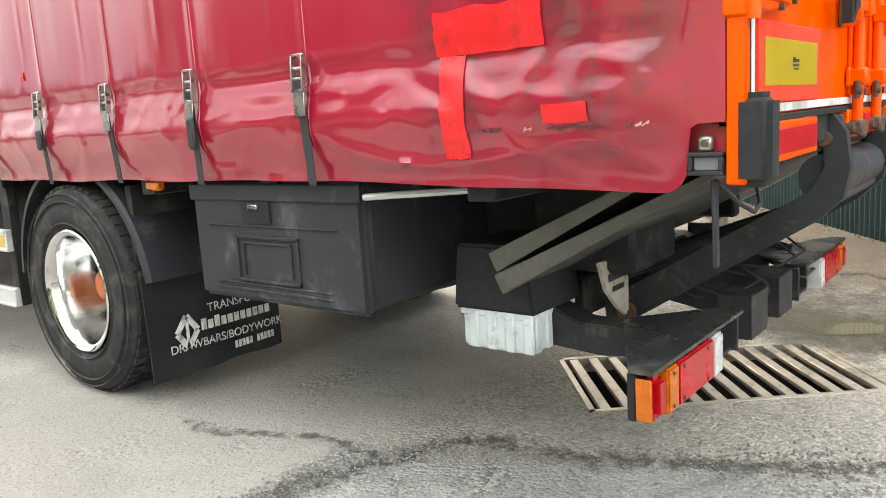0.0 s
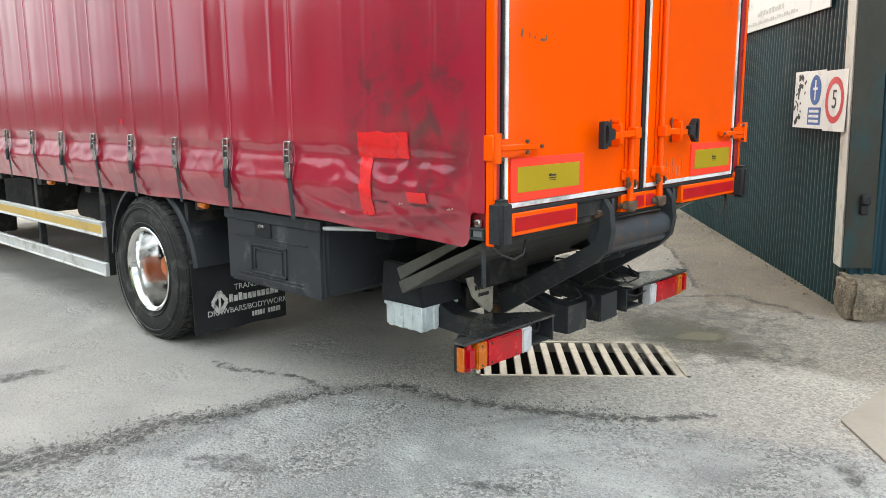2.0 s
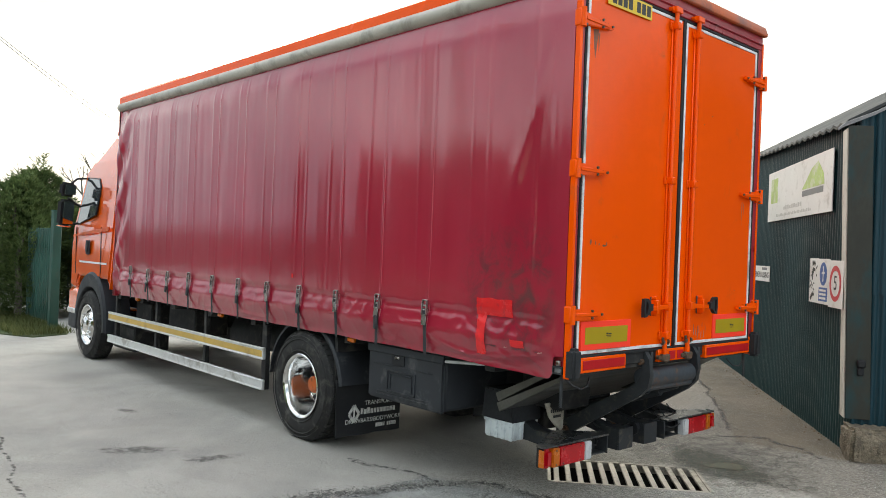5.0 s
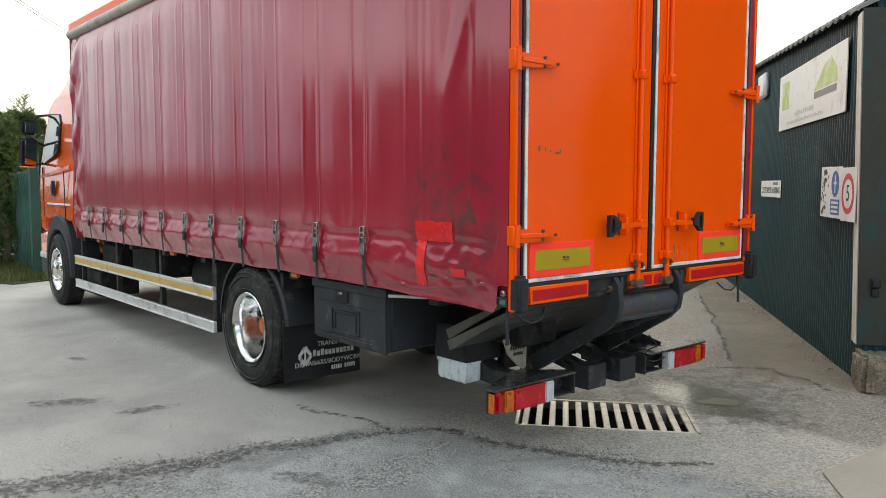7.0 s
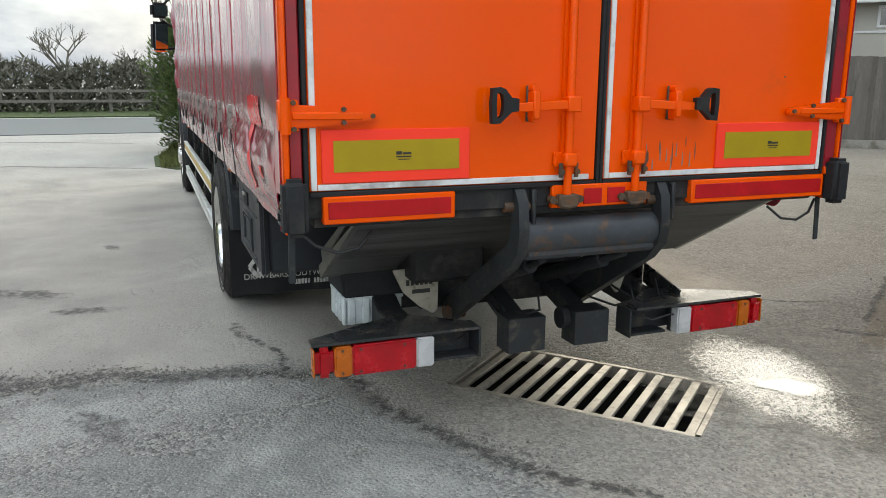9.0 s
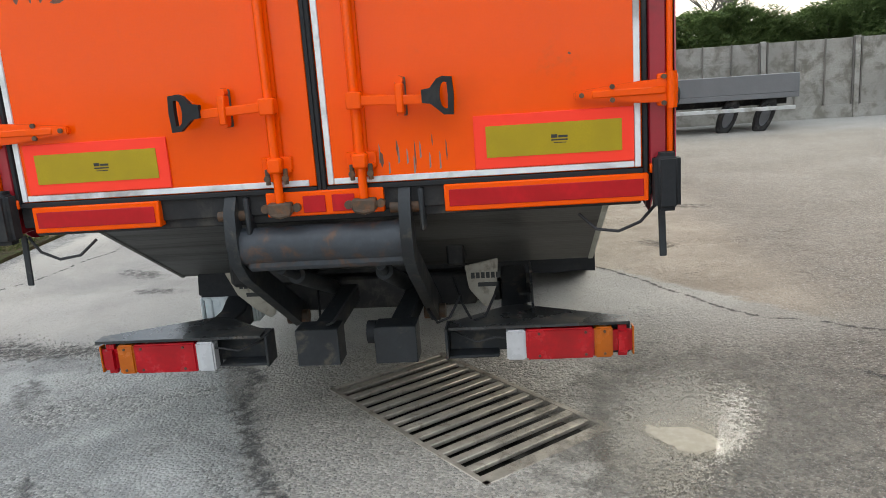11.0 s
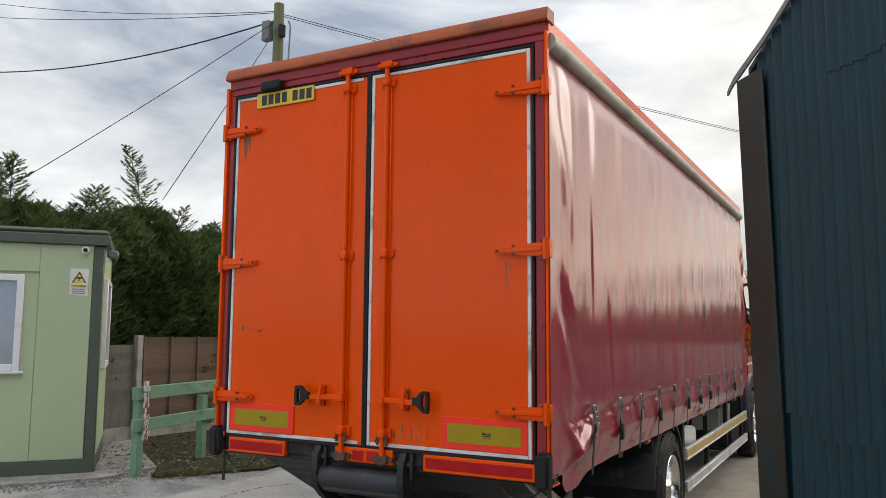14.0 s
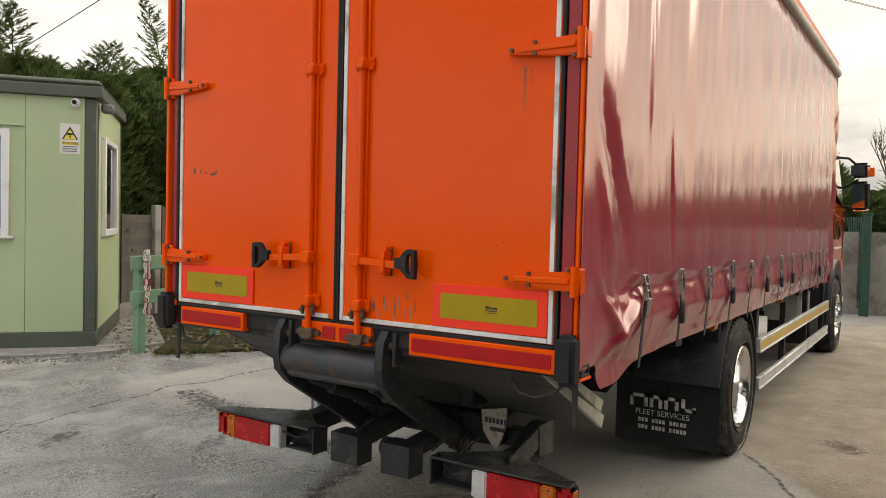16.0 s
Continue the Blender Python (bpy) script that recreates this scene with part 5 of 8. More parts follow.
part("battery_box", boxes((-6.9, -6.1, -0.95, -0.5, 0.62, 0.98), bevel=0.02), CHASSIS, lorry, "dark box between the side rails")
part("valve_chest", boxes((-7.9, -7.35, -1.0, -0.55, 0.55, 0.95), bevel=0.02), CHASSIS, lorry, "dark box behind the cab")
bm = bmesh.new()
for i in range(3):
    box(bm, -7.55 + i * 0.26, -7.33 + i * 0.26, 0.72, 1.12, 0.62, 0.98, 0.04, seg=2)
part("fuel_tank", bm, ALLOY, lorry, "bright metal tank behind the side guard")


def tyre_profile(w, r=0.51, rim=0.292):
    return [(-w / 2 + 0.03, rim), (-w / 2, rim + 0.03), (-w / 2 - 0.012, rim + 0.10), (-w / 2 + 0.005, r - 0.05), (-w / 2 + 0.022, r - 0.012), (-w / 2 + 0.05, r), (w / 2 - 0.05, r), (w / 2 - 0.022, r - 0.012), (w / 2 - 0.005, r - 0.05), (w / 2 + 0.012, rim + 0.10), (w / 2, rim + 0.03), (w / 2 - 0.03, rim)]


def add_tread(bm, c, w, r=0.51, n=54):
    for i in range(n):
        a = 2 * math.pi * i / n
        for y0, y1, sh in ((-w / 2 + 0.03, -w / 2 + 0.085, 0), (-w / 2 + 0.10, -0.01, 0.5), (0.01, w / 2 - 0.10, 0), (w / 2 - 0.085, w / 2 - 0.03, 0.5)):
            t = Matrix.Translation(c) @ Matrix.Rotation(-(a + sh * 2 * math.pi / n), 4, "Y")
            box(bm, -0.021, 0.021, y0, y1, r - 0.006, r + 0.006, 0, t)


def build_wheel(x, side, kind):
    """kind dual: a deep dished outer wheel beside an inner one; kind steer: a bulging alloy with holes."""
    wh = new("wheel")
    wh.parent = lorry
    tagged(wh, "tyre on a polished deep-dish rim with orange hub" if kind == "dual" else "tyre on a polished front rim with round holes")
    yo = side * 1.115
    w = 0.27
    bm = bmesh.new()
    lathe(bm, tyre_profile(w), (x, yo, 0.505), seg=56)
    add_tread(bm, (x, yo, 0.505), w)
    # raised ribs on the sidewall
    for rr in (0.335, 0.44, 0.475):
        lathe(bm, [(side * (w / 2 + 0.006), rr - 0.006), (side * (w / 2 + 0.013), rr), (side * (w / 2 + 0.006), rr + 0.006)], (x, yo, 0.505), seg=56)
    part("tyre", bm, TYRE, wh)
    s = side
    bm = bmesh.new()
    if kind == "dual":
        lathe(bm, [(s * 0.125, 0.297), (s * 0.137, 0.305), (s * 0.142, 0.298), (s * 0.135, 0.280), (s * 0.118, 0.268), (s * 0.06, 0.262), (s * 0.0, 0.250), (s * -0.10, 0.243), (s * -0.125, 0.225), (s * -0.132, 0.15), (s * -0.12, 0.10)], (x, yo, 0.505), seg=48)
        part("rim", bm, CHROME, wh, "polished deep-dish rim")
        # hand holes are not cut: black discs paint their shade on the dish
        bm = bmesh.new()
        for i in range(10):
            a = 2 * math.pi * (i + 0.5) / 10
            cx, cz = x + 0.187 * math.cos(a), 0.505 + 0.187 * math.sin(a)
            cyl(bm, (cx, yo - s * 0.131, cz), (cx, yo - s * 0.124, cz), 0.03, seg=14)
        part("hole_discs", bm, RUBBER, wh, "black discs standing in for the shaded hand holes")
        bm = bmesh.new()
        lathe(bm, [(s * -0.130, 0.118), (s * -0.115, 0.110), (s * -0.10, 0.092), (s * -0.015, 0.080), (s * 0.0, 0.070), (s * 0.004, 0.0)], (x, yo, 0.505), seg=32)
        part("hub", bm, HUB_ORANGE, wh, "orange painted hub")
        bm = bmesh.new()
        for i in range(10):
            a = 2 * math.pi * i / 10
            cx, cz = x + 0.138 * math.cos(a), 0.505 + 0.138 * math.sin(a)
            cyl(bm, (cx, yo - s * 0.12, cz), (cx, yo - s * 0.06, cz), 0.021, seg=8)
        part("wheel_nuts", bm, RUBBER, wh, "dark wheel nuts")
        bm = bmesh.new()
        lathe(bm, tyre_profile(w), (x, side * 0.80, 0.505), seg=40)
        part("inner_tyre", bm, TYRE, wh)
    else:
        lathe(bm, [(s * 0.125, 0.297), (s * 0.137, 0.305), (s * 0.142, 0.298), (s * 0.13, 0.278), (s * 0.075, 0.262), (s * 0.055, 0.235), (s * 0.105, 0.185), (s * 0.135, 0.16), (s * 0.14, 0.10)], (x, yo, 0.505), seg=48)
        part("rim", bm, CHROME, wh, "polished convex rim")
        # again black discs in place of shaded openings in the rim
        bm = bmesh.new()
        for i in range(10):
            a = 2 * math.pi * (i + 0.5) / 10
            p = Vector((x + 0.218 * math.cos(a), yo + s * 0.066, 0.505 + 0.218 * math.sin(a)))
            cyl(bm, p, p + Vector((0.02 * math.cos(a), s * 0.012, 0.02 * math.sin(a))), 0.03, seg=14)
        part("hole_discs", bm, RUBBER, wh, "black discs standing in for the shaded hand holes")
        bm = bmesh.new()
        lathe(bm, [(s * 0.10, 0.13), (s * 0.16, 0.125), (s * 0.185, 0.09), (s * 0.19, 0.0)], (x, yo, 0.505), seg=32)
        for i in range(10):
            a = 2 * math.pi * i / 10
            cx, cz = x + 0.165 * math.cos(a), 0.505 + 0.165 * math.sin(a)
            cyl(bm, (cx, yo + s * 0.13, cz), (cx, yo + s * 0.17, cz), 0.016, seg=8)
        part("hub", bm, CHROME, wh, "silver hub with nut covers")


for side in (-1, 1):
    build_wheel(-3.17, side, "dual")
    build_wheel(-9.15, side, "steer")
    # mudguards: two curved quarters over the rear wheel
    for a0, a1 in ((8, 72), (108, 176)):
        bm = bmesh.new()
        lathe(bm, [(-0.30, 0.600), (-0.30, 0.622), (-0.285, 0.634), (0.285, 0.634), (0.31, 0.622), (0.31, 0.600), (0.29, 0.606), (-0.29, 0.606), (-0.30, 0.600)], (-3.17, side * 0.925, 0.505), seg=16, a0=a0, a1=a1)
        part("mudguard", bm, PLASTIC, lorry, "curved grey-black plastic mudguard")
    bm = bmesh.new()
    cyl(bm, (-2.62, side * 0.55, 0.62), (-2.62, side * 1.22, 0.62), 0.02, seg=8)
    box(bm, -2.70, -2.66, *sorted((side * 0.5, side * 1.2)), 0.58, 1.02, 0.01)
    part("mudguard_stay", bm, CHASSIS, lorry)
    bm = bmesh.new()
    n = 12
    for i in range(n):
        y0, y1 = side * (0.50 + 0.74 * i / n), side * (0.50 + 0.74 * (i + 1) / n)
        o0, o1 = 0.016 * math.sin(i * 1.1), 0.016 * math.sin((i + 1) * 1.1)
        for zA, zB, kA, kB in ((0.62, 0.36, 0.0, 0.6), (0.36, 0.125, 0.6, 1.0)):
            v = [bm.verts.new(p) for p in ((-2.585 + o0 * kA, y0, zA), (-2.585 + o1 * kA, y1, zA), (-2.585 + o1 * kB, y1, zB), (-2.585 + o0 * kB, y0, zB))]
            bm.faces.new(v)
    bmesh.ops.remove_doubles(bm, verts=bm.verts, dist=0.0005)
    ext = bmesh.ops.extrude_face_region(bm, geom=bm.faces[:])
    for v in ext["geom"]:
        if isinstance(v, bmesh.types.BMVert):
            v.co.x -= 0.008
    flap = part("mudflap", bm, RUBBER, lorry, "black rubber mudflap with worn white print")
    fm = facing((-2.552, side * 0.87, 0.33), (0, 1, 0))
    if side < 0:
        bm = bmesh.new()
        for a, b in (((-0.245, 0.0), (-0.19, 0.075)), ((-0.19, 0.075), (-0.135, 0.0)), ((-0.135, 0.0), (-0.19, -0.075)), ((-0.19, -0.075), (-0.245, 0.0))):
            beam(bm, fm @ Vector((*a, 0)), fm @ Vector((*b, 0)), 0.028, 0.002, up=(1, 0, 0))
        plaque(bm, fm, -0.198, -0.182, -0.05, 0.05, -0.001, 0.001)
        part("logo_mark", bm, INK_WHITE, flap, "white diamond mark")
        for i in range(11):
            x = -0.115 + i * 0.037
            part("name_bar", plaque(bmesh.new(), fm, x, x + 0.028, -0.012, 0.03 if i not in (0, 2) else 0.042, -0.001, 0.001), INK_WHITE, flap)
        words("flap_text", "TRANSPORT", 0.058, INK_WHITE, fm @ Matrix.Translation((0.09, 0.085, 0)), flap, "white lettering")
        words("flap_text", "DRAWBARS/BODYWORK", 0.056, INK_WHITE, fm @ Matrix.Translation((0.035, -0.07, 0)), flap, "white lettering")
        for i in range(11):
            if i != 5:
                part("number_bar", plaque(bmesh.new(), fm, 0.06 + i * 0.022, 0.076 + i * 0.022, -0.145, -0.11, -0.001, 0.001), INK_WHITE, flap)
    else:
        fm = fm @ Matrix.Translation((-0.02, 0.0, 0))
        for x, w in ((-0.235, 0.13), (-0.09, 0.09), (0.015, 0.10), (0.135, 0.10)):
            bm = bmesh.new()
            plaque(bm, fm, x, x + 0.026, 0.06, 0.15, -0.001, 0.001)
            plaque(bm, fm, x, x + w, 0.06 if x > 0.1 else 0.125, 0.085 if x > 0.1 else 0.15, -0.001, 0.001)
            plaque(bm, fm, x + w - 0.026, x + w, 0.06, 0.10 if x > 0.1 else 0.15, -0.001, 0.001)
            part("name_shape", bm, INK_WHITE, flap, "chunky white printed shape")
        words("flap_text", "FLEET SERVICES", 0.056, INK_WHITE, fm @ Matrix.Translation((0, 0.02, 0)), flap, "white lettering")
        for z in (-0.035, -0.085):
            for i in range(14):
                if i not in (3, 8):
                    part("number_bar", plaque(bmesh.new(), fm, -0.17 + i * 0.025, -0.152 + i * 0.025, z - 0.014, z + 0.014, -0.001, 0.001), INK_WHITE, flap)
    # side guard
    y0, y1 = sorted((side * 1.205, side * 1.240))
    guard = new("side_guard")
    guard.parent = lorry
    tagged(guard, "silver side guard rails with a yellow stripe")
    for z0, z1 in ((0.655, 0.775), (0.345, 0.450)):
        part("rail", boxes((-8.30, -3.90, y0, y1, z0, z1), (-8.30, -3.90, *sorted((side * 1.235, side * 1.246)), z0, z0 + 0.018), (-8.30, -3.90, *sorted((side * 1.235, side * 1.246)), z1 - 0.018, z1), bevel=0.004), ALLOY, guard)
    part("stripe", boxes((-8.29, -3.92, *sorted((side * 1.238, side * 1.2425)), 0.682, 0.745)), YELLOW_TAPE, guard, "faded yellow reflective stripe")
    for x in (-3.96, -5.30, -6.7, -8.1):
        part("guard_post", boxes((x - 0.03, x + 0.03, *sorted((side * 1.15, side * 1.204)), 0.35, 1.06), bevel=0.006), CHASSIS, guard)
    part("end_plate", boxes((-3.945, -3.905, *sorted((side * 1.15, side * 1.204)), 0.345, 1.0), bevel=0.006), CHASSIS, guard)
    for x in (-2.42, -4.9, -7.3):
        bm = bmesh.new()
        box(bm, x - 0.045, x + 0.045, *sorted((side * 1.19, side * 1.235)), 1.0, 1.045, 0.01)
        part("side_marker", bm, LAMP_AMBER, lorry, "amber side marker lamp")

# toolbox
tool = part("toolbox", boxes((-2.17, -1.25, -1.165, -0.42, 0.585, 1.03), bevel=0.025), PLASTIC, lorry, "grey-black plastic toolbox under the body")
bm = bmesh.new()
box(bm, -2.185, -1.235, -1.20, -1.16, 0.575, 1.035, 0.018, seg=2)
part("toolbox_door", bm, PLASTIC, tool)
bm = bmesh.new()
for r in ((-2.06, -1.40, 0.618, 0.628), (-2.06, -1.40, 0.642, 0.650), (-2.09, -1.36, 0.868, 0.874)):
    box(bm, r[0], r[1], -1.207, -1.198, r[2], r[3], 0.002)
for r in ((-1.92, -1.908, 0.655, 0.835), (-1.572, -1.56, 0.655, 0.835), (-1.92, -1.56, 0.823, 0.835), (-1.92, -1.56, 0.655, 0.667), (-1.88, -1.872, 0.68, 0.81), (-1.608, -1.60, 0.68, 0.81), (-1.88, -1.60, 0.802, 0.81)):
    box(bm, r[0], r[1], -1.209, -1.198, r[2], r[3], 0.002)
box(bm, -2.185, -1.235, -1.212, -1.2, 0.965, 1.03, 0.006)
part("moulding", bm, PLASTIC, tool)
# no hollow here: a flat black plate paints the shade behind the latch
part("recess_plate", boxes((-1.86, -1.70, -1.2085, -1.199, 0.885, 0.963)), RUBBER, tool, "dark plate standing in for the shade of a latch recess")
part("latch", boxes((-1.81, -1.755, -1.222, -1.205, 0.935, 0.955), bevel=0.004), BUCKLE, tool, "small metal latch")
bm = bmesh.new()
cyl(bm, (-1.24, -1.18, 0.985), (-0.80, -1.0, 1.0), 0.012, seg=8)
part("stay_rod", bm, ALLOY, lorry, "thin metal stay rod")
part("valve_box", boxes((-0.95, -0.55, -0.62, -0.25, 0.66, 0.98), bevel=0.02), CHASSIS, lorry)

# hydraulic reservoir with its cover
cov = bmesh.new()
prism(cov, [(-1.125, 0.555), (-0.785, 0.555), (-0.83, 0.79), (-1.10, 0.79)], "y", -0.885, -0.55, 0.012)
part("reservoir_cover", cov, RUBBER, lorry, "black cover over the reservoir")
bm = bmesh.new()
box(bm, -1.095, -0.805, -0.875, -0.585, 0.415, 0.556, 0.012, seg=2)
box(bm, -1.10, -0.80, -0.88, -0.58, 0.535, 0.556, 0.004)
tank = part("reservoir", bm, TANK_WHITE, lorry, "milky ribbed plastic fluid reservoir")
for i in range(4):
    x, y = -1.06 + i * 0.075, -0.86 + i * 0.072
    part("rib", box(bmesh.new(), x, x + 0.04, -0.885, -0.868, 0.418, 0.552, 0.006), TANK_WHITE, tank)
    part("rib", box(bmesh.new(), -0.812, -0.795, y, y + 0.038, 0.418, 0.552, 0.006), TANK_WHITE, tank)

# ---- lorry: tail lift and rear bar ----
lift = new("tail_lift")
lift.parent = lorry
tagged(lift, "folded tail lift with grooved platform and dark steel arms")
slope = math.atan2(0.35, 0.70)


def lift_at(d, up):
    """A place along the folded platform: d from its low front end, up across it."""
    return (-0.84 + d * math.cos(slope) - up * math.sin(slope), 0.655 + d * math.sin(slope) + up * math.cos(slope))


for lo, name, y0, y1, d1 in ((0.0, "platform", -0.97, 1.05, 0.80), (0.075, "platform_flap", -0.95, 1.03, 0.74)):
    bm = bmesh.new()
    a, b, c, d = lift_at(0, lo), lift_at(d1, lo + 0.03), lift_at(d1, lo + 0.042), lift_at(0, lo + 0.058)
    prism(bm, [a, b, c, d], "y", y0, y1, 0.004)
    plat = part(name, bm, ALU, lift, "dirty grooved aluminium platform")
    # thin strip added where a highlight runs along the platform's rear edge
    part("edge_lip", beam(bmesh.new(), (lift_at(d1 - 0.004, lo + 0.040)[0], y0 + 0.02, lift_at(d1 - 0.004, lo + 0.040)[1]), (lift_at(d1 - 0.004, lo + 0.040)[0], y1 - 0.02, lift_at(d1 - 0.004, lo + 0.040)[1]), 0.010, 0.008), ALU_EDGE, plat, "thin lip added along the platform edge for a highlight line")
    for y in (y0, y1):
        bm = bmesh.new()
        prism(bm, [lift_at(-0.005, lo - 0.004), lift_at(d1 * 0.98, lo + 0.026), lift_at(d1 * 0.98, lo + 0.045), lift_at(-0.005, lo + 0.064)], "y", y - 0.012, y + 0.012, 0.003)
        # the offside strip takes a much paler material than the near one
        part("edge_strip", bm, ALU_EDGE if y < 0 else PALE_STRIP, plat, "scuffed edge of the platform, paler at its offside end")
bm = bmesh.new()
cyl(bm, (-0.035, -0.34, 0.965), (-0.035, 0.32, 0.965), 0.074, seg=20)
box(bm, -0.075, 0.01, -0.33, 0.31, 0.87, 0.94, 0.02)
part("torsion_tube", bm, TUBE_STEEL, lift, "rust-stained steel cross tube")
for y in (-0.355, 0.305):
    bm = bmesh.new()
    outer = [(-0.045, 1.165), (0.0, 1.165), (0.038, 1.11), (0.052, 1.0), (0.034, 0.905), (-0.04, 0.83), (-0.70, 0.42), (-0.78, 0.42), (-0.79, 0.50), (-0.14, 0.88), (-0.06, 0.93), (-0.02, 1.0), (-0.03, 1.10)]
    prism(bm, outer, "y", y - 0.022, y + 0.022)
    part("hook_arm", bm, STEEL_BLACK, lift, "curved dark steel lifting arm")
    part("pivot", cyl(bmesh.new(), (-0.02, y - 0.06, 1.09), (-0.02, y + 0.06, 1.09), 0.022, seg=10), RUSTY, lift)
    part("pivot", cyl(bmesh.new(), (-0.69, y - 0.05, 0.47), (-0.69, y + 0.05, 0.47), 0.035, seg=12), RUSTY, lift)
    part("link_plate", boxes((-0.06, 0.015, y + 0.05, y + 0.07, 1.0, 1.16), bevel=0.006), STEEL_BLACK, lift)
    bm = bmesh.new()
    cyl(bm, (-0.85, y * 0.55, 0.56), (-0.2, y * 0.55, 0.80), 0.036, seg=12)
    cyl(bm, (-0.2, y * 0.55, 0.80), (-0.06, y * 0.6, 0.86), 0.02, seg=10)
    part("ram", bm, STEEL_BLACK, lift, "dark hydraulic ram")
bm = bmesh.new()
box(bm, -1.02, -0.80, -0.50, 0.50, 0.46, 0.62, 0.012)
box(bm, -1.05, -0.86, -0.46, 0.46, 0.62, 0.80, 0.012)
part("lift_beam", bm, CHASSIS, lift)
for y0, y1 in ((-0.68, -0.45), (0.46, 0.615)):
    bm = bmesh.new()
    prism(bm, [(y0, 0.71), (y1, 0.71), (y1 - 0.005, 0.50), (y1 - 0.03, 0.48), (y1 - 0.10, 0.525), (y0 + 0.05, 0.60)] if y0 < 0 else [(y0, 0.69), (y1, 0.72), (y1 - 0.01, 0.60), (0.565, 0.495), (0.545, 0.49), (y0 + 0.015, 0.58)], "x", -0.665, -0.65, 0.004)
    gp = part("guard_plate", bm, TAN_PLATE, lift, "tan guard plate with worn print")
    bm = bmesh.new()
    gm = facing((-0.6485, (y0 + y1) / 2 + 0.02, 0.63), (0, 1, 0))
    for i in range(6):
        plaque(bm, gm, -0.07 + i * 0.023, -0.053 + i * 0.023, 0.0, 0.028, 0, 0.001)
    plaque(bm, gm, -0.04, 0.05, -0.04, -0.02, 0, 0.001)
    part("print_bars", bm, INK_BLACK, gp, "dark bars in place of a maker's name")
for i, y in enumerate((-0.25, 0.25, 0.4)):
    bm = tube(bmesh.new(), [(-0.7, y, 0.62), (-0.5, y + 0.05, 0.5 + 0.03 * i), (-0.36, y + 0.1, 0.52), (-0.3, y + 0.16, 0.56), (-0.4, y + 0.2, 0.62)], 0.006)
    part("cable", bm, CABLE, lift)

bar = new("underrun_bar")
bar.parent = lorry
tagged(bar, "black steel underrun bar carrying the rear lamps")
for side in (-1, 1):
    def Y(a, b):
        return sorted((side * a, side * b))
    bm = bmesh.new()
    prism(bm, [(-0.258, side * 1.145), (-0.258, side * 0.405), (-0.335, side * 0.405), (-0.54, side * 0.64), (-0.555, side * 0.70), (-0.53, side * 0.75), (-0.33, side * 1.145)], "z", 0.515, 0.527)
    part("top_plate", bm, STEEL_WORN, bar, "worn black steel top plate")
    bm = bmesh.new()
    prism(bm, [(-0.50, 0.512), (-0.50, 0.42), (-0.62, 0.405), (-0.98, 0.43), (-0.98, 0.60), (-0.90, 0.60), (-0.70, 0.512)], "y", *Y(0.62, 0.74), 0.006)
    beam(bm, (-0.93, side * 0.42, 0.50), (-0.93, side * 0.615, 0.50), 0.09, 0.10, bevel=0.006)
    part("bar_arm", bm, STEEL_BLACK, bar)
    bm = boxes((-0.40, -0.28, *Y(0.385, 0.397), 0.375, 0.514), (-0.40, -0.388, *Y(0.397, 0.80), 0.375, 0.514), (-0.385, -0.347, *Y(0.80, 0.812), 0.375, 0.514), (-0.388, -0.30, *Y(0.397, 0.61), 0.375, 0.387), bevel=0.003)
    part("lamp_bracket", bm, STEEL_BLACK, bar)
    out = 1.130 if side < 0 else 1.158
    lamp = new("rear_lamp")
    lamp.parent = bar
    tagged(lamp, "rear lamp cluster of red, amber and white lenses")
    segs = ((out, out - 0.0795, LAMP_RED, "red"), (out - 0.08, out - 0.1545, LAMP_AMBER, "amber"), (out - 0.155, out - 0.4345, LAMP_RED, "red"), (out - 0.435, out - 0.515, LAMP_WHITE, "white"))
    for a, b, mt, nm in segs:
        bm = bmesh.new()
        box(bm, -0.315, -0.254, *Y(a, b), 0.374, 0.506, 0.022 if a == out else 0.007, seg=4)
        part("lens", bm, mt, lamp, nm + " lens")
    for y in (out - 0.113, out - 0.19, out - 0.38):
        for z in (0.392, 0.488):
            part("screw", cyl(bmesh.new(), (-0.255, side * y, z), (-0.250, side * y, z), 0.006, seg=8), RUSTY, lamp)
    part("housing", boxes((-0.345, -0.316, *Y(out - 0.515, out - 0.001), 0.370, 0.510), bevel=0.006), RUBBER, lamp, "black lamp housing")
    part("lens", boxes((-0.314, -0.268, *Y(out + 0.0005, out + 0.008), 0.380, 0.500), bevel=0.002), LAMP_AMBER, lamp, "amber end lens")
    bm = bmesh.new()
    tube(bm, [(-0.30, side * 0.66, 0.46), (-0.27, side * 0.60, 0.475), (-0.29, side * 0.52, 0.45), (-0.33, side * 0.45, 0.47), (-0.38, side * 0.40, 0.48)], 0.005)
    part("lamp_cable", bm, CABLE, bar)
for y0, y1 in ((-0.255, -0.07), (0.085, 0.265)):
    bm = bmesh.new()
    box(bm, -0.285, -0.275, y0, y1, 0.375, 0.535, 0.002)
    box(bm, -0.40, -0.285, y0, y0 + 0.01, 0.375, 0.535)
    box(bm, -0.40, -0.285, y1 - 0.01, y1, 0.375, 0.535)
    box(bm, -0.40, -0.285, y0 + 0.011, y1 - 0.011, 0.525, 0.535)
    step = part("step_box", bm, STEEL_BLACK, bar, "black steel box end of the step arm")
    yc = (y0 + y1) / 2
    bm = bmesh.new()
    beam(bm, (-0.39, yc, 0.48), (-0.95, yc + 0.06, 0.57), 0.085, 0.085, bevel=0.006)
    part("step_arm", bm, STEEL_BLACK, bar)
bm = bmesh.new()
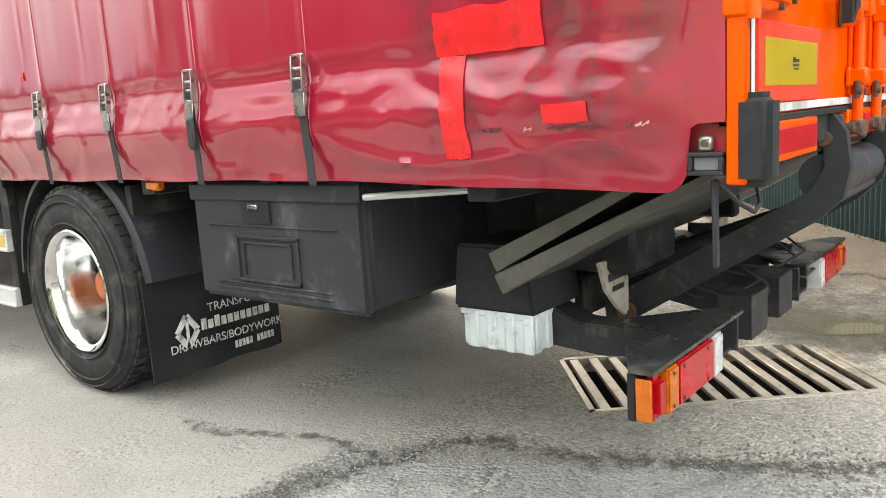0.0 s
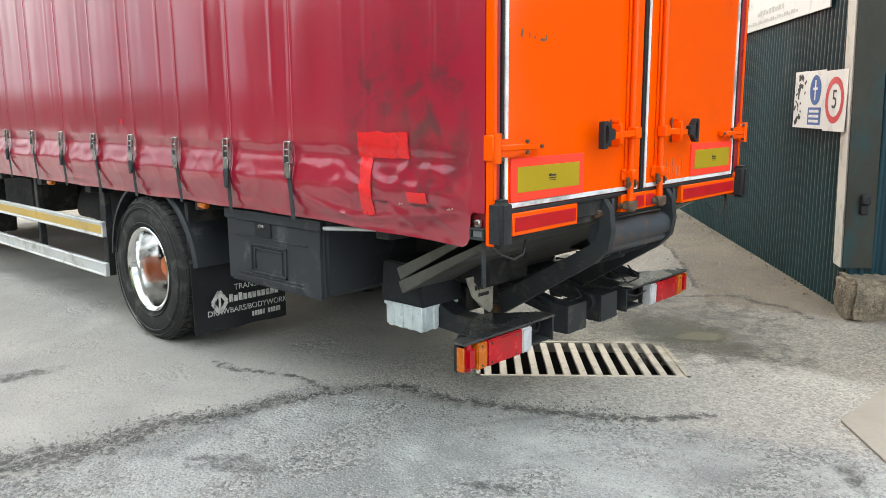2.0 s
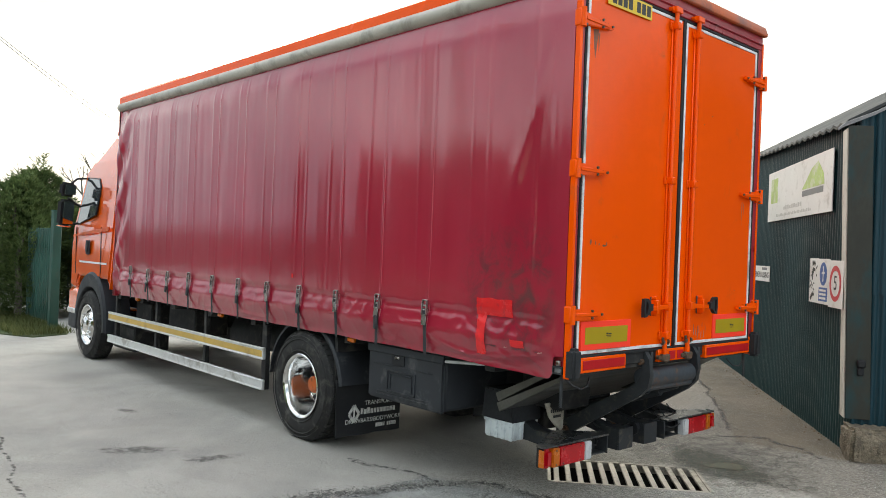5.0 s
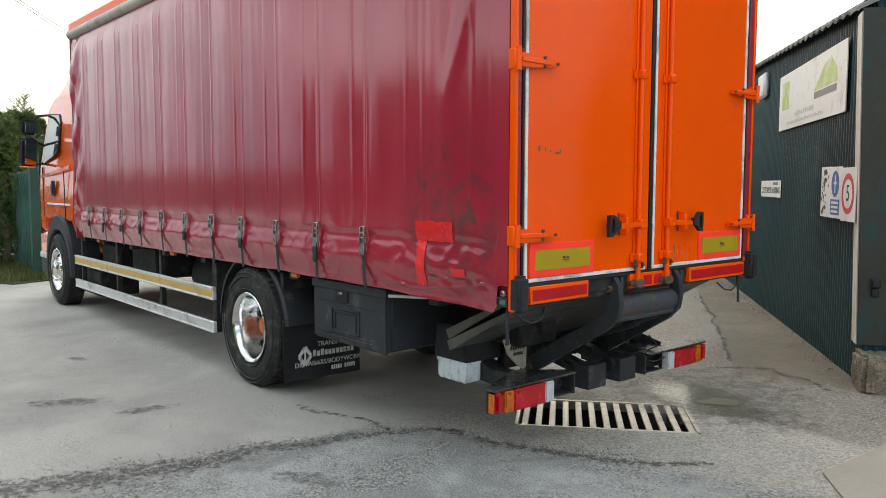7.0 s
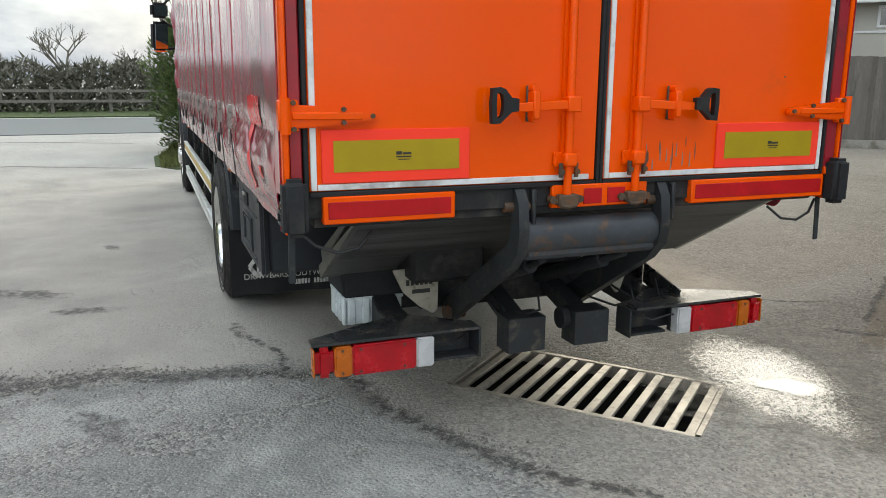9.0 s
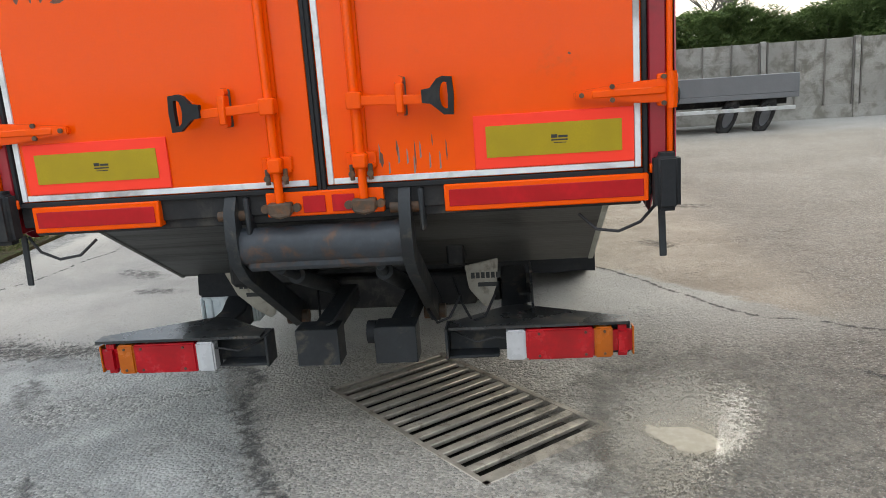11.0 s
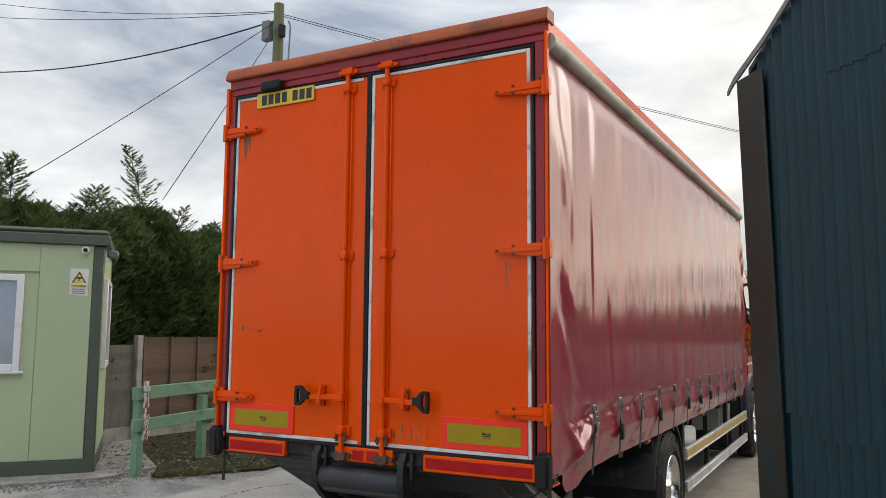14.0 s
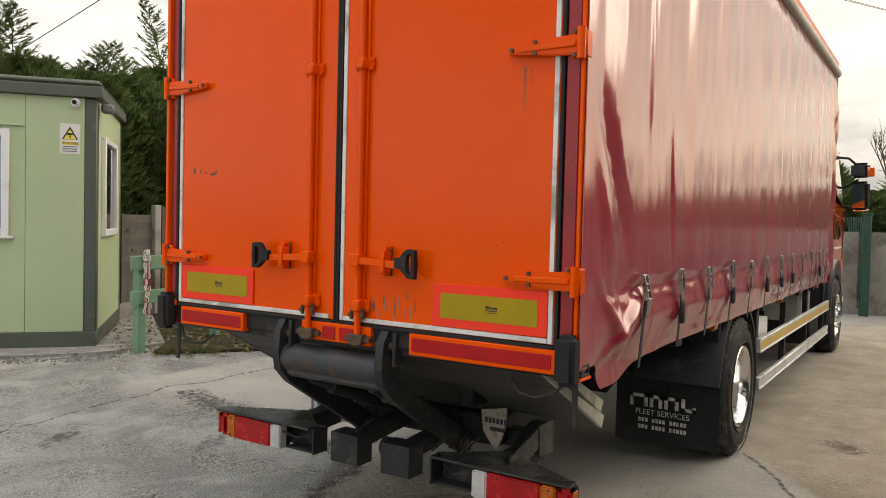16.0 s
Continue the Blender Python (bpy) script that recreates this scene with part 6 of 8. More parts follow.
cyl(bm, (-0.36, 0.045, 0.49), (-0.36, 0.082, 0.49), 0.05, seg=18)
part("roller", bm, RUBBER, bar, "small black roller")
bm = prism(bmesh.new(), [(-0.40, 0.545), (-0.72, 0.625), (-0.72, 0.515), (-0.46, 0.44)], "y", 0.757, 0.767, 0.002)
part("side_bracket", bm, STEEL_WORN, bar, "worn steel bracket plate")
bm = prism(bmesh.new(), [(-0.735, 0.635), (-0.90, 0.635), (-0.90, 0.46), (-0.735, 0.47)], "y", 0.757, 0.767, 0.002)
part("side_bracket", bm, STEEL_WORN, bar, "worn steel bracket plate")
part("side_bracket", boxes((-0.90, -0.72, 0.70, 0.756, 0.48, 0.53), bevel=0.004), STEEL_BLACK, bar)

# ---- lorry: cab ----
def tumble(bm):
    """Lean the upper sides of the cab inwards."""
    for v in bm.verts:
        v.co.y *= 1 - 0.085 * max(0.0, v.co.z - 1.95) ** 1.15


cab = new("cab")
cab.parent = lorry
tagged(cab, "orange sleeper cab with white side stripes")
bm = bmesh.new()
prism(bm, [(-8.46, 1.05), (-8.46, 2.98), (-8.60, 3.02), (-9.55, 3.0), (-9.82, 2.85), (-10.08, 1.98), (-10.16, 1.55), (-10.14, 1.05), (-9.90, 1.02), (-9.78, 1.22), (-8.52, 1.22)], "y", -1.205, 1.205, 0.05)
tumble(bm)
part("cab_body", bm, CAB_ORANGE, cab)
# roof fairing: a stepped wedge, with side wings at its back edge
bm = bmesh.new()
prism(bm, [(-8.50, 2.96), (-8.50, 3.30), (-8.95, 3.40), (-9.30, 3.22), (-9.66, 3.06), (-9.70, 2.96)], "y", -1.13, 1.13, 0.07)
tumble(bm)
part("roof_pod", bm, CAB_ORANGE, cab, "orange raised cab roof")
bm = bmesh.new()
prism(bm, [(-8.42, 3.22), (-8.42, 3.66), (-8.50, 3.68), (-8.98, 3.40), (-8.90, 3.36), (-8.55, 3.46)], "y", -1.15, 1.15, 0.03)
tumble(bm)
part("wind_deflector", bm, CAB_ORANGE, cab, "orange roof fairing behind the cab")
part("bumper", boxes((-10.25, -9.80, -1.20, 1.20, 0.62, 1.02), bevel=0.05), CAB_ORANGE, cab, "orange bumper corner")
part("lower_bumper", boxes((-10.24, -9.84, -1.20, 1.20, 0.36, 0.66), bevel=0.04), PLASTIC, cab, "grey-black lower bumper")
part("bumper_stripe", boxes((-10.262, -9.88, -1.212, 1.212, 0.60, 0.70), bevel=0.02), ALLOY, cab, "pale bumper strip")
for side in (-1, 1):
    # tall wheel arch: an arc whose rim swells towards the top
    bm = bmesh.new()
    rings = []
    for i in range(29):
        a = radians(-6 + 192 * i / 28)
        ro = 0.665 + 0.135 * max(0.0, math.sin(a)) ** 2
        rings.append([bm.verts.new((-9.15 + math.cos(a) * r, side * y, 0.505 + math.sin(a) * r)) for r, y in ((0.57, 0.84), (ro - 0.02, 0.84), (ro, 1.20), (ro - 0.03, 1.238), (0.585, 1.238), (0.57, 1.22))])
    for a, b in zip(rings, rings[1:]):
        for j in range(6):
            bm.faces.new((a[j], a[(j + 1) % 6], b[(j + 1) % 6], b[j]))
    bm.faces.new(rings[0])
    bm.faces.new(rings[-1][::-1])
    part("wheel_arch", bm, PLASTIC, cab, "dark plastic front wheel arch")
    part("arch_infill", boxes((-9.72, -8.50, *sorted((side * 0.6, side * 0.83)), 0.95, 1.24)), CHASSIS, cab)
    y = side * 1.207
    bm = bmesh.new()
    prism(bm, [(-9.14, 2.18), (-9.08, 2.60), (-9.18, 2.71), (-9.70, 2.745), (-9.90, 2.06), (-9.82, 2.03)], "y", y - 0.012, y + 0.006, 0.004)
    tumble(bm)
    part("side_window", bm, GLASS_DARK, cab, "dark side window glass")
    bm = bmesh.new()
    for a, b in (((-9.13, 2.17), (-9.07, 2.60)), ((-9.07, 2.60), (-9.18, 2.72)), ((-9.18, 2.72), (-9.70, 2.76)), ((-9.70, 2.76), (-9.92, 2.04)), ((-9.13, 2.17), (-9.90, 2.02))):
        beam(bm, (a[0], y, a[1]), (b[0], y, b[1]), 0.012, 0.022, up=(0, 1, 0), bevel=0.003)
    tumble(bm)
    part("window_seal", bm, RUBBER, cab)
    bm = prism(bmesh.new(), [(-8.50, 1.99), (-10.06, 1.86), (-10.08, 1.82), (-8.50, 1.93)], "y", y - 0.010, y + 0.012, 0.004)
    part("swage_line", bm, CAB_ORANGE, cab, "raised crease along the cab side")
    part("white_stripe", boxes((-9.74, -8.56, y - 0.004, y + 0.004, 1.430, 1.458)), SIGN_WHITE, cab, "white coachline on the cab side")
    handle = part("door_handle", boxes((-9.46, -9.30, *sorted((side * 1.20, side * 1.216)), 1.56, 1.78), bevel=0.012), RUBBER, cab, "black recessed door handle")
    part("grip", boxes((-9.42, -9.34, *sorted((side * 1.217, side * 1.235)), 1.60, 1.74), bevel=0.008), PLASTIC, handle)
    for x in (-8.80, -9.92):
        part("door_gap", beam(bmesh.new(), (x, y, 1.25), (x - 0.02, y, 1.98), 0.008, 0.012, up=(0, 1, 0)), RUBBER, cab)
    mirror = new("mirror")
    mirror.parent = cab
    tagged(mirror, "black door mirrors on arms with orange caps")
    tilt = Matrix.Translation((-9.78, side * 1.42, 0)) @ Matrix.Rotation(radians(side * -26), 4, "Z") @ Matrix.Translation((0, 0, 2.2)) @ Matrix.Rotation(radians(5), 4, "Y") @ Matrix.Translation((0, 0, -2.2))
    part("mirror_housing", box(bmesh.new(), -0.10, 0.045, -0.115, 0.115, 1.99, 2.40, 0.04, tilt, 2), RUBBER, mirror)
    part("mirror_housing", box(bmesh.new(), -0.09, 0.045, -0.125, 0.125, 2.45, 2.665, 0.04, tilt, 2), RUBBER, mirror)
    part("mirror_glass", box(bmesh.new(), 0.046, 0.050, -0.095, 0.095, 2.02, 2.37, 0, tilt), MIRROR, mirror, "mirror glass")
    part("mirror_glass", box(bmesh.new(), 0.046, 0.050, -0.10, 0.10, 2.48, 2.635, 0, tilt), MIRROR, mirror, "mirror glass")
    part("mirror_cap", box(bmesh.new(), -0.09, 0.049, -0.085, 0.085, 1.972, 1.992, 0.008, tilt), CAB_ORANGE, mirror, "orange lower mirror cap")
    if side > 0:
        part("mirror_cap", box(bmesh.new(), -0.10, 0.050, *sorted((side * 0.126, side * 0.165)), 2.46, 2.60, 0.012, tilt), CAB_ORANGE, mirror, "orange outer end of the upper mirror")
    for pts in ([(-9.80, side * 1.06, 2.76), (-9.86, side * 1.25, 2.74), (-9.84, side * 1.38, 2.62)], [(-9.90, side * 1.16, 2.30), (-9.88, side * 1.28, 2.36), (-9.84, side * 1.38, 2.425)], [(-9.92, side * 1.19, 2.04), (-9.88, side * 1.30, 2.02), (-9.84, side * 1.36, 2.03)]):
        part("mirror_arm", tube(bmesh.new(), pts, 0.018), RUBBER, mirror)
bm = bmesh.new()
prism(bm, [(-9.83, 2.80), (-10.085, 2.00), (-10.10, 2.00), (-9.845, 2.82)], "y", -1.06, 1.06, 0.003)
part("windscreen", bm, GLASS_DARK, cab, "dark windscreen glass")
part("grille", boxes((-10.20, -10.14, -0.8, 0.8, 1.05, 1.85), bevel=0.01), RUBBER, cab)
for side in (-1, 1):
    step = part("side_locker", boxes((-8.42, -7.62, *sorted((side * 0.62, side * 1.12)), 0.26, 0.60), bevel=0.02), CHASSIS, lorry, "low black box behind the front wheel")
    part("tread_strip", boxes((-8.36, -7.68, *sorted((side * 1.121, side * 1.135)), 0.29, 0.35), bevel=0.004), ALU_EDGE, step)

for side in (-1, 1):
    bm = tube(bmesh.new(), [(-0.06, side * 1.22, 1.04), (-0.03, side * 1.16, 0.985), (-0.02, side * 1.08, 0.955), (-0.03, side * 1.0, 0.965), (-0.06, side * 0.94, 1.02)], 0.006)
    part("corner_cable", bm, CABLE, lorry, "thin black cable looped under the corner")


# ---- shed ----
SC, S1, S2 = Vector((0.318, 2.418, 0)), Vector((-0.61, 0.79, 0)).normalized(), Vector((0.79, 0.61, 0)).normalized()
SHED_BASE, EAVE, PITCH, RECESS = 0.06, 3.12, 0.53, 0.095


def corrugated(bm, origin, along, out, length, base, top, rows=6, period=0.0762, depth=0.013, phase=0.0, uneven=0.0):
    """A corrugated sheet wall: top(d) gives the height at a distance along."""
    n = int(length / period * 6)
    grid = []
    for i in range(n + 1):
        d = length * i / n
        h = math.sin(2 * math.pi * (d + phase) / period) * depth
        foot = base + uneven * noise.noise((d * 5.0 + phase * 9.0, 3.0, base))
        col = []
        for j in range(rows + 1):
            z = foot + (top(d) - foot) * j / rows
            dent = 0.008 * noise.noise(((d + phase) * 1.3, z * 0.9, 8.0))
            p = origin + along * d + out * (h + dent)
            col.append(bm.verts.new((p.x, p.y, z)))
        grid.append(col)
    for a, b in zip(grid, grid[1:]):
        for j in range(rows):
            bm.faces.new((a[j], b[j], b[j + 1], a[j + 1]))
    return bm


def lean(bm):
    """Shear the corner pieces a little out of plumb to fit the camera's view."""
    for v in bm.verts:
        v.co += Vector((0.015, 0.022, 0.0)) * (1.9 - v.co.z)


def build_shed():
    shed = thing("shed", "dark green corrugated steel shed with a pitched roof", "shed")
    out1, out2 = -S2, -S1
    bm = corrugated(bmesh.new(), SC - out1 * RECESS, S1, out1, 13.0, SHED_BASE - 0.15, lambda d: EAVE + 0.10 + 0.04 * min(d, 5.0), 5)
    part("side_wall", bm, SHED_GREEN, shed, "dark green corrugated side wall", smooth=80)
    bm = corrugated(bmesh.new(), SC + S2 * 0.09, S2, out2, 7.91, SHED_BASE - 0.1, lambda d: EAVE + 0.045 + PITCH * min(d + 0.09, 7.91 - d), 10)
    part("gable_wall", bm, GABLE_GREEN, shed, "dark blue-green corrugated gable wall", smooth=80)
    # overlapping sheets on the gable: each upper row laps over the one below, its foot a wavy line
    verge = lambda q: EAVE + 0.045 + PITCH * min(q, 8.0 - q)
    for x0, x1, z0, z1, off in ((0.225, 0.475, 1.58, 2.86, 0.008), (0.475, 1.24, 1.50, 2.88, 0.009), (1.24, 2.00, 1.53, 2.9, 0.010), (2.00, 2.8, 1.49, 2.9, 0.012), (0.225, 0.61, 2.785, None, 0.010), (0.61, 1.37, 2.83, None, 0.011), (0.61, 1.37, 2.965, None, 0.015), (1.37, 2.13, 2.82, None, 0.018), (2.13, 2.9, 2.84, None, 0.022)):
        bm = corrugated(bmesh.new(), SC + S2 * x0 + out2 * off, S2, out2, x1 - x0, z0, lambda d: z1 or verge(d + x0), 4, phase=x0, uneven=0.012)
        ext = bmesh.ops.extrude_face_region(bm, geom=bm.faces[:])
        for v in ext["geom"]:
            if isinstance(v, bmesh.types.BMVert):
                v.co -= out2 * 0.003
        part("wall_sheet", bm, GABLE_GREEN, shed, smooth=60)
    # fixing bolts and small dents
    for d, z in ((0.62, 3.10), (0.42, 2.92), (0.30, 2.95), (0.54, 3.04), (0.80, 3.10), (0.32, 1.63), (0.40, 1.63), (0.90, 1.60), (1.0, 2.2), (0.66, 2.70), (0.46, 1.63)):
        p = SC + S2 * d + out2 * 0.040
        bm = bmesh.new()
        cyl(bm, p - out2 * 0.02, p + out2 * 0.004, 0.011, 0.007, seg=8)
        part("bolt", bm, FLASH_GREEN, shed)
    # inner faces close the shed
    bm = bmesh.new()
    a, b, c, d = SC - out1 * 0.22 - out2 * 0.12, SC + S1 * 13 - out1 * 0.22, SC + S1 * 13 + S2 * 8, SC + S2 * 8 - out2 * 0.12
    for p, q in ((a, b), (b, c), (c, d), (d, a)):
        beam(bm, (p.x, p.y, 1.5), (q.x, q.y, 1.5), 0.06, 3.0)
    part("inner_wall", bm, CHASSIS, shed)
    # roof: two slopes of sheet with a small overhang
    for s in (0, 1):
        bm = bmesh.new()
        n = 120
        lo, hi = (-0.02, 4.0) if s == 0 else (4.0, 8.12)
        rows = []
        for i in range(n + 1):
            y = 0.02 + 13.15 * i / n
            w = 0.022 * math.sin(2 * math.pi * i / 2.0 + 0.8)
            r = []
            for q in (lo, (lo + hi) / 2, hi):
                p = SC + S1 * y + S2 * q
                z = EAVE + 0.05 + PITCH * min(q, 8.0 - q) + w + 0.04 * min(y, 5.0)
                r.append(bm.verts.new((p.x, p.y, z)))
            rows.append(r)
        for a, b in zip(rows, rows[1:]):
            for j in range(2):
                bm.faces.new((a[j], b[j], b[j + 1], a[j + 1]))
        ext = bmesh.ops.extrude_face_region(bm, geom=bm.faces[:])
        for v in ext["geom"]:
            if isinstance(v, bmesh.types.BMVert):
                v.co.z += 0.03
        part("roof", bm, ROOF_SHEET, shed, "dark corrugated roof sheets", smooth=30)
    # corner flashing on the gable side, torn pale strip on the other
    m2 = facing(SC + out2 * 0.018, S2)
    bm = bmesh.new()
    plaque(bm, m2, 0.0, 0.215, SHED_BASE + 0.36, EAVE + 0.02, 0, 0.012, 0.003)
    lean(bm)
    part("corner_flashing", bm, FLASH_GREEN, shed, "flaking green corner flashing")
    bm = bmesh.new()
    ends = [SC + out1 * 0.002, SC + S1 * 0.20 - out1 * 0.022, SC + S1 * 0.20 - out1 * 0.034, SC - out1 * 0.01]
    low, high = [bm.verts.new((p.x, p.y, SHED_BASE + 0.36)) for p in ends], [bm.verts.new((p.x, p.y, EAVE)) for p in ends]
    bm.faces.new(low[::-1])
    bm.faces.new(high)
    for i in range(4):
        bm.faces.new((low[i], low[(i + 1) % 4], high[(i + 1) % 4], high[i]))
    lean(bm)
    part("corner_strip", bm, PALE_STRIP, shed, "pale bare strip of the corner flashing")
    bm = bmesh.new()
    plaque(bm, m2, 0.115, 0.185, 0.90, 0.975, 0.012, 0.05, 0.012)
    plaque(bm, m2, 0.12, 0.175, 0.825, 0.90, 0.012, 0.035, 0.008)
    part("latch", bm, RUBBER, shed, "black latch on the corner post")
    # thin grey verge sheet along the gable, bent down over the eave
    bm = bmesh.new()
    line = [(-0.12, 3.115, 0.02), (-0.095, 3.14, 0.025), (-0.06, 3.165, 0.03), (-0.02, 3.185, 0.035), (0.20, 3.275, 0.03), (1.0, 3.70, 0.03), (4.0, 5.32, 0.03)]
    rows = []
    for q, z, h in line:
        a, b = SC + S2 * q + out2 * 0.040, SC + S2 * q + out2 * 0.030
        rows.append([bm.verts.new((p.x, p.y, zz)) for p, zz in ((a, z - h), (a, z), (b, z + 0.004), (b, z - h))])
    for r0, r1 in zip(rows, rows[1:]):
        for k in range(4):
            bm.faces.new((r0[k], r0[(k + 1) % 4], r1[(k + 1) % 4], r1[k]))
    bm.faces.new(rows[0])
    bm.faces.new(rows[-1][::-1])
    part("verge_sheet", bm, VERGE_GREY, shed, "thin grey sheet edge along the gable roof", smooth=20)
    return shed


build_shed()
out1, out2 = -S2, -S1


def sign_pose(s, z, off=0.018):
    """A place on the side wall of the shed: s along it from the corner; reading runs towards the corner."""
    p = SC + S1 * s + out1 * (off - RECESS)
    return facing((p.x, p.y, z), -S1)


def ring(bm, m, r0, r1, z0=0.004, z1=0.006, seg=40):
    a = [[bm.verts.new(m @ Vector((math.cos(t) * r, math.sin(t) * r, z1))) for r in (r0, r1)] for t in [2 * math.pi * i / seg for i in range(seg)]]
    for i in range(seg):
        p, q = a[i], a[(i + 1) % seg]
        bm.faces.new((p[0], p[1], q[1], q[0]))
    return bm


def disc(bm, m, r, z=0.006, seg=32):
    bm.faces.new([bm.verts.new(m @ Vector((math.cos(2 * math.pi * i / seg) * r, math.sin(2 * math.pi * i / seg) * r, z))) for i in range(seg)])
    return bm


# speed limit sign
sg = thing("speed_sign", "white speed limit sign with red ring, fixed to the shed", "sign")
m = sign_pose(0.29, 1.66, 0.088)
part("panel", plaque(bmesh.new(), m, -0.20, 0.22, -0.235, 0.225, 0, 0.004, 0.001), SIGN_WHITE, sg)
part("red_ring", ring(bmesh.new(), m, 0.125, 0.175), SIGN_RED, sg)
words("digit", "5", 0.20, INK_BLACK, m @ Matrix.Translation((0, 0, 0.006)), sg)
# blue mandatory sign
sg = thing("mandatory_sign", "blue and white mandatory sign on the shed", "sign")
m = sign_pose(0.735, 1.665, 0.070)
part("panel", plaque(bmesh.new(), m, -0.198, 0.198, -0.23, 0.235, 0, 0.004, 0.001), SIGN_WHITE, sg)
part("blue_disc", disc(bmesh.new(), m @ Matrix.Translation((0, 0.08, 0)), 0.12), SIGN_BLUE, sg)
bm = plaque(bmesh.new(), m, -0.012, 0.012, 0.0, 0.16, 0.0065, 0.008)
plaque(bm, m, -0.045, 0.045, 0.08, 0.10, 0.0065, 0.0078)
part("symbol", bm, SIGN_WHITE, sg, "plain white symbol")
bm = plaque(bmesh.new(), m, -0.14, 0.14, -0.20, -0.06, 0.0045, 0.006)
part("text_panel", bm, SIGN_BLUE, sg)
bm = bmesh.new()
for z in (-0.09, -0.13, -0.17):
    plaque(bm, m, -0.11, 0.10, z - 0.011, z + 0.011, 0.0062, 0.0072)
part("text_bars", bm, SIGN_WHITE, sg, "unreadable white text lines")
# torn sign
sg = thing("torn_sign", "weathered torn sheet of a sign, grey and peeling", "sign")
m = sign_pose(1.095, 1.67, 0.060)
part("panel", plaque(bmesh.new(), m, -0.155, 0.155, -0.235, 0.235, 0, 0.004, 0.001), SIGN_WHITE, sg)
rng = random.Random(4)
for i in range(26):
    x, y = rng.uniform(-0.13, 0.10), rng.uniform(-0.21, 0.19)
    mk = plaque(bmesh.new(), m @ Matrix.Translation((x, y, 0)) @ Matrix.Rotation(rng.uniform(-1, 1), 4, "Z"), 0, rng.uniform(0.02, 0.05), 0, rng.uniform(0.01, 0.06), 0.0042, 0.0052)
    part("peeled_mark", mk, FLASH_GREEN, sg)
# large firm's board
sg = thing("firm_board", "large white firm's board with a lime green corner", "sign board")
m = sign_pose(2.02, 2.71, 0.03)
part("panel", plaque(bmesh.new(), m, -1.36, 1.36, -0.325, 0.325, 0, 0.012, 0.003), SIGN_WHITE, sg)
part("green_block", plaque(bmesh.new(), m, -1.20, -0.86, -0.09, 0.23, 0.0122, 0.014), SIGN_GREEN, sg, "faded lime green block")
bm = bmesh.new()
flat = [m @ Vector(q) for q in ((0.25, -0.02, 0.014), (1.10, -0.02, 0.014), (1.06, 0.10, 0.014), (0.86, 0.25, 0.014), (0.62, 0.19, 0.014), (0.40, 0.06, 0.014))]
bm.faces.new([bm.verts.new(q) for q in flat])
part("green_roof_mark", bm, SIGN_GREEN, sg, "faded lime green gable mark")
part("dark_block", plaque(bmesh.new(), m, 0.27, 1.06, -0.10, -0.035, 0.0122, 0.014), PIPE_GREY, sg)
for row, (x0, x1, y0, y1, n) in enumerate(((-0.55, 0.28, -0.20, -0.15, 9), (-0.90, 0.65, -0.275, -0.24, 24))):
    w = (x1 - x0) / n
    bm = bmesh.new()
    for i in range(n):
        plaque(bm, m, x0 + i * w, x0 + i * w + w * 0.72, y0, y1 - (0.012 if (i * 7 + row) % 3 == 0 else 0), 0.0125, 0.0135)
    part("letter_bars", bm, FADED_INK, sg, "faint grey bars in place of lettering")
# parking sign
sg = thing("parking_sign", "small white customer parking sign on the shed", "sign")
m = sign_pose(3.83, 1.685, 0.022)
part("panel", plaque(bmesh.new(), m, -0.60, 0.60, -0.105, 0.105, 0, 0.004, 0.001), SIGN_WHITE, sg)
words("sign_text", "CUSTOMER PARKING", 0.115, INK_BLACK, m @ Matrix.Translation((0, -0.02, 0.005)), sg)
part("text_bar", plaque(bmesh.new(), m, 0.16, 0.45, 0.05, 0.085, 0.0042, 0.005), PIPE_GREY, sg)
# white alarm box high on the side wall
al = thing("alarm_box", "small white alarm box on the shed wall", "alarm box")
part("housing", plaque(bmesh.new(), sign_pose(4.36, 3.06, 0.015), -0.20, 0.20, -0.16, 0.16, 0, 0.08, 0.03), UPVC, al)

# concrete block at the foot of the corner
bm = bmesh.new()
p = SC + S2 * 0.262 + out2 * 0.10
box(bm, -0.235, 0.235, -0.15, 0.17, 0, 0.345, 0.03, facing((p.x, p.y, SHED_BASE - 0.03), S2, (0, 0, 1)) @ Matrix.Rotation(radians(-90), 4, "X"), 2)
bmesh.ops.subdivide_edges(bm, edges=bm.edges[:], cuts=5, use_grid_fill=True)
for v in bm.verts:
    v.co += Vector((noise.noise(v.co * 6), noise.noise(v.co * 6 + Vector((9, 0, 0))), noise.noise(v.co * 6 + Vector((0, 9, 0))))) * 0.035
tagged(part("concrete_block", bm, CONC_BLOCK), "rough brown aggregate concrete block at the shed corner", "concrete block")

# ---- site cabin ----
CC, CU, CV = Vector((-2.375, -5.62, 0)), Vector((0.76, -0.65, 0)).normalized(), Vector((-0.65, -0.76, 0)).normalized()
CB, CT, CLEN, CDEP = 0.13, 2.97, 6.0, 2.4


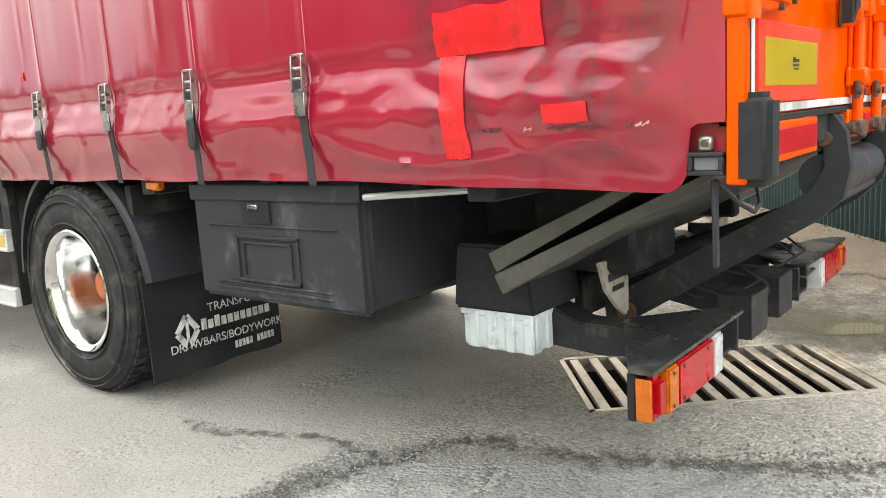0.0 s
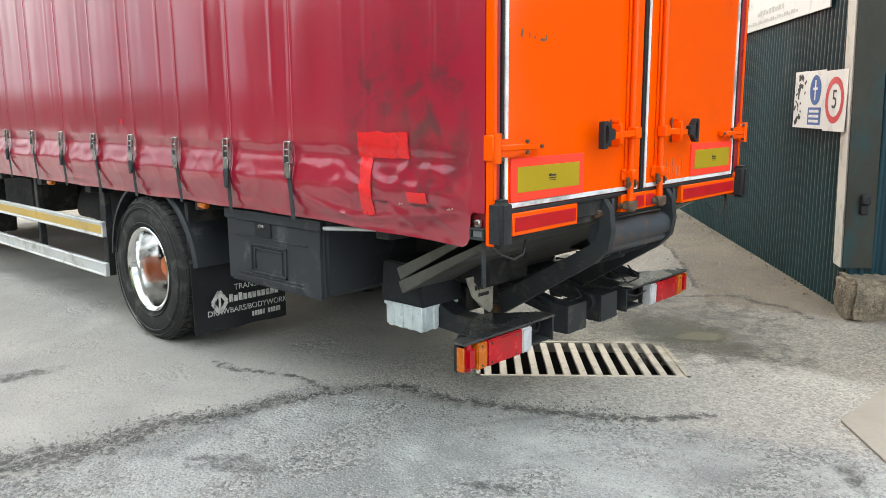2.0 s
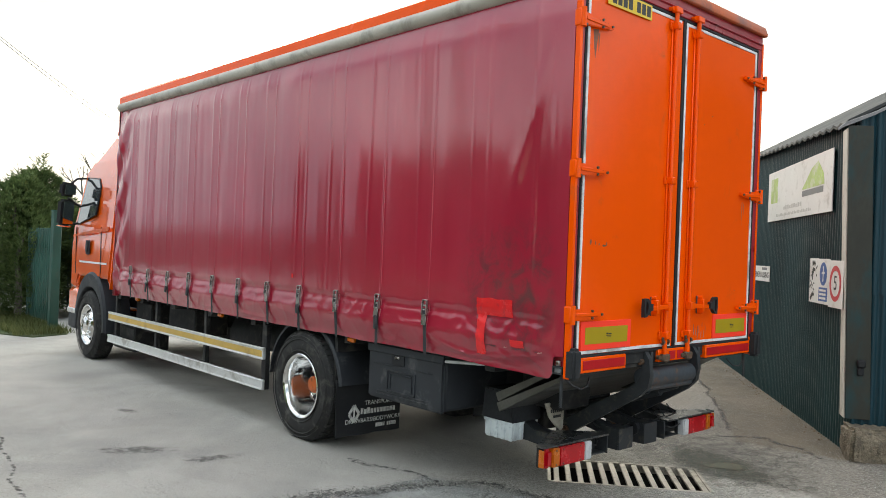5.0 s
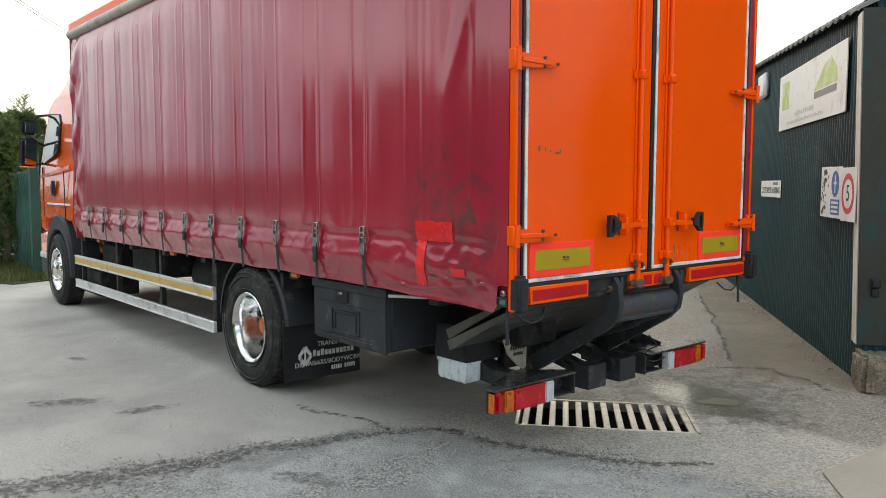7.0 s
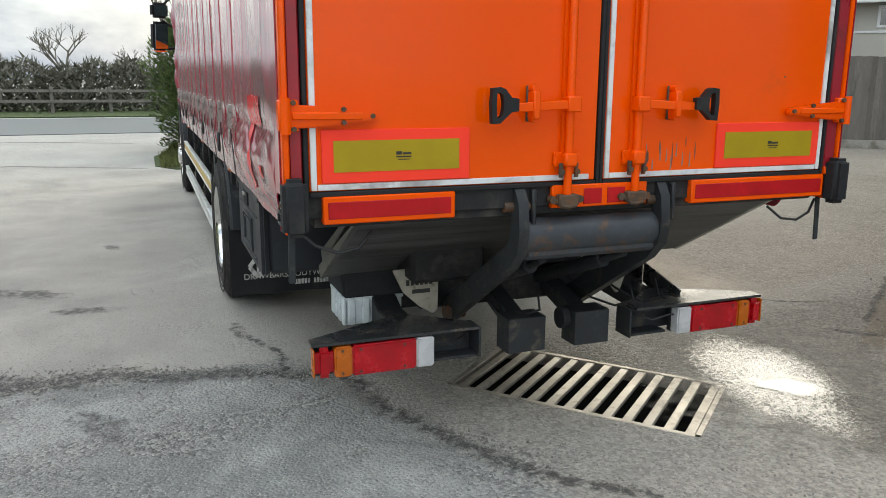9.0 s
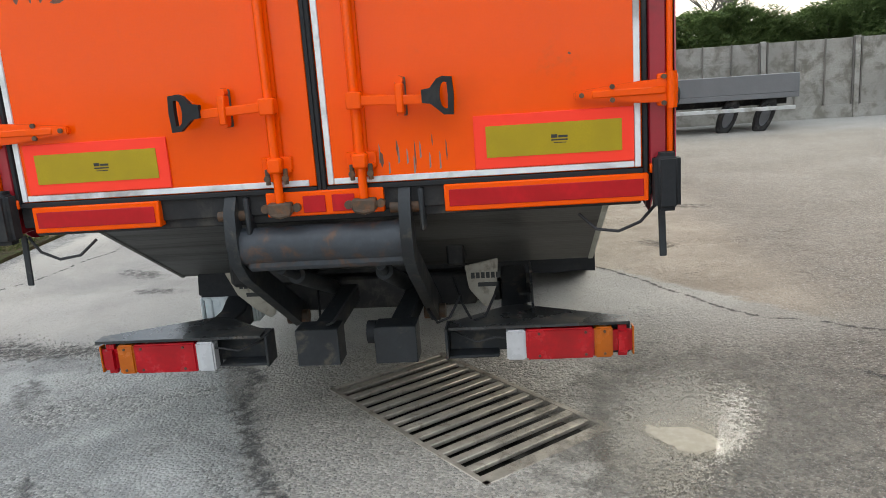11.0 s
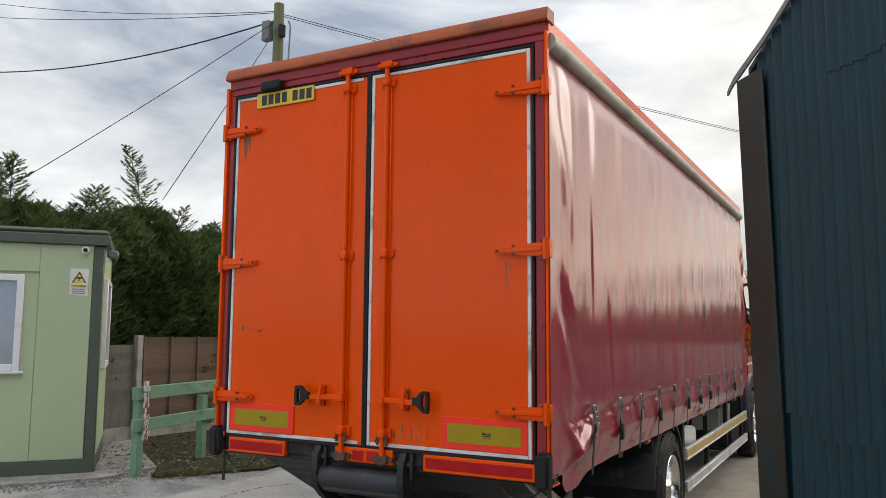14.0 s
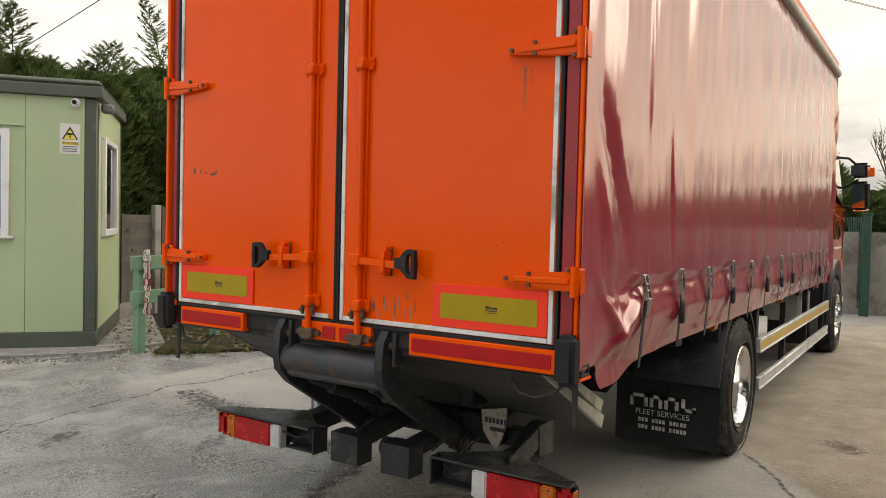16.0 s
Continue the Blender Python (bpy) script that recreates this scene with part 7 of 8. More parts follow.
def build_cabin():
    cab = thing("site_cabin", "sage green portable cabin with dark green trim", "cabin")
    mf = facing((CC.x, CC.y, 0), CU)          # front: x runs along the wall, z out of it
    fm = mf.copy()
    nf = (fm.to_3x3() @ Vector((0, 0, 1)))
    if nf.dot(-CV) < 0:
        fm = facing((CC.x, CC.y, 0), -CU)
    def F(bm, s0, s1, z0, z1, d0, d1, bevel=0.0):
        a, b = (s0, s1) if fm is mf or (fm.to_3x3() @ Vector((1, 0, 0))).dot(CU) > 0 else (-s1, -s0)
        return box(bm, a, b, z0, z1, d0, d1, bevel, fm)
    part("shell", F(bmesh.new(), 0.02, CLEN - 0.02, CB + 0.02, CT, -CDEP + 0.02, -0.02), CABIN_GREEN, cab)
    s = 0.13
    while s < CLEN - 0.3:
        e = min(s + (0.60 if s < 0.2 else 1.18), CLEN - 0.16)
        part("wall_panel", F(bmesh.new(), s + 0.002, e - 0.002, CB + 0.20, CT - 0.002, -0.018, 0.0, 0.002), CABIN_GREEN, cab)
        s = e
    part("corner_post", F(bmesh.new(), 0.0, 0.128, CB + 0.02, CT - 0.002, -0.16, 0.004, 0.01), CABIN_DARK, cab)
    part("corner_post", F(bmesh.new(), CLEN - 0.128, CLEN, CB + 0.02, CT - 0.002, -0.16, 0.004, 0.01), CABIN_DARK, cab)
    part("base_rail", F(bmesh.new(), -0.004, CLEN + 0.004, CB, CB + 0.195, -CDEP, 0.01, 0.008), CABIN_DARK, cab, "dark green base rail")
    rf = F(bmesh.new(), -0.06, CLEN + 0.06, CT, CT + 0.13, -CDEP - 0.05, 0.06, 0.01)
    F(rf, -0.04, CLEN + 0.04, CT + 0.13, CT + 0.20, -CDEP - 0.03, 0.04, 0.03)
    part("roof", rf, CABIN_DARK, cab, "flat dark green roof with fascia")
    # front window
    w = part("window_frame", F(F(F(F(bmesh.new(), 0.885, 0.965, 1.40, 2.58, -0.005, 0.035, 0.008), 2.02, 2.10, 1.40, 2.58, -0.005, 0.035, 0.008), 0.965, 2.02, 2.50, 2.58, -0.005, 0.034, 0.008), 0.965, 2.02, 1.40, 1.49, -0.005, 0.034, 0.008), UPVC, cab, "white plastic window frame")
    part("pane", F(bmesh.new(), 0.96, 2.025, 1.48, 2.51, -0.004, 0.006), GLASS_PAINTED_SKY, w, "window glass with the sky's pale reflection put into its colour")
    part("window_sill", F(bmesh.new(), 0.84, 2.14, 1.375, 1.402, 0.0, 0.06, 0.006), UPVC, w)
    part("drip_bar", F(bmesh.new(), 0.74, 2.16, 2.62, 2.635, 0.0, 0.03, 0.003), CABIN_GREEN, cab)
    # narrow end wall: post, window
    em = facing((CC.x, CC.y, 0), -CV)
    if (em.to_3x3() @ Vector((0, 0, 1))).dot(-CU) < 0:
        em = facing((CC.x, CC.y, 0), CV)
    sg = 1 if (em.to_3x3() @ Vector((1, 0, 0))).dot(CV) > 0 else -1
    def E(bm, s0, s1, z0, z1, d0, d1, bevel=0.0):
        a, b = sorted((sg * s0, sg * s1))
        return box(bm, a, b, z0, z1, d0, d1, bevel, em)
    part("end_panel", E(bmesh.new(), 0.13, CDEP - 0.13, CB + 0.20, CT - 0.002, -0.018, -0.002, 0.002), CABIN_GREEN, cab)
    part("corner_post", E(bmesh.new(), CDEP - 0.128, CDEP, CB + 0.02, CT - 0.002, -0.16, 0.002, 0.01), CABIN_DARK, cab)
    w = part("window_frame", E(E(E(E(bmesh.new(), 0.40, 0.47, 1.40, 2.58, -0.005, 0.05, 0.008), 1.52, 1.59, 1.40, 2.58, -0.005, 0.05, 0.008), 0.47, 1.52, 2.51, 2.58, -0.005, 0.05, 0.008), 0.47, 1.52, 1.40, 1.48, -0.005, 0.05, 0.008), UPVC, cab, "white plastic window frame")
    part("pane", E(bmesh.new(), 0.465, 1.525, 1.47, 2.52, -0.004, 0.01), GLASS_DARK, w)
    # floodlight under the eave of the end wall, and camera on the front
    bm = E(bmesh.new(), 0.12, 0.26, CT - 0.14, CT - 0.04, 0.02, 0.16, 0.02)
    part("floodlight", bm, PIPE_GREY, cab, "small floodlight under the eave")
    bm = bmesh.new()
    a, b = fm @ Vector((0.22 if (fm.to_3x3() @ Vector((1, 0, 0))).dot(CU) > 0 else -0.22, 2.91, 0.0)), fm @ Vector((0.22 if (fm.to_3x3() @ Vector((1, 0, 0))).dot(CU) > 0 else -0.22, 2.90, 0.13))
    cyl(bm, a, a.lerp(b, 0.25), 0.05, seg=16)
    cyl(bm, a.lerp(b, 0.2), b, 0.032, seg=16)
    c = part("security_camera", bm, UPVC, cab, "white bullet security camera")
    part("lens", cyl(bmesh.new(), b, b + (b - a) * 0.05, 0.026, seg=16), RUBBER, c)
    return fm, F


CFM, CF = build_cabin()
warn = thing("warning_sign", "white and yellow camera warning sign on the cabin", "sign")
part("panel", CF(bmesh.new(), 0.175, 0.385, 2.335, 2.675, 0.001, 0.005), SIGN_WHITE, warn)
right = 1 if (CFM.to_3x3() @ Vector((1, 0, 0))).dot(CU) > 0 else -1
wm = CFM @ Matrix.Translation((right * 0.28, 2.515, 0.0055))
tri = [(-0.085, -0.02), (0.085, -0.02), (0.0, 0.125)]
bm = bmesh.new()
bm.faces.new([bm.verts.new(wm @ Vector((x, y, 0))) for x, y in tri])
part("triangle_border", bm, INK_BLACK, warn)
bm = bmesh.new()
bm.faces.new([bm.verts.new(wm @ Vector((x * 0.78, 0.008 + (y - 0.02) * 0.78 + 0.006, 0.001))) for x, y in tri])
part("triangle", bm, SIGN_YELLOW, warn)
part("symbol", plaque(plaque(bmesh.new(), wm, -0.03, 0.03, 0.03, 0.052, 0.0012, 0.002), wm, -0.006, 0.006, 0.0, 0.03, 0.0012, 0.002), INK_BLACK, warn)
part("yellow_band", plaque(bmesh.new(), wm, -0.085, 0.085, -0.082, -0.042, 0.0, 0.001), SIGN_YELLOW, warn)
words("sign_text", "WARNING", 0.036, INK_BLACK, wm @ Matrix.Translation((0, -0.062, 0.002)), warn, depth=0.0005)
bm = bmesh.new()
for z in (-0.10, -0.125, -0.15):
    plaque(bm, wm, -0.075, 0.075, z - 0.005, z + 0.005, 0.0012, 0.002)
part("text_bars", bm, PIPE_GREY, warn, "unreadable small print lines")

# ---- verge in front of the cabin ----
flat_sheet("gravel_strip", [(-2.20, -5.22), (-1.15, -5.92), (2.85, -9.3), (2.5, -9.8), (-2.4, -5.7), (-4.4, -7.8), (-4.7, -7.1), (-3.05, -5.25)], GRAVEL, "pale gravel strip along the cabin", "gravel", lift=0.03, thick=0.05)
flat_sheet("verge", [(-2.55, -4.80), (-3.12, -4.5), (-3.9, -4.2), (-6.0, -4.35), (-9.0, -4.7), (-10.0, -7.6), (-4.6, -7.6), (-3.0, -5.2)], MOSS, "bare verge with leaf litter and moss", "verge", lift=0.035, thick=0.06)

rng = random.Random(31)
bm = bmesh.new()
for _ in range(1600):
    x, y = rng.uniform(-6.5, -2.4), rng.uniform(-7.4, -4.3)
    z = level(x, y) + 0.04
    d = Vector((rng.uniform(-1, 1), rng.uniform(-1, 1), rng.uniform(-0.2, 0.5))).normalized() * rng.uniform(0.015, 0.05)
    w = d.cross(Vector((rng.uniform(-0.3, 0.3), rng.uniform(-0.3, 0.3), 1))) * 0.45
    c = Vector((x, y, z))
    bm.faces.new([bm.verts.new(q) for q in (c - d, c + w, c + d, c - w)])
tagged(part("leaf_litter", bm, LITTER, smooth=0), "brown fallen leaves on the verge", "leaves", kind="stuff")
scatter_stones("gravel_stones", "loose pale gravel beside the cabin", [(3.0, -9.2, 0.2), (-0.5, -6.25, 0.13), (-2.0, -5.1, 0.12), (-2.9, -5.6, 0.3), (-4.2, -7.1, 0.25)], 2200, 0.022, 13, STONES)

# timber rail
rail = thing("timber_rail", "green painted timber rail on square posts", "railing")
RD = Vector((-1.0, -0.18, 0)).normalized()
RP = Vector((-2.54, -5.06, 0))
rm = facing((RP.x, RP.y, 0), RD)
for s in (0.0, 1.30, 2.6, 3.9, 5.2):
    part("post", box(bmesh.new(), s - 0.055, s + 0.055, 0.05, 1.02 if s else 1.20, -0.05, 0.05, 0.008, rm), RAIL_GREEN, rail)
sgn = 1 if (rm.to_3x3() @ Vector((0, 0, 1))).y > 0 else -1
for z0, z1 in ((1.06, 1.22), (0.68, 0.83)):
    part("rail", box(bmesh.new(), -0.20, 5.5, z0, z1, *sorted((sgn * 0.052, sgn * 0.10)), 0.008, rm), RAIL_GREEN, rail)
# plastic chain draped over the rail end
chain = thing("plastic_chain", "red and white plastic chain hanging over the rail", "chain")
rng = random.Random(8)
for k in range(44):
    col = k % 3
    z = 1.26 - (k // 4) * 0.065 - rng.uniform(0, 0.02)
    s = -0.02 + ((k % 4) - 1.5) * 0.022 + rng.uniform(-0.01, 0.01)
    c = rm @ Vector((s, z, sgn * (0.115 + rng.uniform(0, 0.03))))
    bm = bmesh.new()
    pts = []
    ax = Matrix.Rotation(rng.uniform(0, 3.1), 3, "Z") @ Vector((1, 0, 0))
    for i in range(9):
        t = 2 * math.pi * i / 8
        pts.append(c + ax * (0.013 * math.cos(t)) + Vector((0, 0, 0.028 * math.sin(t))))
    tube(bm, pts, 0.0055, 6)
    part("link", bm, CHAIN_RED if col == 2 and k > 8 else CHAIN_WHITE, chain)


# ---- fences ----
def lap_panel(parent, origin, along, out, length, z0, z1, material, batten=True, n=11):
    """One overlapping-board panel: each board its own part."""
    h = (z1 - z0) / n
    o = Vector(origin)
    for i in range(n):
        bm = bmesh.new()
        a = o + Vector(along) * (length / 2) + Vector(out) * (0.012 + 0.006 * (i % 2))
        mm = facing((a.x, a.y, z0 + h * (i + 0.5)), along)
        box(bm, -length / 2, length / 2, -h * 0.56, h * 0.56, -0.004, 0.006, 0, mm @ Matrix.Rotation(0.10 + random.uniform(-0.02, 0.02), 4, "X") @ Matrix.Rotation(random.uniform(-0.003, 0.003), 4, "Z"))
        part("board", bm, material, parent, smooth=0)
    if batten:
        for s in (0.03, length / 3, length * 2 / 3, length - 0.03):
            a = o + Vector(along) * s + Vector(out) * 0.04
            part("batten", beam(bmesh.new(), (a.x, a.y, z0), (a.x, a.y, z1 + 0.02), 0.035, 0.03, up=along, bevel=0.003), FENCE_GREY if material is FENCE_CONC else material, parent)


def lap_fence(name, label, start, along, panels, z0, z1, material, out, board_z=0.28, post_mat=None, group=""):
    fence = thing(name, label, "fence", group)
    a, o = Vector((*along, 0)).normalized(), Vector((*out, 0)).normalized()
    for i in range(panels + 1):
        p = Vector((*start, 0)) + a * (1.92 * i)
        part("post", beam(bmesh.new(), (p.x, p.y, z0 - 0.1), (p.x, p.y, z1 + 0.04), 0.11, 0.11, up=a, bevel=0.01), post_mat or FENCE_CONC, fence, "weathered concrete post")
        if i < panels:
            q = p + a * 0.055
            g = q + a * 0.905
            part("gravel_board", beam(bmesh.new(), (q.x, q.y, z0 + board_z / 2), (q.x + a.x * 1.81, q.y + a.y * 1.81, z0 + board_z / 2), 0.05, board_z, bevel=0.005), FENCE_CONC, fence, "concrete gravel board")
            lap_panel(fence, q, a, o, 1.81, z0 + board_z, z1, material)
    return fence


lap_fence("panel_fence", "brown overlapping-board fence panels between concrete posts", (-4.69, -7.65), (-1, 0.0), 3, 0.10, 1.78, FENCE_BROWN, (0, 1))
lap_fence("panel_fence", "weathered grey fence panels behind the cabin", (-2.85, -7.70), (-1, 0.0), 1, 0.08, 1.66, FENCE_GREY, (0, 1))
lap_fence("panel_fence", "weathered grey fence panels with concrete posts", (-15.0, 0.35), (0.02, 1), 6, 0.0, 1.66, FENCE_CONC, (1, 0))


def build_board_fence():
    f = thing("board_fence", "tall weathered grey close-board timber fence", "fence")
    a, b = Vector((-15.4, 10.2, 0)), Vector((-8.4, 19.2, 0))
    d = (b - a).normalized()
    n = int((b - a).length / 0.125)
    for i in range(n):
        p = a + d * (0.125 * i)
        h = 2.22 + random.uniform(-0.02, 0.02)
        part("board", beam(bmesh.new(), (p.x, p.y, 0.05), (p.x, p.y, h), 0.13, 0.018, up=Vector((d.y, -d.x, 0))), FENCE_GREY, f, smooth=0)
    part("gravel_board", beam(bmesh.new(), (a.x + 0.03, a.y, 0.1), (b.x + 0.03, b.y, 0.1), 0.06, 0.2), FENCE_CONC, f)
    return f


build_board_fence()


def build_gate(x0, y0, n, label, slant=0.0):
    g = thing("palisade_gate", label, "gate")
    for i in range(n):
        x, y = x0 - 0.13 * i, y0 - 0.13 * i * slant
        bm = bmesh.new()
        prism(bm, [(x - 0.03, 0.12), (x + 0.03, 0.12), (x + 0.03, 1.90), (x, 1.98), (x - 0.03, 1.90)], "y", y - 0.012, y + 0.012, 0.003)
        part("pale", bm, POST_GREEN, g)
    for z in (0.35, 1.65):
        part("rail", beam(bmesh.new(), (x0 + 0.05, y0 + 0.04, z), (x0 - 0.13 * n, y0 + 0.04 - 0.13 * n * slant, z), 0.045, 0.06, bevel=0.004), POST_GREEN, g)
    return g


build_gate(-13.2, -0.55, 16, "dark green palisade gate leaf standing open")
build_gate(-14.75, 1.08, 16, "dark green palisade gate leaf standing open by the fence", 0.42)
for x, y, h in ((-13.05, -0.62, 2.30), (-14.6, 1.16, 2.02)):
    p = thing("gate_post", "dark green square steel gate post", "gate post", "gate posts")
    part("post", boxes((x - 0.075, x + 0.075, y - 0.08, y + 0.08, -0.05, h), bevel=0.01), POST_GREEN, p)
    part("cap", boxes((x - 0.085, x + 0.085, y - 0.09, y + 0.09, h, h + 0.02), bevel=0.005), POST_GREEN, p)

# ---- parked trailer in the far corner ----
tr = thing("trailer", "small grey flatbed trailer with a spare wheel", "trailer")
part("bed", boxes((-14.3, -12.9, 2.75, 6.2, 0.62, 0.72), bevel=0.01), PIPE_GREY, tr)
part("headboard", boxes((-12.96, -12.90, 2.75, 6.2, 0.72, 1.08), bevel=0.01), PIPE_GREY, tr, "grey drop side")
part("chassis_frame", boxes((-13.9, -13.3, 2.9, 6.1, 0.48, 0.61), bevel=0.01), CHASSIS, tr)
for y, z, r, nm in ((3.75, 0.66, 0.26, "spare_wheel"), (4.9, 0.30, 0.30, "wheel"), (5.6, 0.30, 0.30, "wheel")):
    bm = bmesh.new()
    lathe(bm, [(-0.07, r * 0.55), (-0.09, r * 0.8), (-0.06, r), (0.06, r), (0.09, r * 0.8), (0.07, r * 0.55)], (-12.78 if nm == "spare_wheel" else -13.05, y, z), (1, 0, 0), 28)
    w = part(nm, bm, TYRE, tr)
    bm = bmesh.new()
    lathe(bm, [(0.05, r * 0.56), (0.02, r * 0.5), (0.03, 0.0)], (-12.78 if nm == "spare_wheel" else -13.05, y, z), (1, 0, 0), 24)
    part("rim", bm, PIPE_GREY, w)
part("lamp_box", boxes((-12.88, -12.76, 3.10, 3.28, 0.44, 0.60), bevel=0.02), YELLOW_PAINT, tr, "yellow lamp box")
part("lamp_bar", boxes((-12.86, -12.80, 2.9, 6.1, 0.40, 0.47), bevel=0.005), ALLOY, tr)


# ---- planting ----
def spray(bm, p, d, size, rng):
    """A flat, drooping spray of scale leaves: a few narrow blades from one point."""
    side = d.cross(Vector((0, 0, 1)))
    side = side.normalized() if side.length > 0.05 else Vector((1, 0, 0))
    for k in range(5):
        a = (k - 2) * 0.42 + rng.uniform(-0.15, 0.15)
        t = (d * math.cos(a) + side * math.sin(a) + Vector((0, 0, rng.uniform(-0.25, 0.2)))).normalized()
        w = t.cross(Vector((rng.uniform(-1, 1), rng.uniform(-1, 1), 1.2))).normalized() * size * 0.085
        ln = size * (1.0 - 0.13 * abs(k - 2)) * rng.uniform(0.75, 1.15)
        v = [bm.verts.new(q) for q in (p, p + t * ln * 0.5 - w, p + t * ln, p + t * ln * 0.5 + w)]
        bm.faces.new(v)


def conifer_meshes(seed, height=4.4, radius=1.15, count=7000, leaders=5, reach_up=(0.9, 1.9), foot=(0.66, 0.84)):
    rng = random.Random(seed)
    tb = bmesh.new()
    pts = [(rng.uniform(-0.04, 0.04) * i, rng.uniform(-0.04, 0.04) * i, height * 0.96 * i / 7) for i in range(8)]
    for i in range(7):
        cyl(tb, pts[i], pts[i + 1], 0.11 * (1 - i / 7.5), 0.11 * (1 - (i + 1) / 7.5), 9, False)
    cb = bmesh.new()
    for _ in range(count):
        h = rng.random() ** 0.85
        a = rng.uniform(0, 2 * math.pi)
        lump = 1 + 0.6 * noise.noise((math.cos(a) * 1.6, math.sin(a) * 1.6, h * 4 + seed))
        prof = max(0.0, 1 - ((h - 0.35) / 0.66) ** 2) ** 0.45 if h > 0.35 else 0.88 + 0.34 * h
        r = radius * prof * lump * rng.uniform(0.72, 1.06)
        z = 0.15 + h * (height - 0.35)
        d = Vector((math.cos(a), math.sin(a), rng.uniform(0.1, 0.95) + h * 0.9)).normalized()
        p = Vector((math.cos(a) * r, math.sin(a) * r, z))
        spray(cb, p, d, rng.uniform(0.10, 0.21), rng)
    # upright leaders, bent at the tip, with side branchlets that sweep up
    for _ in range(leaders):
        a, r0 = rng.uniform(0, 2 * math.pi), rng.uniform(0, 0.75) * (leaders > 1)
        q = Vector((math.cos(a) * r0, math.sin(a) * r0, height * rng.uniform(*foot)))
        lean = Vector((rng.uniform(-0.12, 0.12), rng.uniform(-0.12, 0.12), 1))
        tall = rng.uniform(*reach_up)
        n = int(tall * 46)
        for i in range(n):
            u = i / n
            nxt = q + (lean + Vector((0.5 * u * u, -0.35 * u * u, 0))).normalized() * tall / n
            for sx, sy in ((1, 0), (0, 1)):
                st_w = Vector((sx, sy, 0)) * (0.013 * (1 - u) + 0.003)
                cb.faces.new([cb.verts.new(v) for v in (q - st_w, q + st_w, nxt + st_w, nxt - st_w)])
            q = nxt
            b = i * 2.4 + rng.uniform(-0.5, 0.5)
            reach = (0.62 * (1 - u) ** 0.9 + 0.06) * rng.uniform(0.5, 1.1)
            d = Vector((math.cos(b), math.sin(b), rng.uniform(0.15, 0.5)))
            w = q.copy()
            for st in range(4):
                e = w + (d + Vector((0, 0, 0.22 * st))).normalized() * reach / 4
                twig = (e - w).cross(Vector((0.3, 0.2, 1))).normalized() * 0.006
                cb.faces.new([cb.verts.new(v) for v in (w - twig, e - twig * 0.6, e + twig * 0.6, w + twig)])
                w = e
                spray(cb, w, (d + Vector((rng.uniform(-0.3, 0.3), rng.uniform(-0.3, 0.3), 0.35))).normalized(), 0.075 + 0.20 * reach, rng)
    return finish("trunk", tb, BARK), finish("crown", cb, CONIFER, 0)


CONIFERS = [conifer_meshes(s, reach_up=(0.7, 1.25)) for s in (3, 11, 29)] + [conifer_meshes(41, leaders=1, reach_up=(2.0, 2.1), foot=(0.80, 0.81)), conifer_meshes(47, leaders=2, reach_up=(1.35, 1.6), foot=(0.78, 0.86))]


def plant(x, y, k, scale=1.0, squat=1.0, turn=0.0, group="conifer hedge"):
    t = thing("conifer_tree", "dense dark green conifer with wispy upright tips", "tree", group)
    for nm, me in zip(("trunk", "crown"), CONIFERS[k]):
        o = new(nm, me)
        o.parent = t
    t.matrix_basis = Matrix.Translation((x, y, level(x, y) if abs(x) < 12 else 0)) @ Matrix.Rotation(turn, 4, "Z") @ Matrix.Diagonal((scale, scale, scale * squat, 1))
    return t


rng = random.Random(21)
for i in range(11):
    plant(-1.2 - i * 1.05, -9.3 + rng.uniform(-0.25, 0.25) + 0.05 * i, i % 3, rng.uniform(0.92, 1.10), rng.uniform(0.84, 0.97), rng.uniform(0, 6))
for i in range(12):
    plant(-16.7 + rng.uniform(-0.3, 0.3), 0.4 + i * 0.95, (i + 1) % 3, rng.uniform(0.9, 1.05), rng.uniform(0.54, 0.64), rng.uniform(0, 6), "conifer hedge behind the grey fence")
for i, (x, y) in enumerate(((-17.4, 12.6), (-16.2, 13.7), (-15.5, 14.6), (-15.1, 14.9))):
    plant(x, y, (i + 2) % 3, rng.uniform(1.1, 1.35), 1.0, rng.uniform(0, 6), "conifers behind the board fence")
plant(-15.6, -0.62, 1, 0.72, 0.98, 1.0, "conifers by the gate")
plant(-16.6, -0.05, 2, 0.74, 1.05, 2.0, "conifers by the gate")
plant(-6.05, -9.35, 3, 1.0, 0.97, 0.4)
plant(-3.65, -9.3, 4, 0.98, 0.92, 2.2)
plant(-4.45, -9.4, 4, 0.95, 0.90, 4.0)
flat_sheet("grass_verge", [(-11.95, -1.25), (-12.2, -0.6), (-15.2, -0.35), (-17.5, -0.3), (-17.5, -0.9), (-14.5, -1.6), (-12.6, -1.6)], GRASS, "patch of rough grass by the gate post", "grass", lift=0.015, thick=0.03)


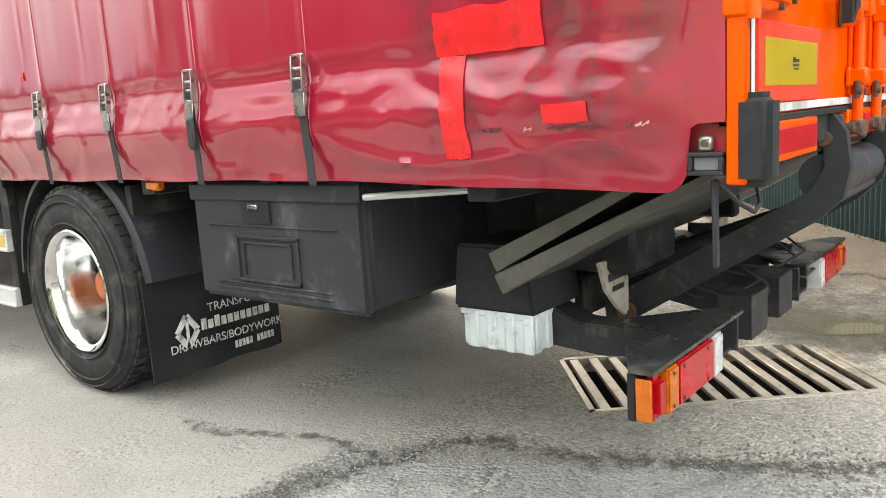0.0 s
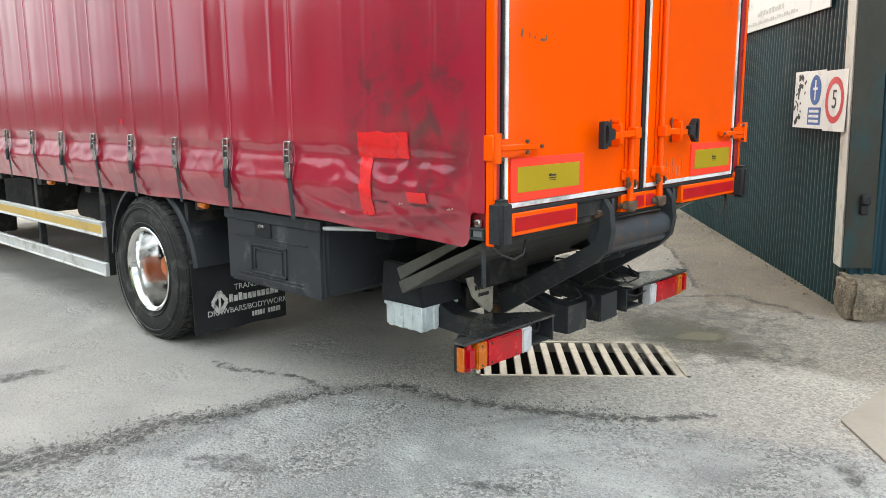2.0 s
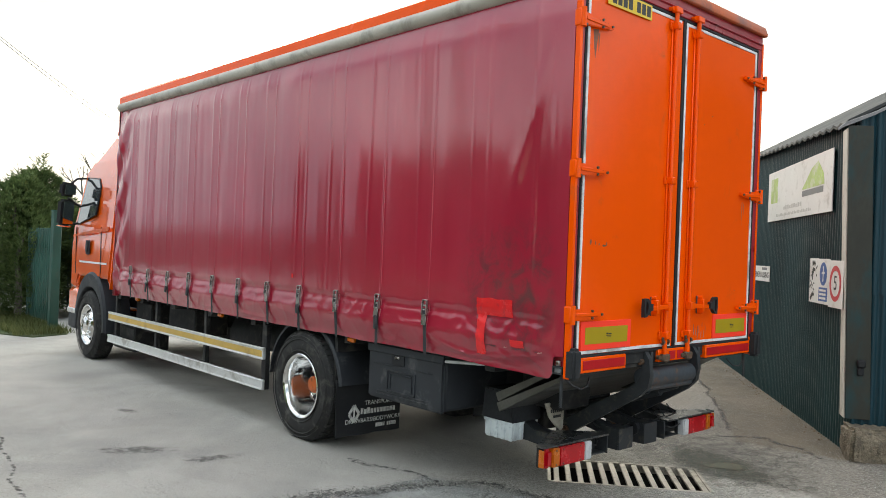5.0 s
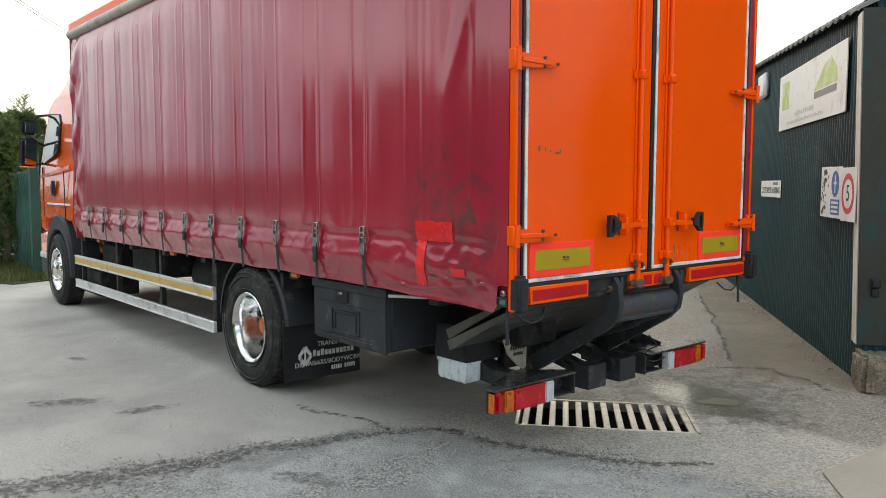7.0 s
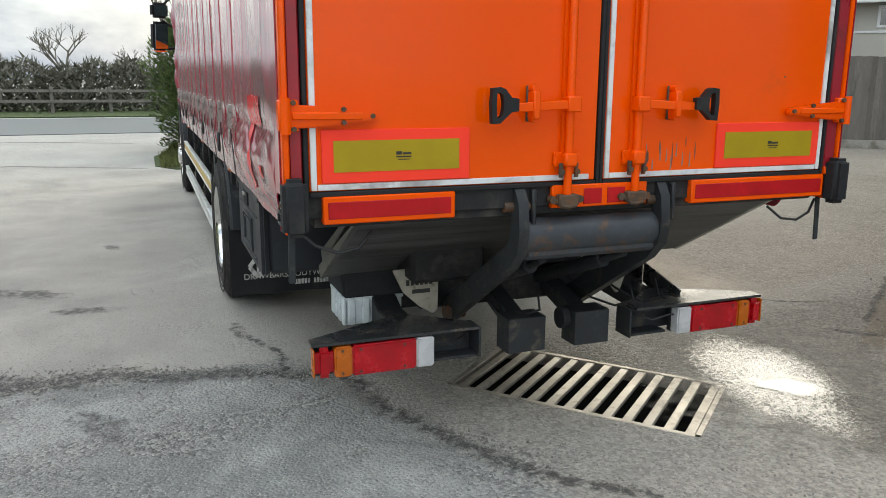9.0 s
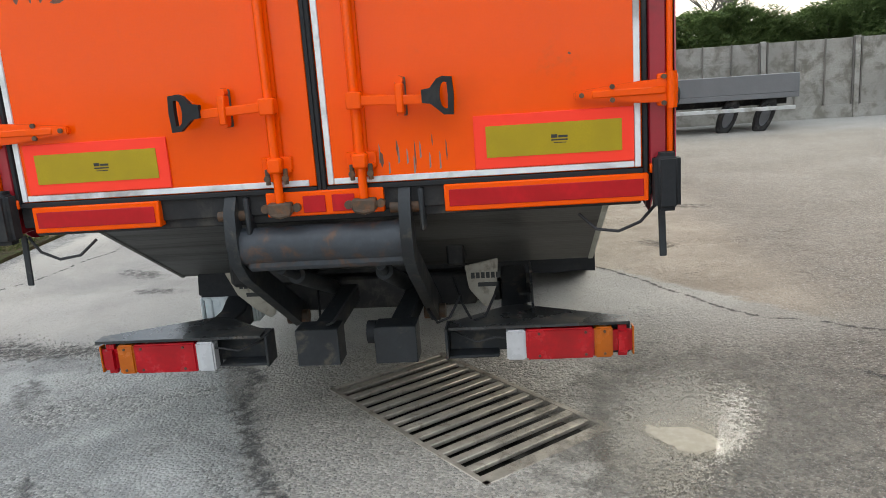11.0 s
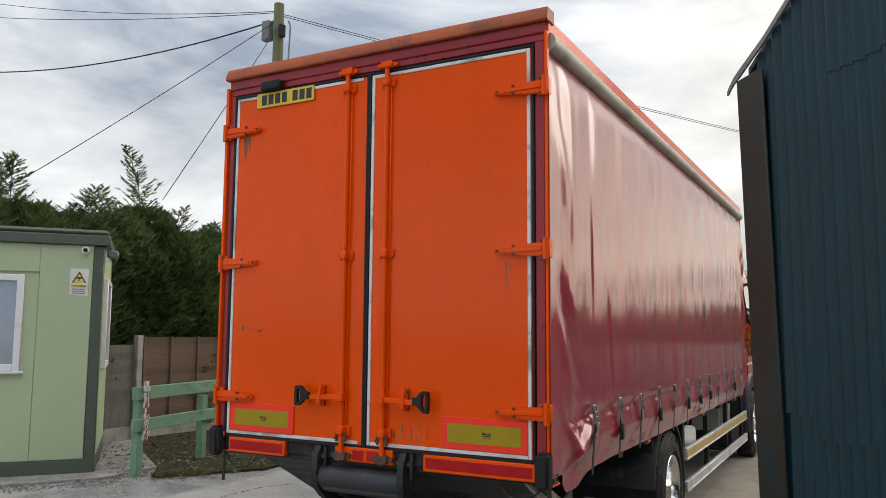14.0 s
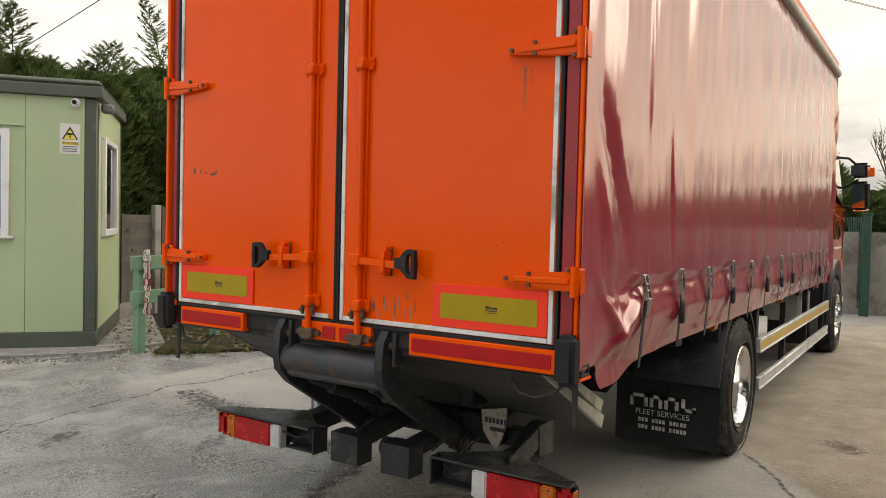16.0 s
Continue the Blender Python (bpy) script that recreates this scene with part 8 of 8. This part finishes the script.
def bare_tree_mesh(seed, height=7.0):
    rng = random.Random(seed)
    bm = bmesh.new()

    def grow(p, d, ln, r, depth):
        q = p + d * ln
        cyl(bm, p, q, r, r * 0.72, 6 if depth < 3 else 4, False)
        if depth >= 5:
            return
        for _ in range(3 if depth < 4 else 2):
            a = Vector((rng.uniform(-1, 1), rng.uniform(-1, 1), rng.uniform(-0.2, 0.9)))
            grow(p.lerp(q, rng.uniform(0.65, 1.0)), (d * 0.8 + a * 0.75).normalized(), ln * rng.uniform(0.58, 0.8), r * 0.6, depth + 1)
    grow(Vector((0, 0, 0)), Vector((0.03, 0.02, 1)).normalized(), height * 0.28, height * 0.02, 0)
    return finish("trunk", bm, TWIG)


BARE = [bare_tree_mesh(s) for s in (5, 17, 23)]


def bare(x, y, k, s, wide=1.0):
    t = thing("bare_tree", "leafless winter tree with fine branches", "tree", "bare trees")
    o = new("trunk", BARE[k % 3])
    o.parent = t
    t.matrix_basis = Matrix.Translation((x, y, 0)) @ Matrix.Rotation(k * 1.7, 4, "Z") @ Matrix.Diagonal((s * wide, s * wide, s, 1))


for i, (x, y, s) in enumerate([(-64, -20, 0.95), (-66, -12.5, 0.8), (-61, -6.8, 1.1), (-67, -2.5, 0.8), (-63, 2.0, 0.75), (-60, -26, 0.9), (-25.5, 2.2, 0.8), (-27, 4.6, 1.0), (-26, 7.5, 0.9), (-29, 9.5, 0.9), (-64, -15.5, 0.6), (-68, 6, 0.9)]):
    bare(x, y, i, s)
bare(-46.0, -0.15, 1, 1.6, 0.5)


def scrub_hedge():
    rng = random.Random(77)
    bm = bmesh.new()
    for _ in range(42000):
        y = rng.uniform(-45, 30)
        h = 2.3 + 0.9 * noise.noise((y * 0.25, 0, 3)) + 0.5 * noise.noise((y * 1.1, 0, 5))
        p = Vector((-39.5 + rng.uniform(-1.3, 1.3), y, rng.uniform(0.05, max(0.5, h))))
        d = Vector((rng.uniform(-1, 1), rng.uniform(-1, 1), rng.uniform(0.2, 1.4))).normalized()
        w = d.cross(Vector((rng.uniform(-1, 1), rng.uniform(-1, 1), 0.2))).normalized() * rng.uniform(0.03, 0.09)
        ln = rng.uniform(0.2, 0.6)
        bm.faces.new([bm.verts.new(q) for q in (p - w, p + w, p + d * ln)])
    ob = part("far_hedge", bm, SCRUB, smooth=0)
    return tagged(ob, "brown winter hedge along the far side of the road", "hedge", kind="stuff")


scrub_hedge()
flat_sheet("road", [(-33.0, -60), (-33.0, 40), (-22.5, 40), (-22.5, -1.0), (-20.0, -60)], ROAD, "grey asphalt road past the entrance", "road", lift=0.02, thick=0.06, cut=12)
flat_sheet("road_line", [(-32.6, -60), (-32.6, 40), (-32.45, 40), (-32.45, -60)], SIGN_WHITE, "white line along the far edge of the road", "road marking", lift=0.03, thick=0.02, cut=30)
flat_sheet("far_verge", [(-46, -60), (-46, 40), (-33.0, 40), (-33.0, -60)], GRASS, "grass verge beyond the road", "grass", lift=0.07, thick=0.1, cut=12)
ff = thing("rail_fence", "low weathered post and rail fence beyond the road", "fence")
for i in range(13):
    part("post", boxes((-36.3, -36.16, -20 + i * 2.4, -19.86 + i * 2.4, 0.0, 1.25), bevel=0.01), FENCE_GREY, ff)
for z in (0.55, 1.0):
    part("rail", boxes((-36.15, -36.09, -20, 9, z, z + 0.12)), FENCE_GREY, ff)

# ---- house beyond the board fence ----
house = thing("house", "pale rendered house with a grey slate roof beyond the fence", "house")
hm = Matrix.Translation((-14.5, 19.7, 0)) @ Matrix.Rotation(radians(38), 4, "Z")
part("wall", box(bmesh.new(), -2.3, 8.0, 0, 7.0, 0, 4.0, 0, hm), HOUSE_WALL, house)
bm = prism(bmesh.new(), [(-0.35, 3.92), (7.35, 3.92), (3.5, 6.4)], "x", -2.6, 8.3)
bmesh.ops.transform(bm, matrix=hm, verts=bm.verts)
part("roof", bm, HOUSE_ROOF, house, "grey slate roof")
part("gutter", box(bmesh.new(), -2.6, 8.3, -0.46, -0.36, 3.90, 4.0, 0.02, hm), UPVC, house, "white gutter")
part("wall_band", box(bmesh.new(), -2.28, 7.98, -0.03, 0.0, 3.05, 3.12, 0.005, hm), UPVC, house, "pale band along the wall")
for x in (-0.6, 2.6, 5.6):
    w = part("window", box(bmesh.new(), x - 0.5, x + 0.5, -0.05, 0.02, 3.2, 3.85, 0.01, hm), UPVC, house)
    part("pane", box(bmesh.new(), x - 0.42, x + 0.42, -0.06, -0.051, 3.28, 3.77, 0, hm), GLASS_DARK, w)
# porch front in slate colour: the shade under the barge is painted
bm = prism(bmesh.new(), [(0.5, 2.75), (0.5, 2.2), (3.4, 2.2), (3.4, 4.2)], "y", -1.6, -0.05)
bmesh.ops.transform(bm, matrix=hm, verts=bm.verts)
porch = part("porch_gable", bm, HOUSE_ROOF, house, "porch gable, the shade below its barge put into a dark colour")
bm = bmesh.new()
beam(bm, hm @ Vector((0.2, -1.66, 2.66)), hm @ Vector((3.5, -1.66, 4.34)), 0.10, 0.16)
part("barge_board", bm, UPVC, porch, "white barge board")

# ---- utility pole and wires ----
pole = thing("utility_pole", "weathered wooden utility pole with fittings", "utility pole")
PB = Vector((-9.5, -9.06, 0))
part("shaft", cyl(bmesh.new(), PB, PB + Vector((0.0, 0.0, 9.62)), 0.15, 0.12, 18), POLE_WOOD, pole)
part("junction_box", boxes((PB.x + 0.02, PB.x + 0.20, PB.y - 0.36, PB.y - 0.13, 8.72, 9.2), bevel=0.02), PIPE_GREY, pole, "grey junction box")
bm = tube(bmesh.new(), [PB + Vector((0, 0.12, 7.6)), PB + Vector((0, 0.30, 7.8)), PB + Vector((0, 0.36, 9.0)), PB + Vector((0, 0.30, 9.15))], 0.02)
part("conduit", bm, PIPE_GREY, pole, "grey conduit")
bm = boxes((PB.x + 0.02, PB.x + 0.16, PB.y + 0.12, PB.y + 0.25, 8.75, 9.05), bevel=0.02)
part("fitting", bm, RUBBER, pole)


def wire(a, b, sag, r=0.009, label="thin black overhead wire"):
    a, b = Vector(a), Vector(b)
    pts = [a.lerp(b, i / 24) - Vector((0, 0, 4 * sag * (i / 24) * (1 - i / 24))) for i in range(25)]
    return tagged(part("overhead_wire", tube(bmesh.new(), pts, r, 6), CABLE), label, "wire", "overhead wires")


PT = PB + Vector((0.0, 0.0, 9.25))
wire(PT + Vector((0, 0, 0.15)), (-48.0, 11.7, 9.45), 0.3)
wire(PT + Vector((0, 0, 0.10)), (-48.0, 12.6, 9.30), 0.4)
wire(PT, (-9.25, -22.0, 9.95), 0.45, 0.018, "thick twisted overhead cable")
wire(PT + Vector((0, 0, 0.17)), (-8.6, -24.0, 12.1), 0.25)
wire(PT + Vector((0, 0, 0.20)), (-9.1, -22.0, 12.3), 0.25)
wire(PT, (-4.65, -12.2, 4.35), 0.06)
wire(PT - Vector((0, 0, 0.15)), (-5.1, -7.7, 4.15), 0.03)


scatter_stones("wall_debris", "small stones and dead leaves along the foot of the shed", [(0.05, 2.86, 0.05), (-1.4, 4.7, 0.05), (-2.95, 6.6, 0.05)], 150, 0.017, 31, LITTER)
scatter_stones("wall_debris", "small pale stones along the cracked path joint", [(-0.75, 2.45, 0.05), (-2.2, 4.6, 0.06), (-3.4, 6.2, 0.06)], 70, 0.014, 33, STONES)


def verge_tufts():
    rng = random.Random(91)
    line = [(-2.55, -4.66), (-3.12, -4.36), (-3.9, -4.26), (-6.0, -4.41), (-9.0, -4.76)]
    bm = bmesh.new()
    for _ in range(4200):
        i = rng.choice((0, 1, 2, 2, 2, 3, 3))
        (x0, y0), (x1, y1), t = line[i], line[i + 1], rng.random()
        x, y = x0 + (x1 - x0) * t + rng.gauss(0, 0.05), y0 + (y1 - y0) * t - abs(rng.gauss(0, 0.16))
        if noise.noise((x * 2.3, y * 2.3, 1.0)) < -0.12:
            continue
        z, a, h = level(x, y) + 0.02, rng.uniform(0, 6.3), rng.uniform(0.025, 0.075)
        tip = Vector((x + math.cos(a) * h * 0.7, y + math.sin(a) * h * 0.7, z + h))
        w = Vector((-math.sin(a), math.cos(a), 0)) * 0.004
        p = Vector((x, y, z))
        bm.faces.new([bm.verts.new(q) for q in (p - w, p + w, tip)])
    tagged(part("grass_tufts", bm, TUFT, smooth=0), "short ragged grass along the edge of the verge", "grass", kind="stuff")


verge_tufts()
scatter_stones("pale_scraps", "small pale scraps and stones on the verge", [(-2.9, -4.7, 0.2), (-4.2, -4.8, 0.35), (-6.0, -5.0, 0.4)], 150, 0.024, 35, PALE_BIT)


def gate_tufts():
    rng = random.Random(93)
    bm = bmesh.new()
    for _ in range(5200):
        t = rng.random()
        x = -12.05 - 5.2 * t
        y = rng.uniform(-1.5 + 0.7 * max(0.0, t - 0.4), -0.5 + 0.15 * t)
        a, h = rng.uniform(0, 6.3), rng.uniform(0.05, 0.16)
        p = Vector((x, y, 0.03))
        tip = p + Vector((math.cos(a) * h * 0.6, math.sin(a) * h * 0.6, h))
        w = Vector((-math.sin(a), math.cos(a), 0)) * 0.008
        bm.faces.new([bm.verts.new(q) for q in (p - w, p + w, tip)])
    tagged(part("grass_tufts", bm, TUFT, smooth=0), "ragged green grass by the gate post", "grass", kind="stuff")


gate_tufts()
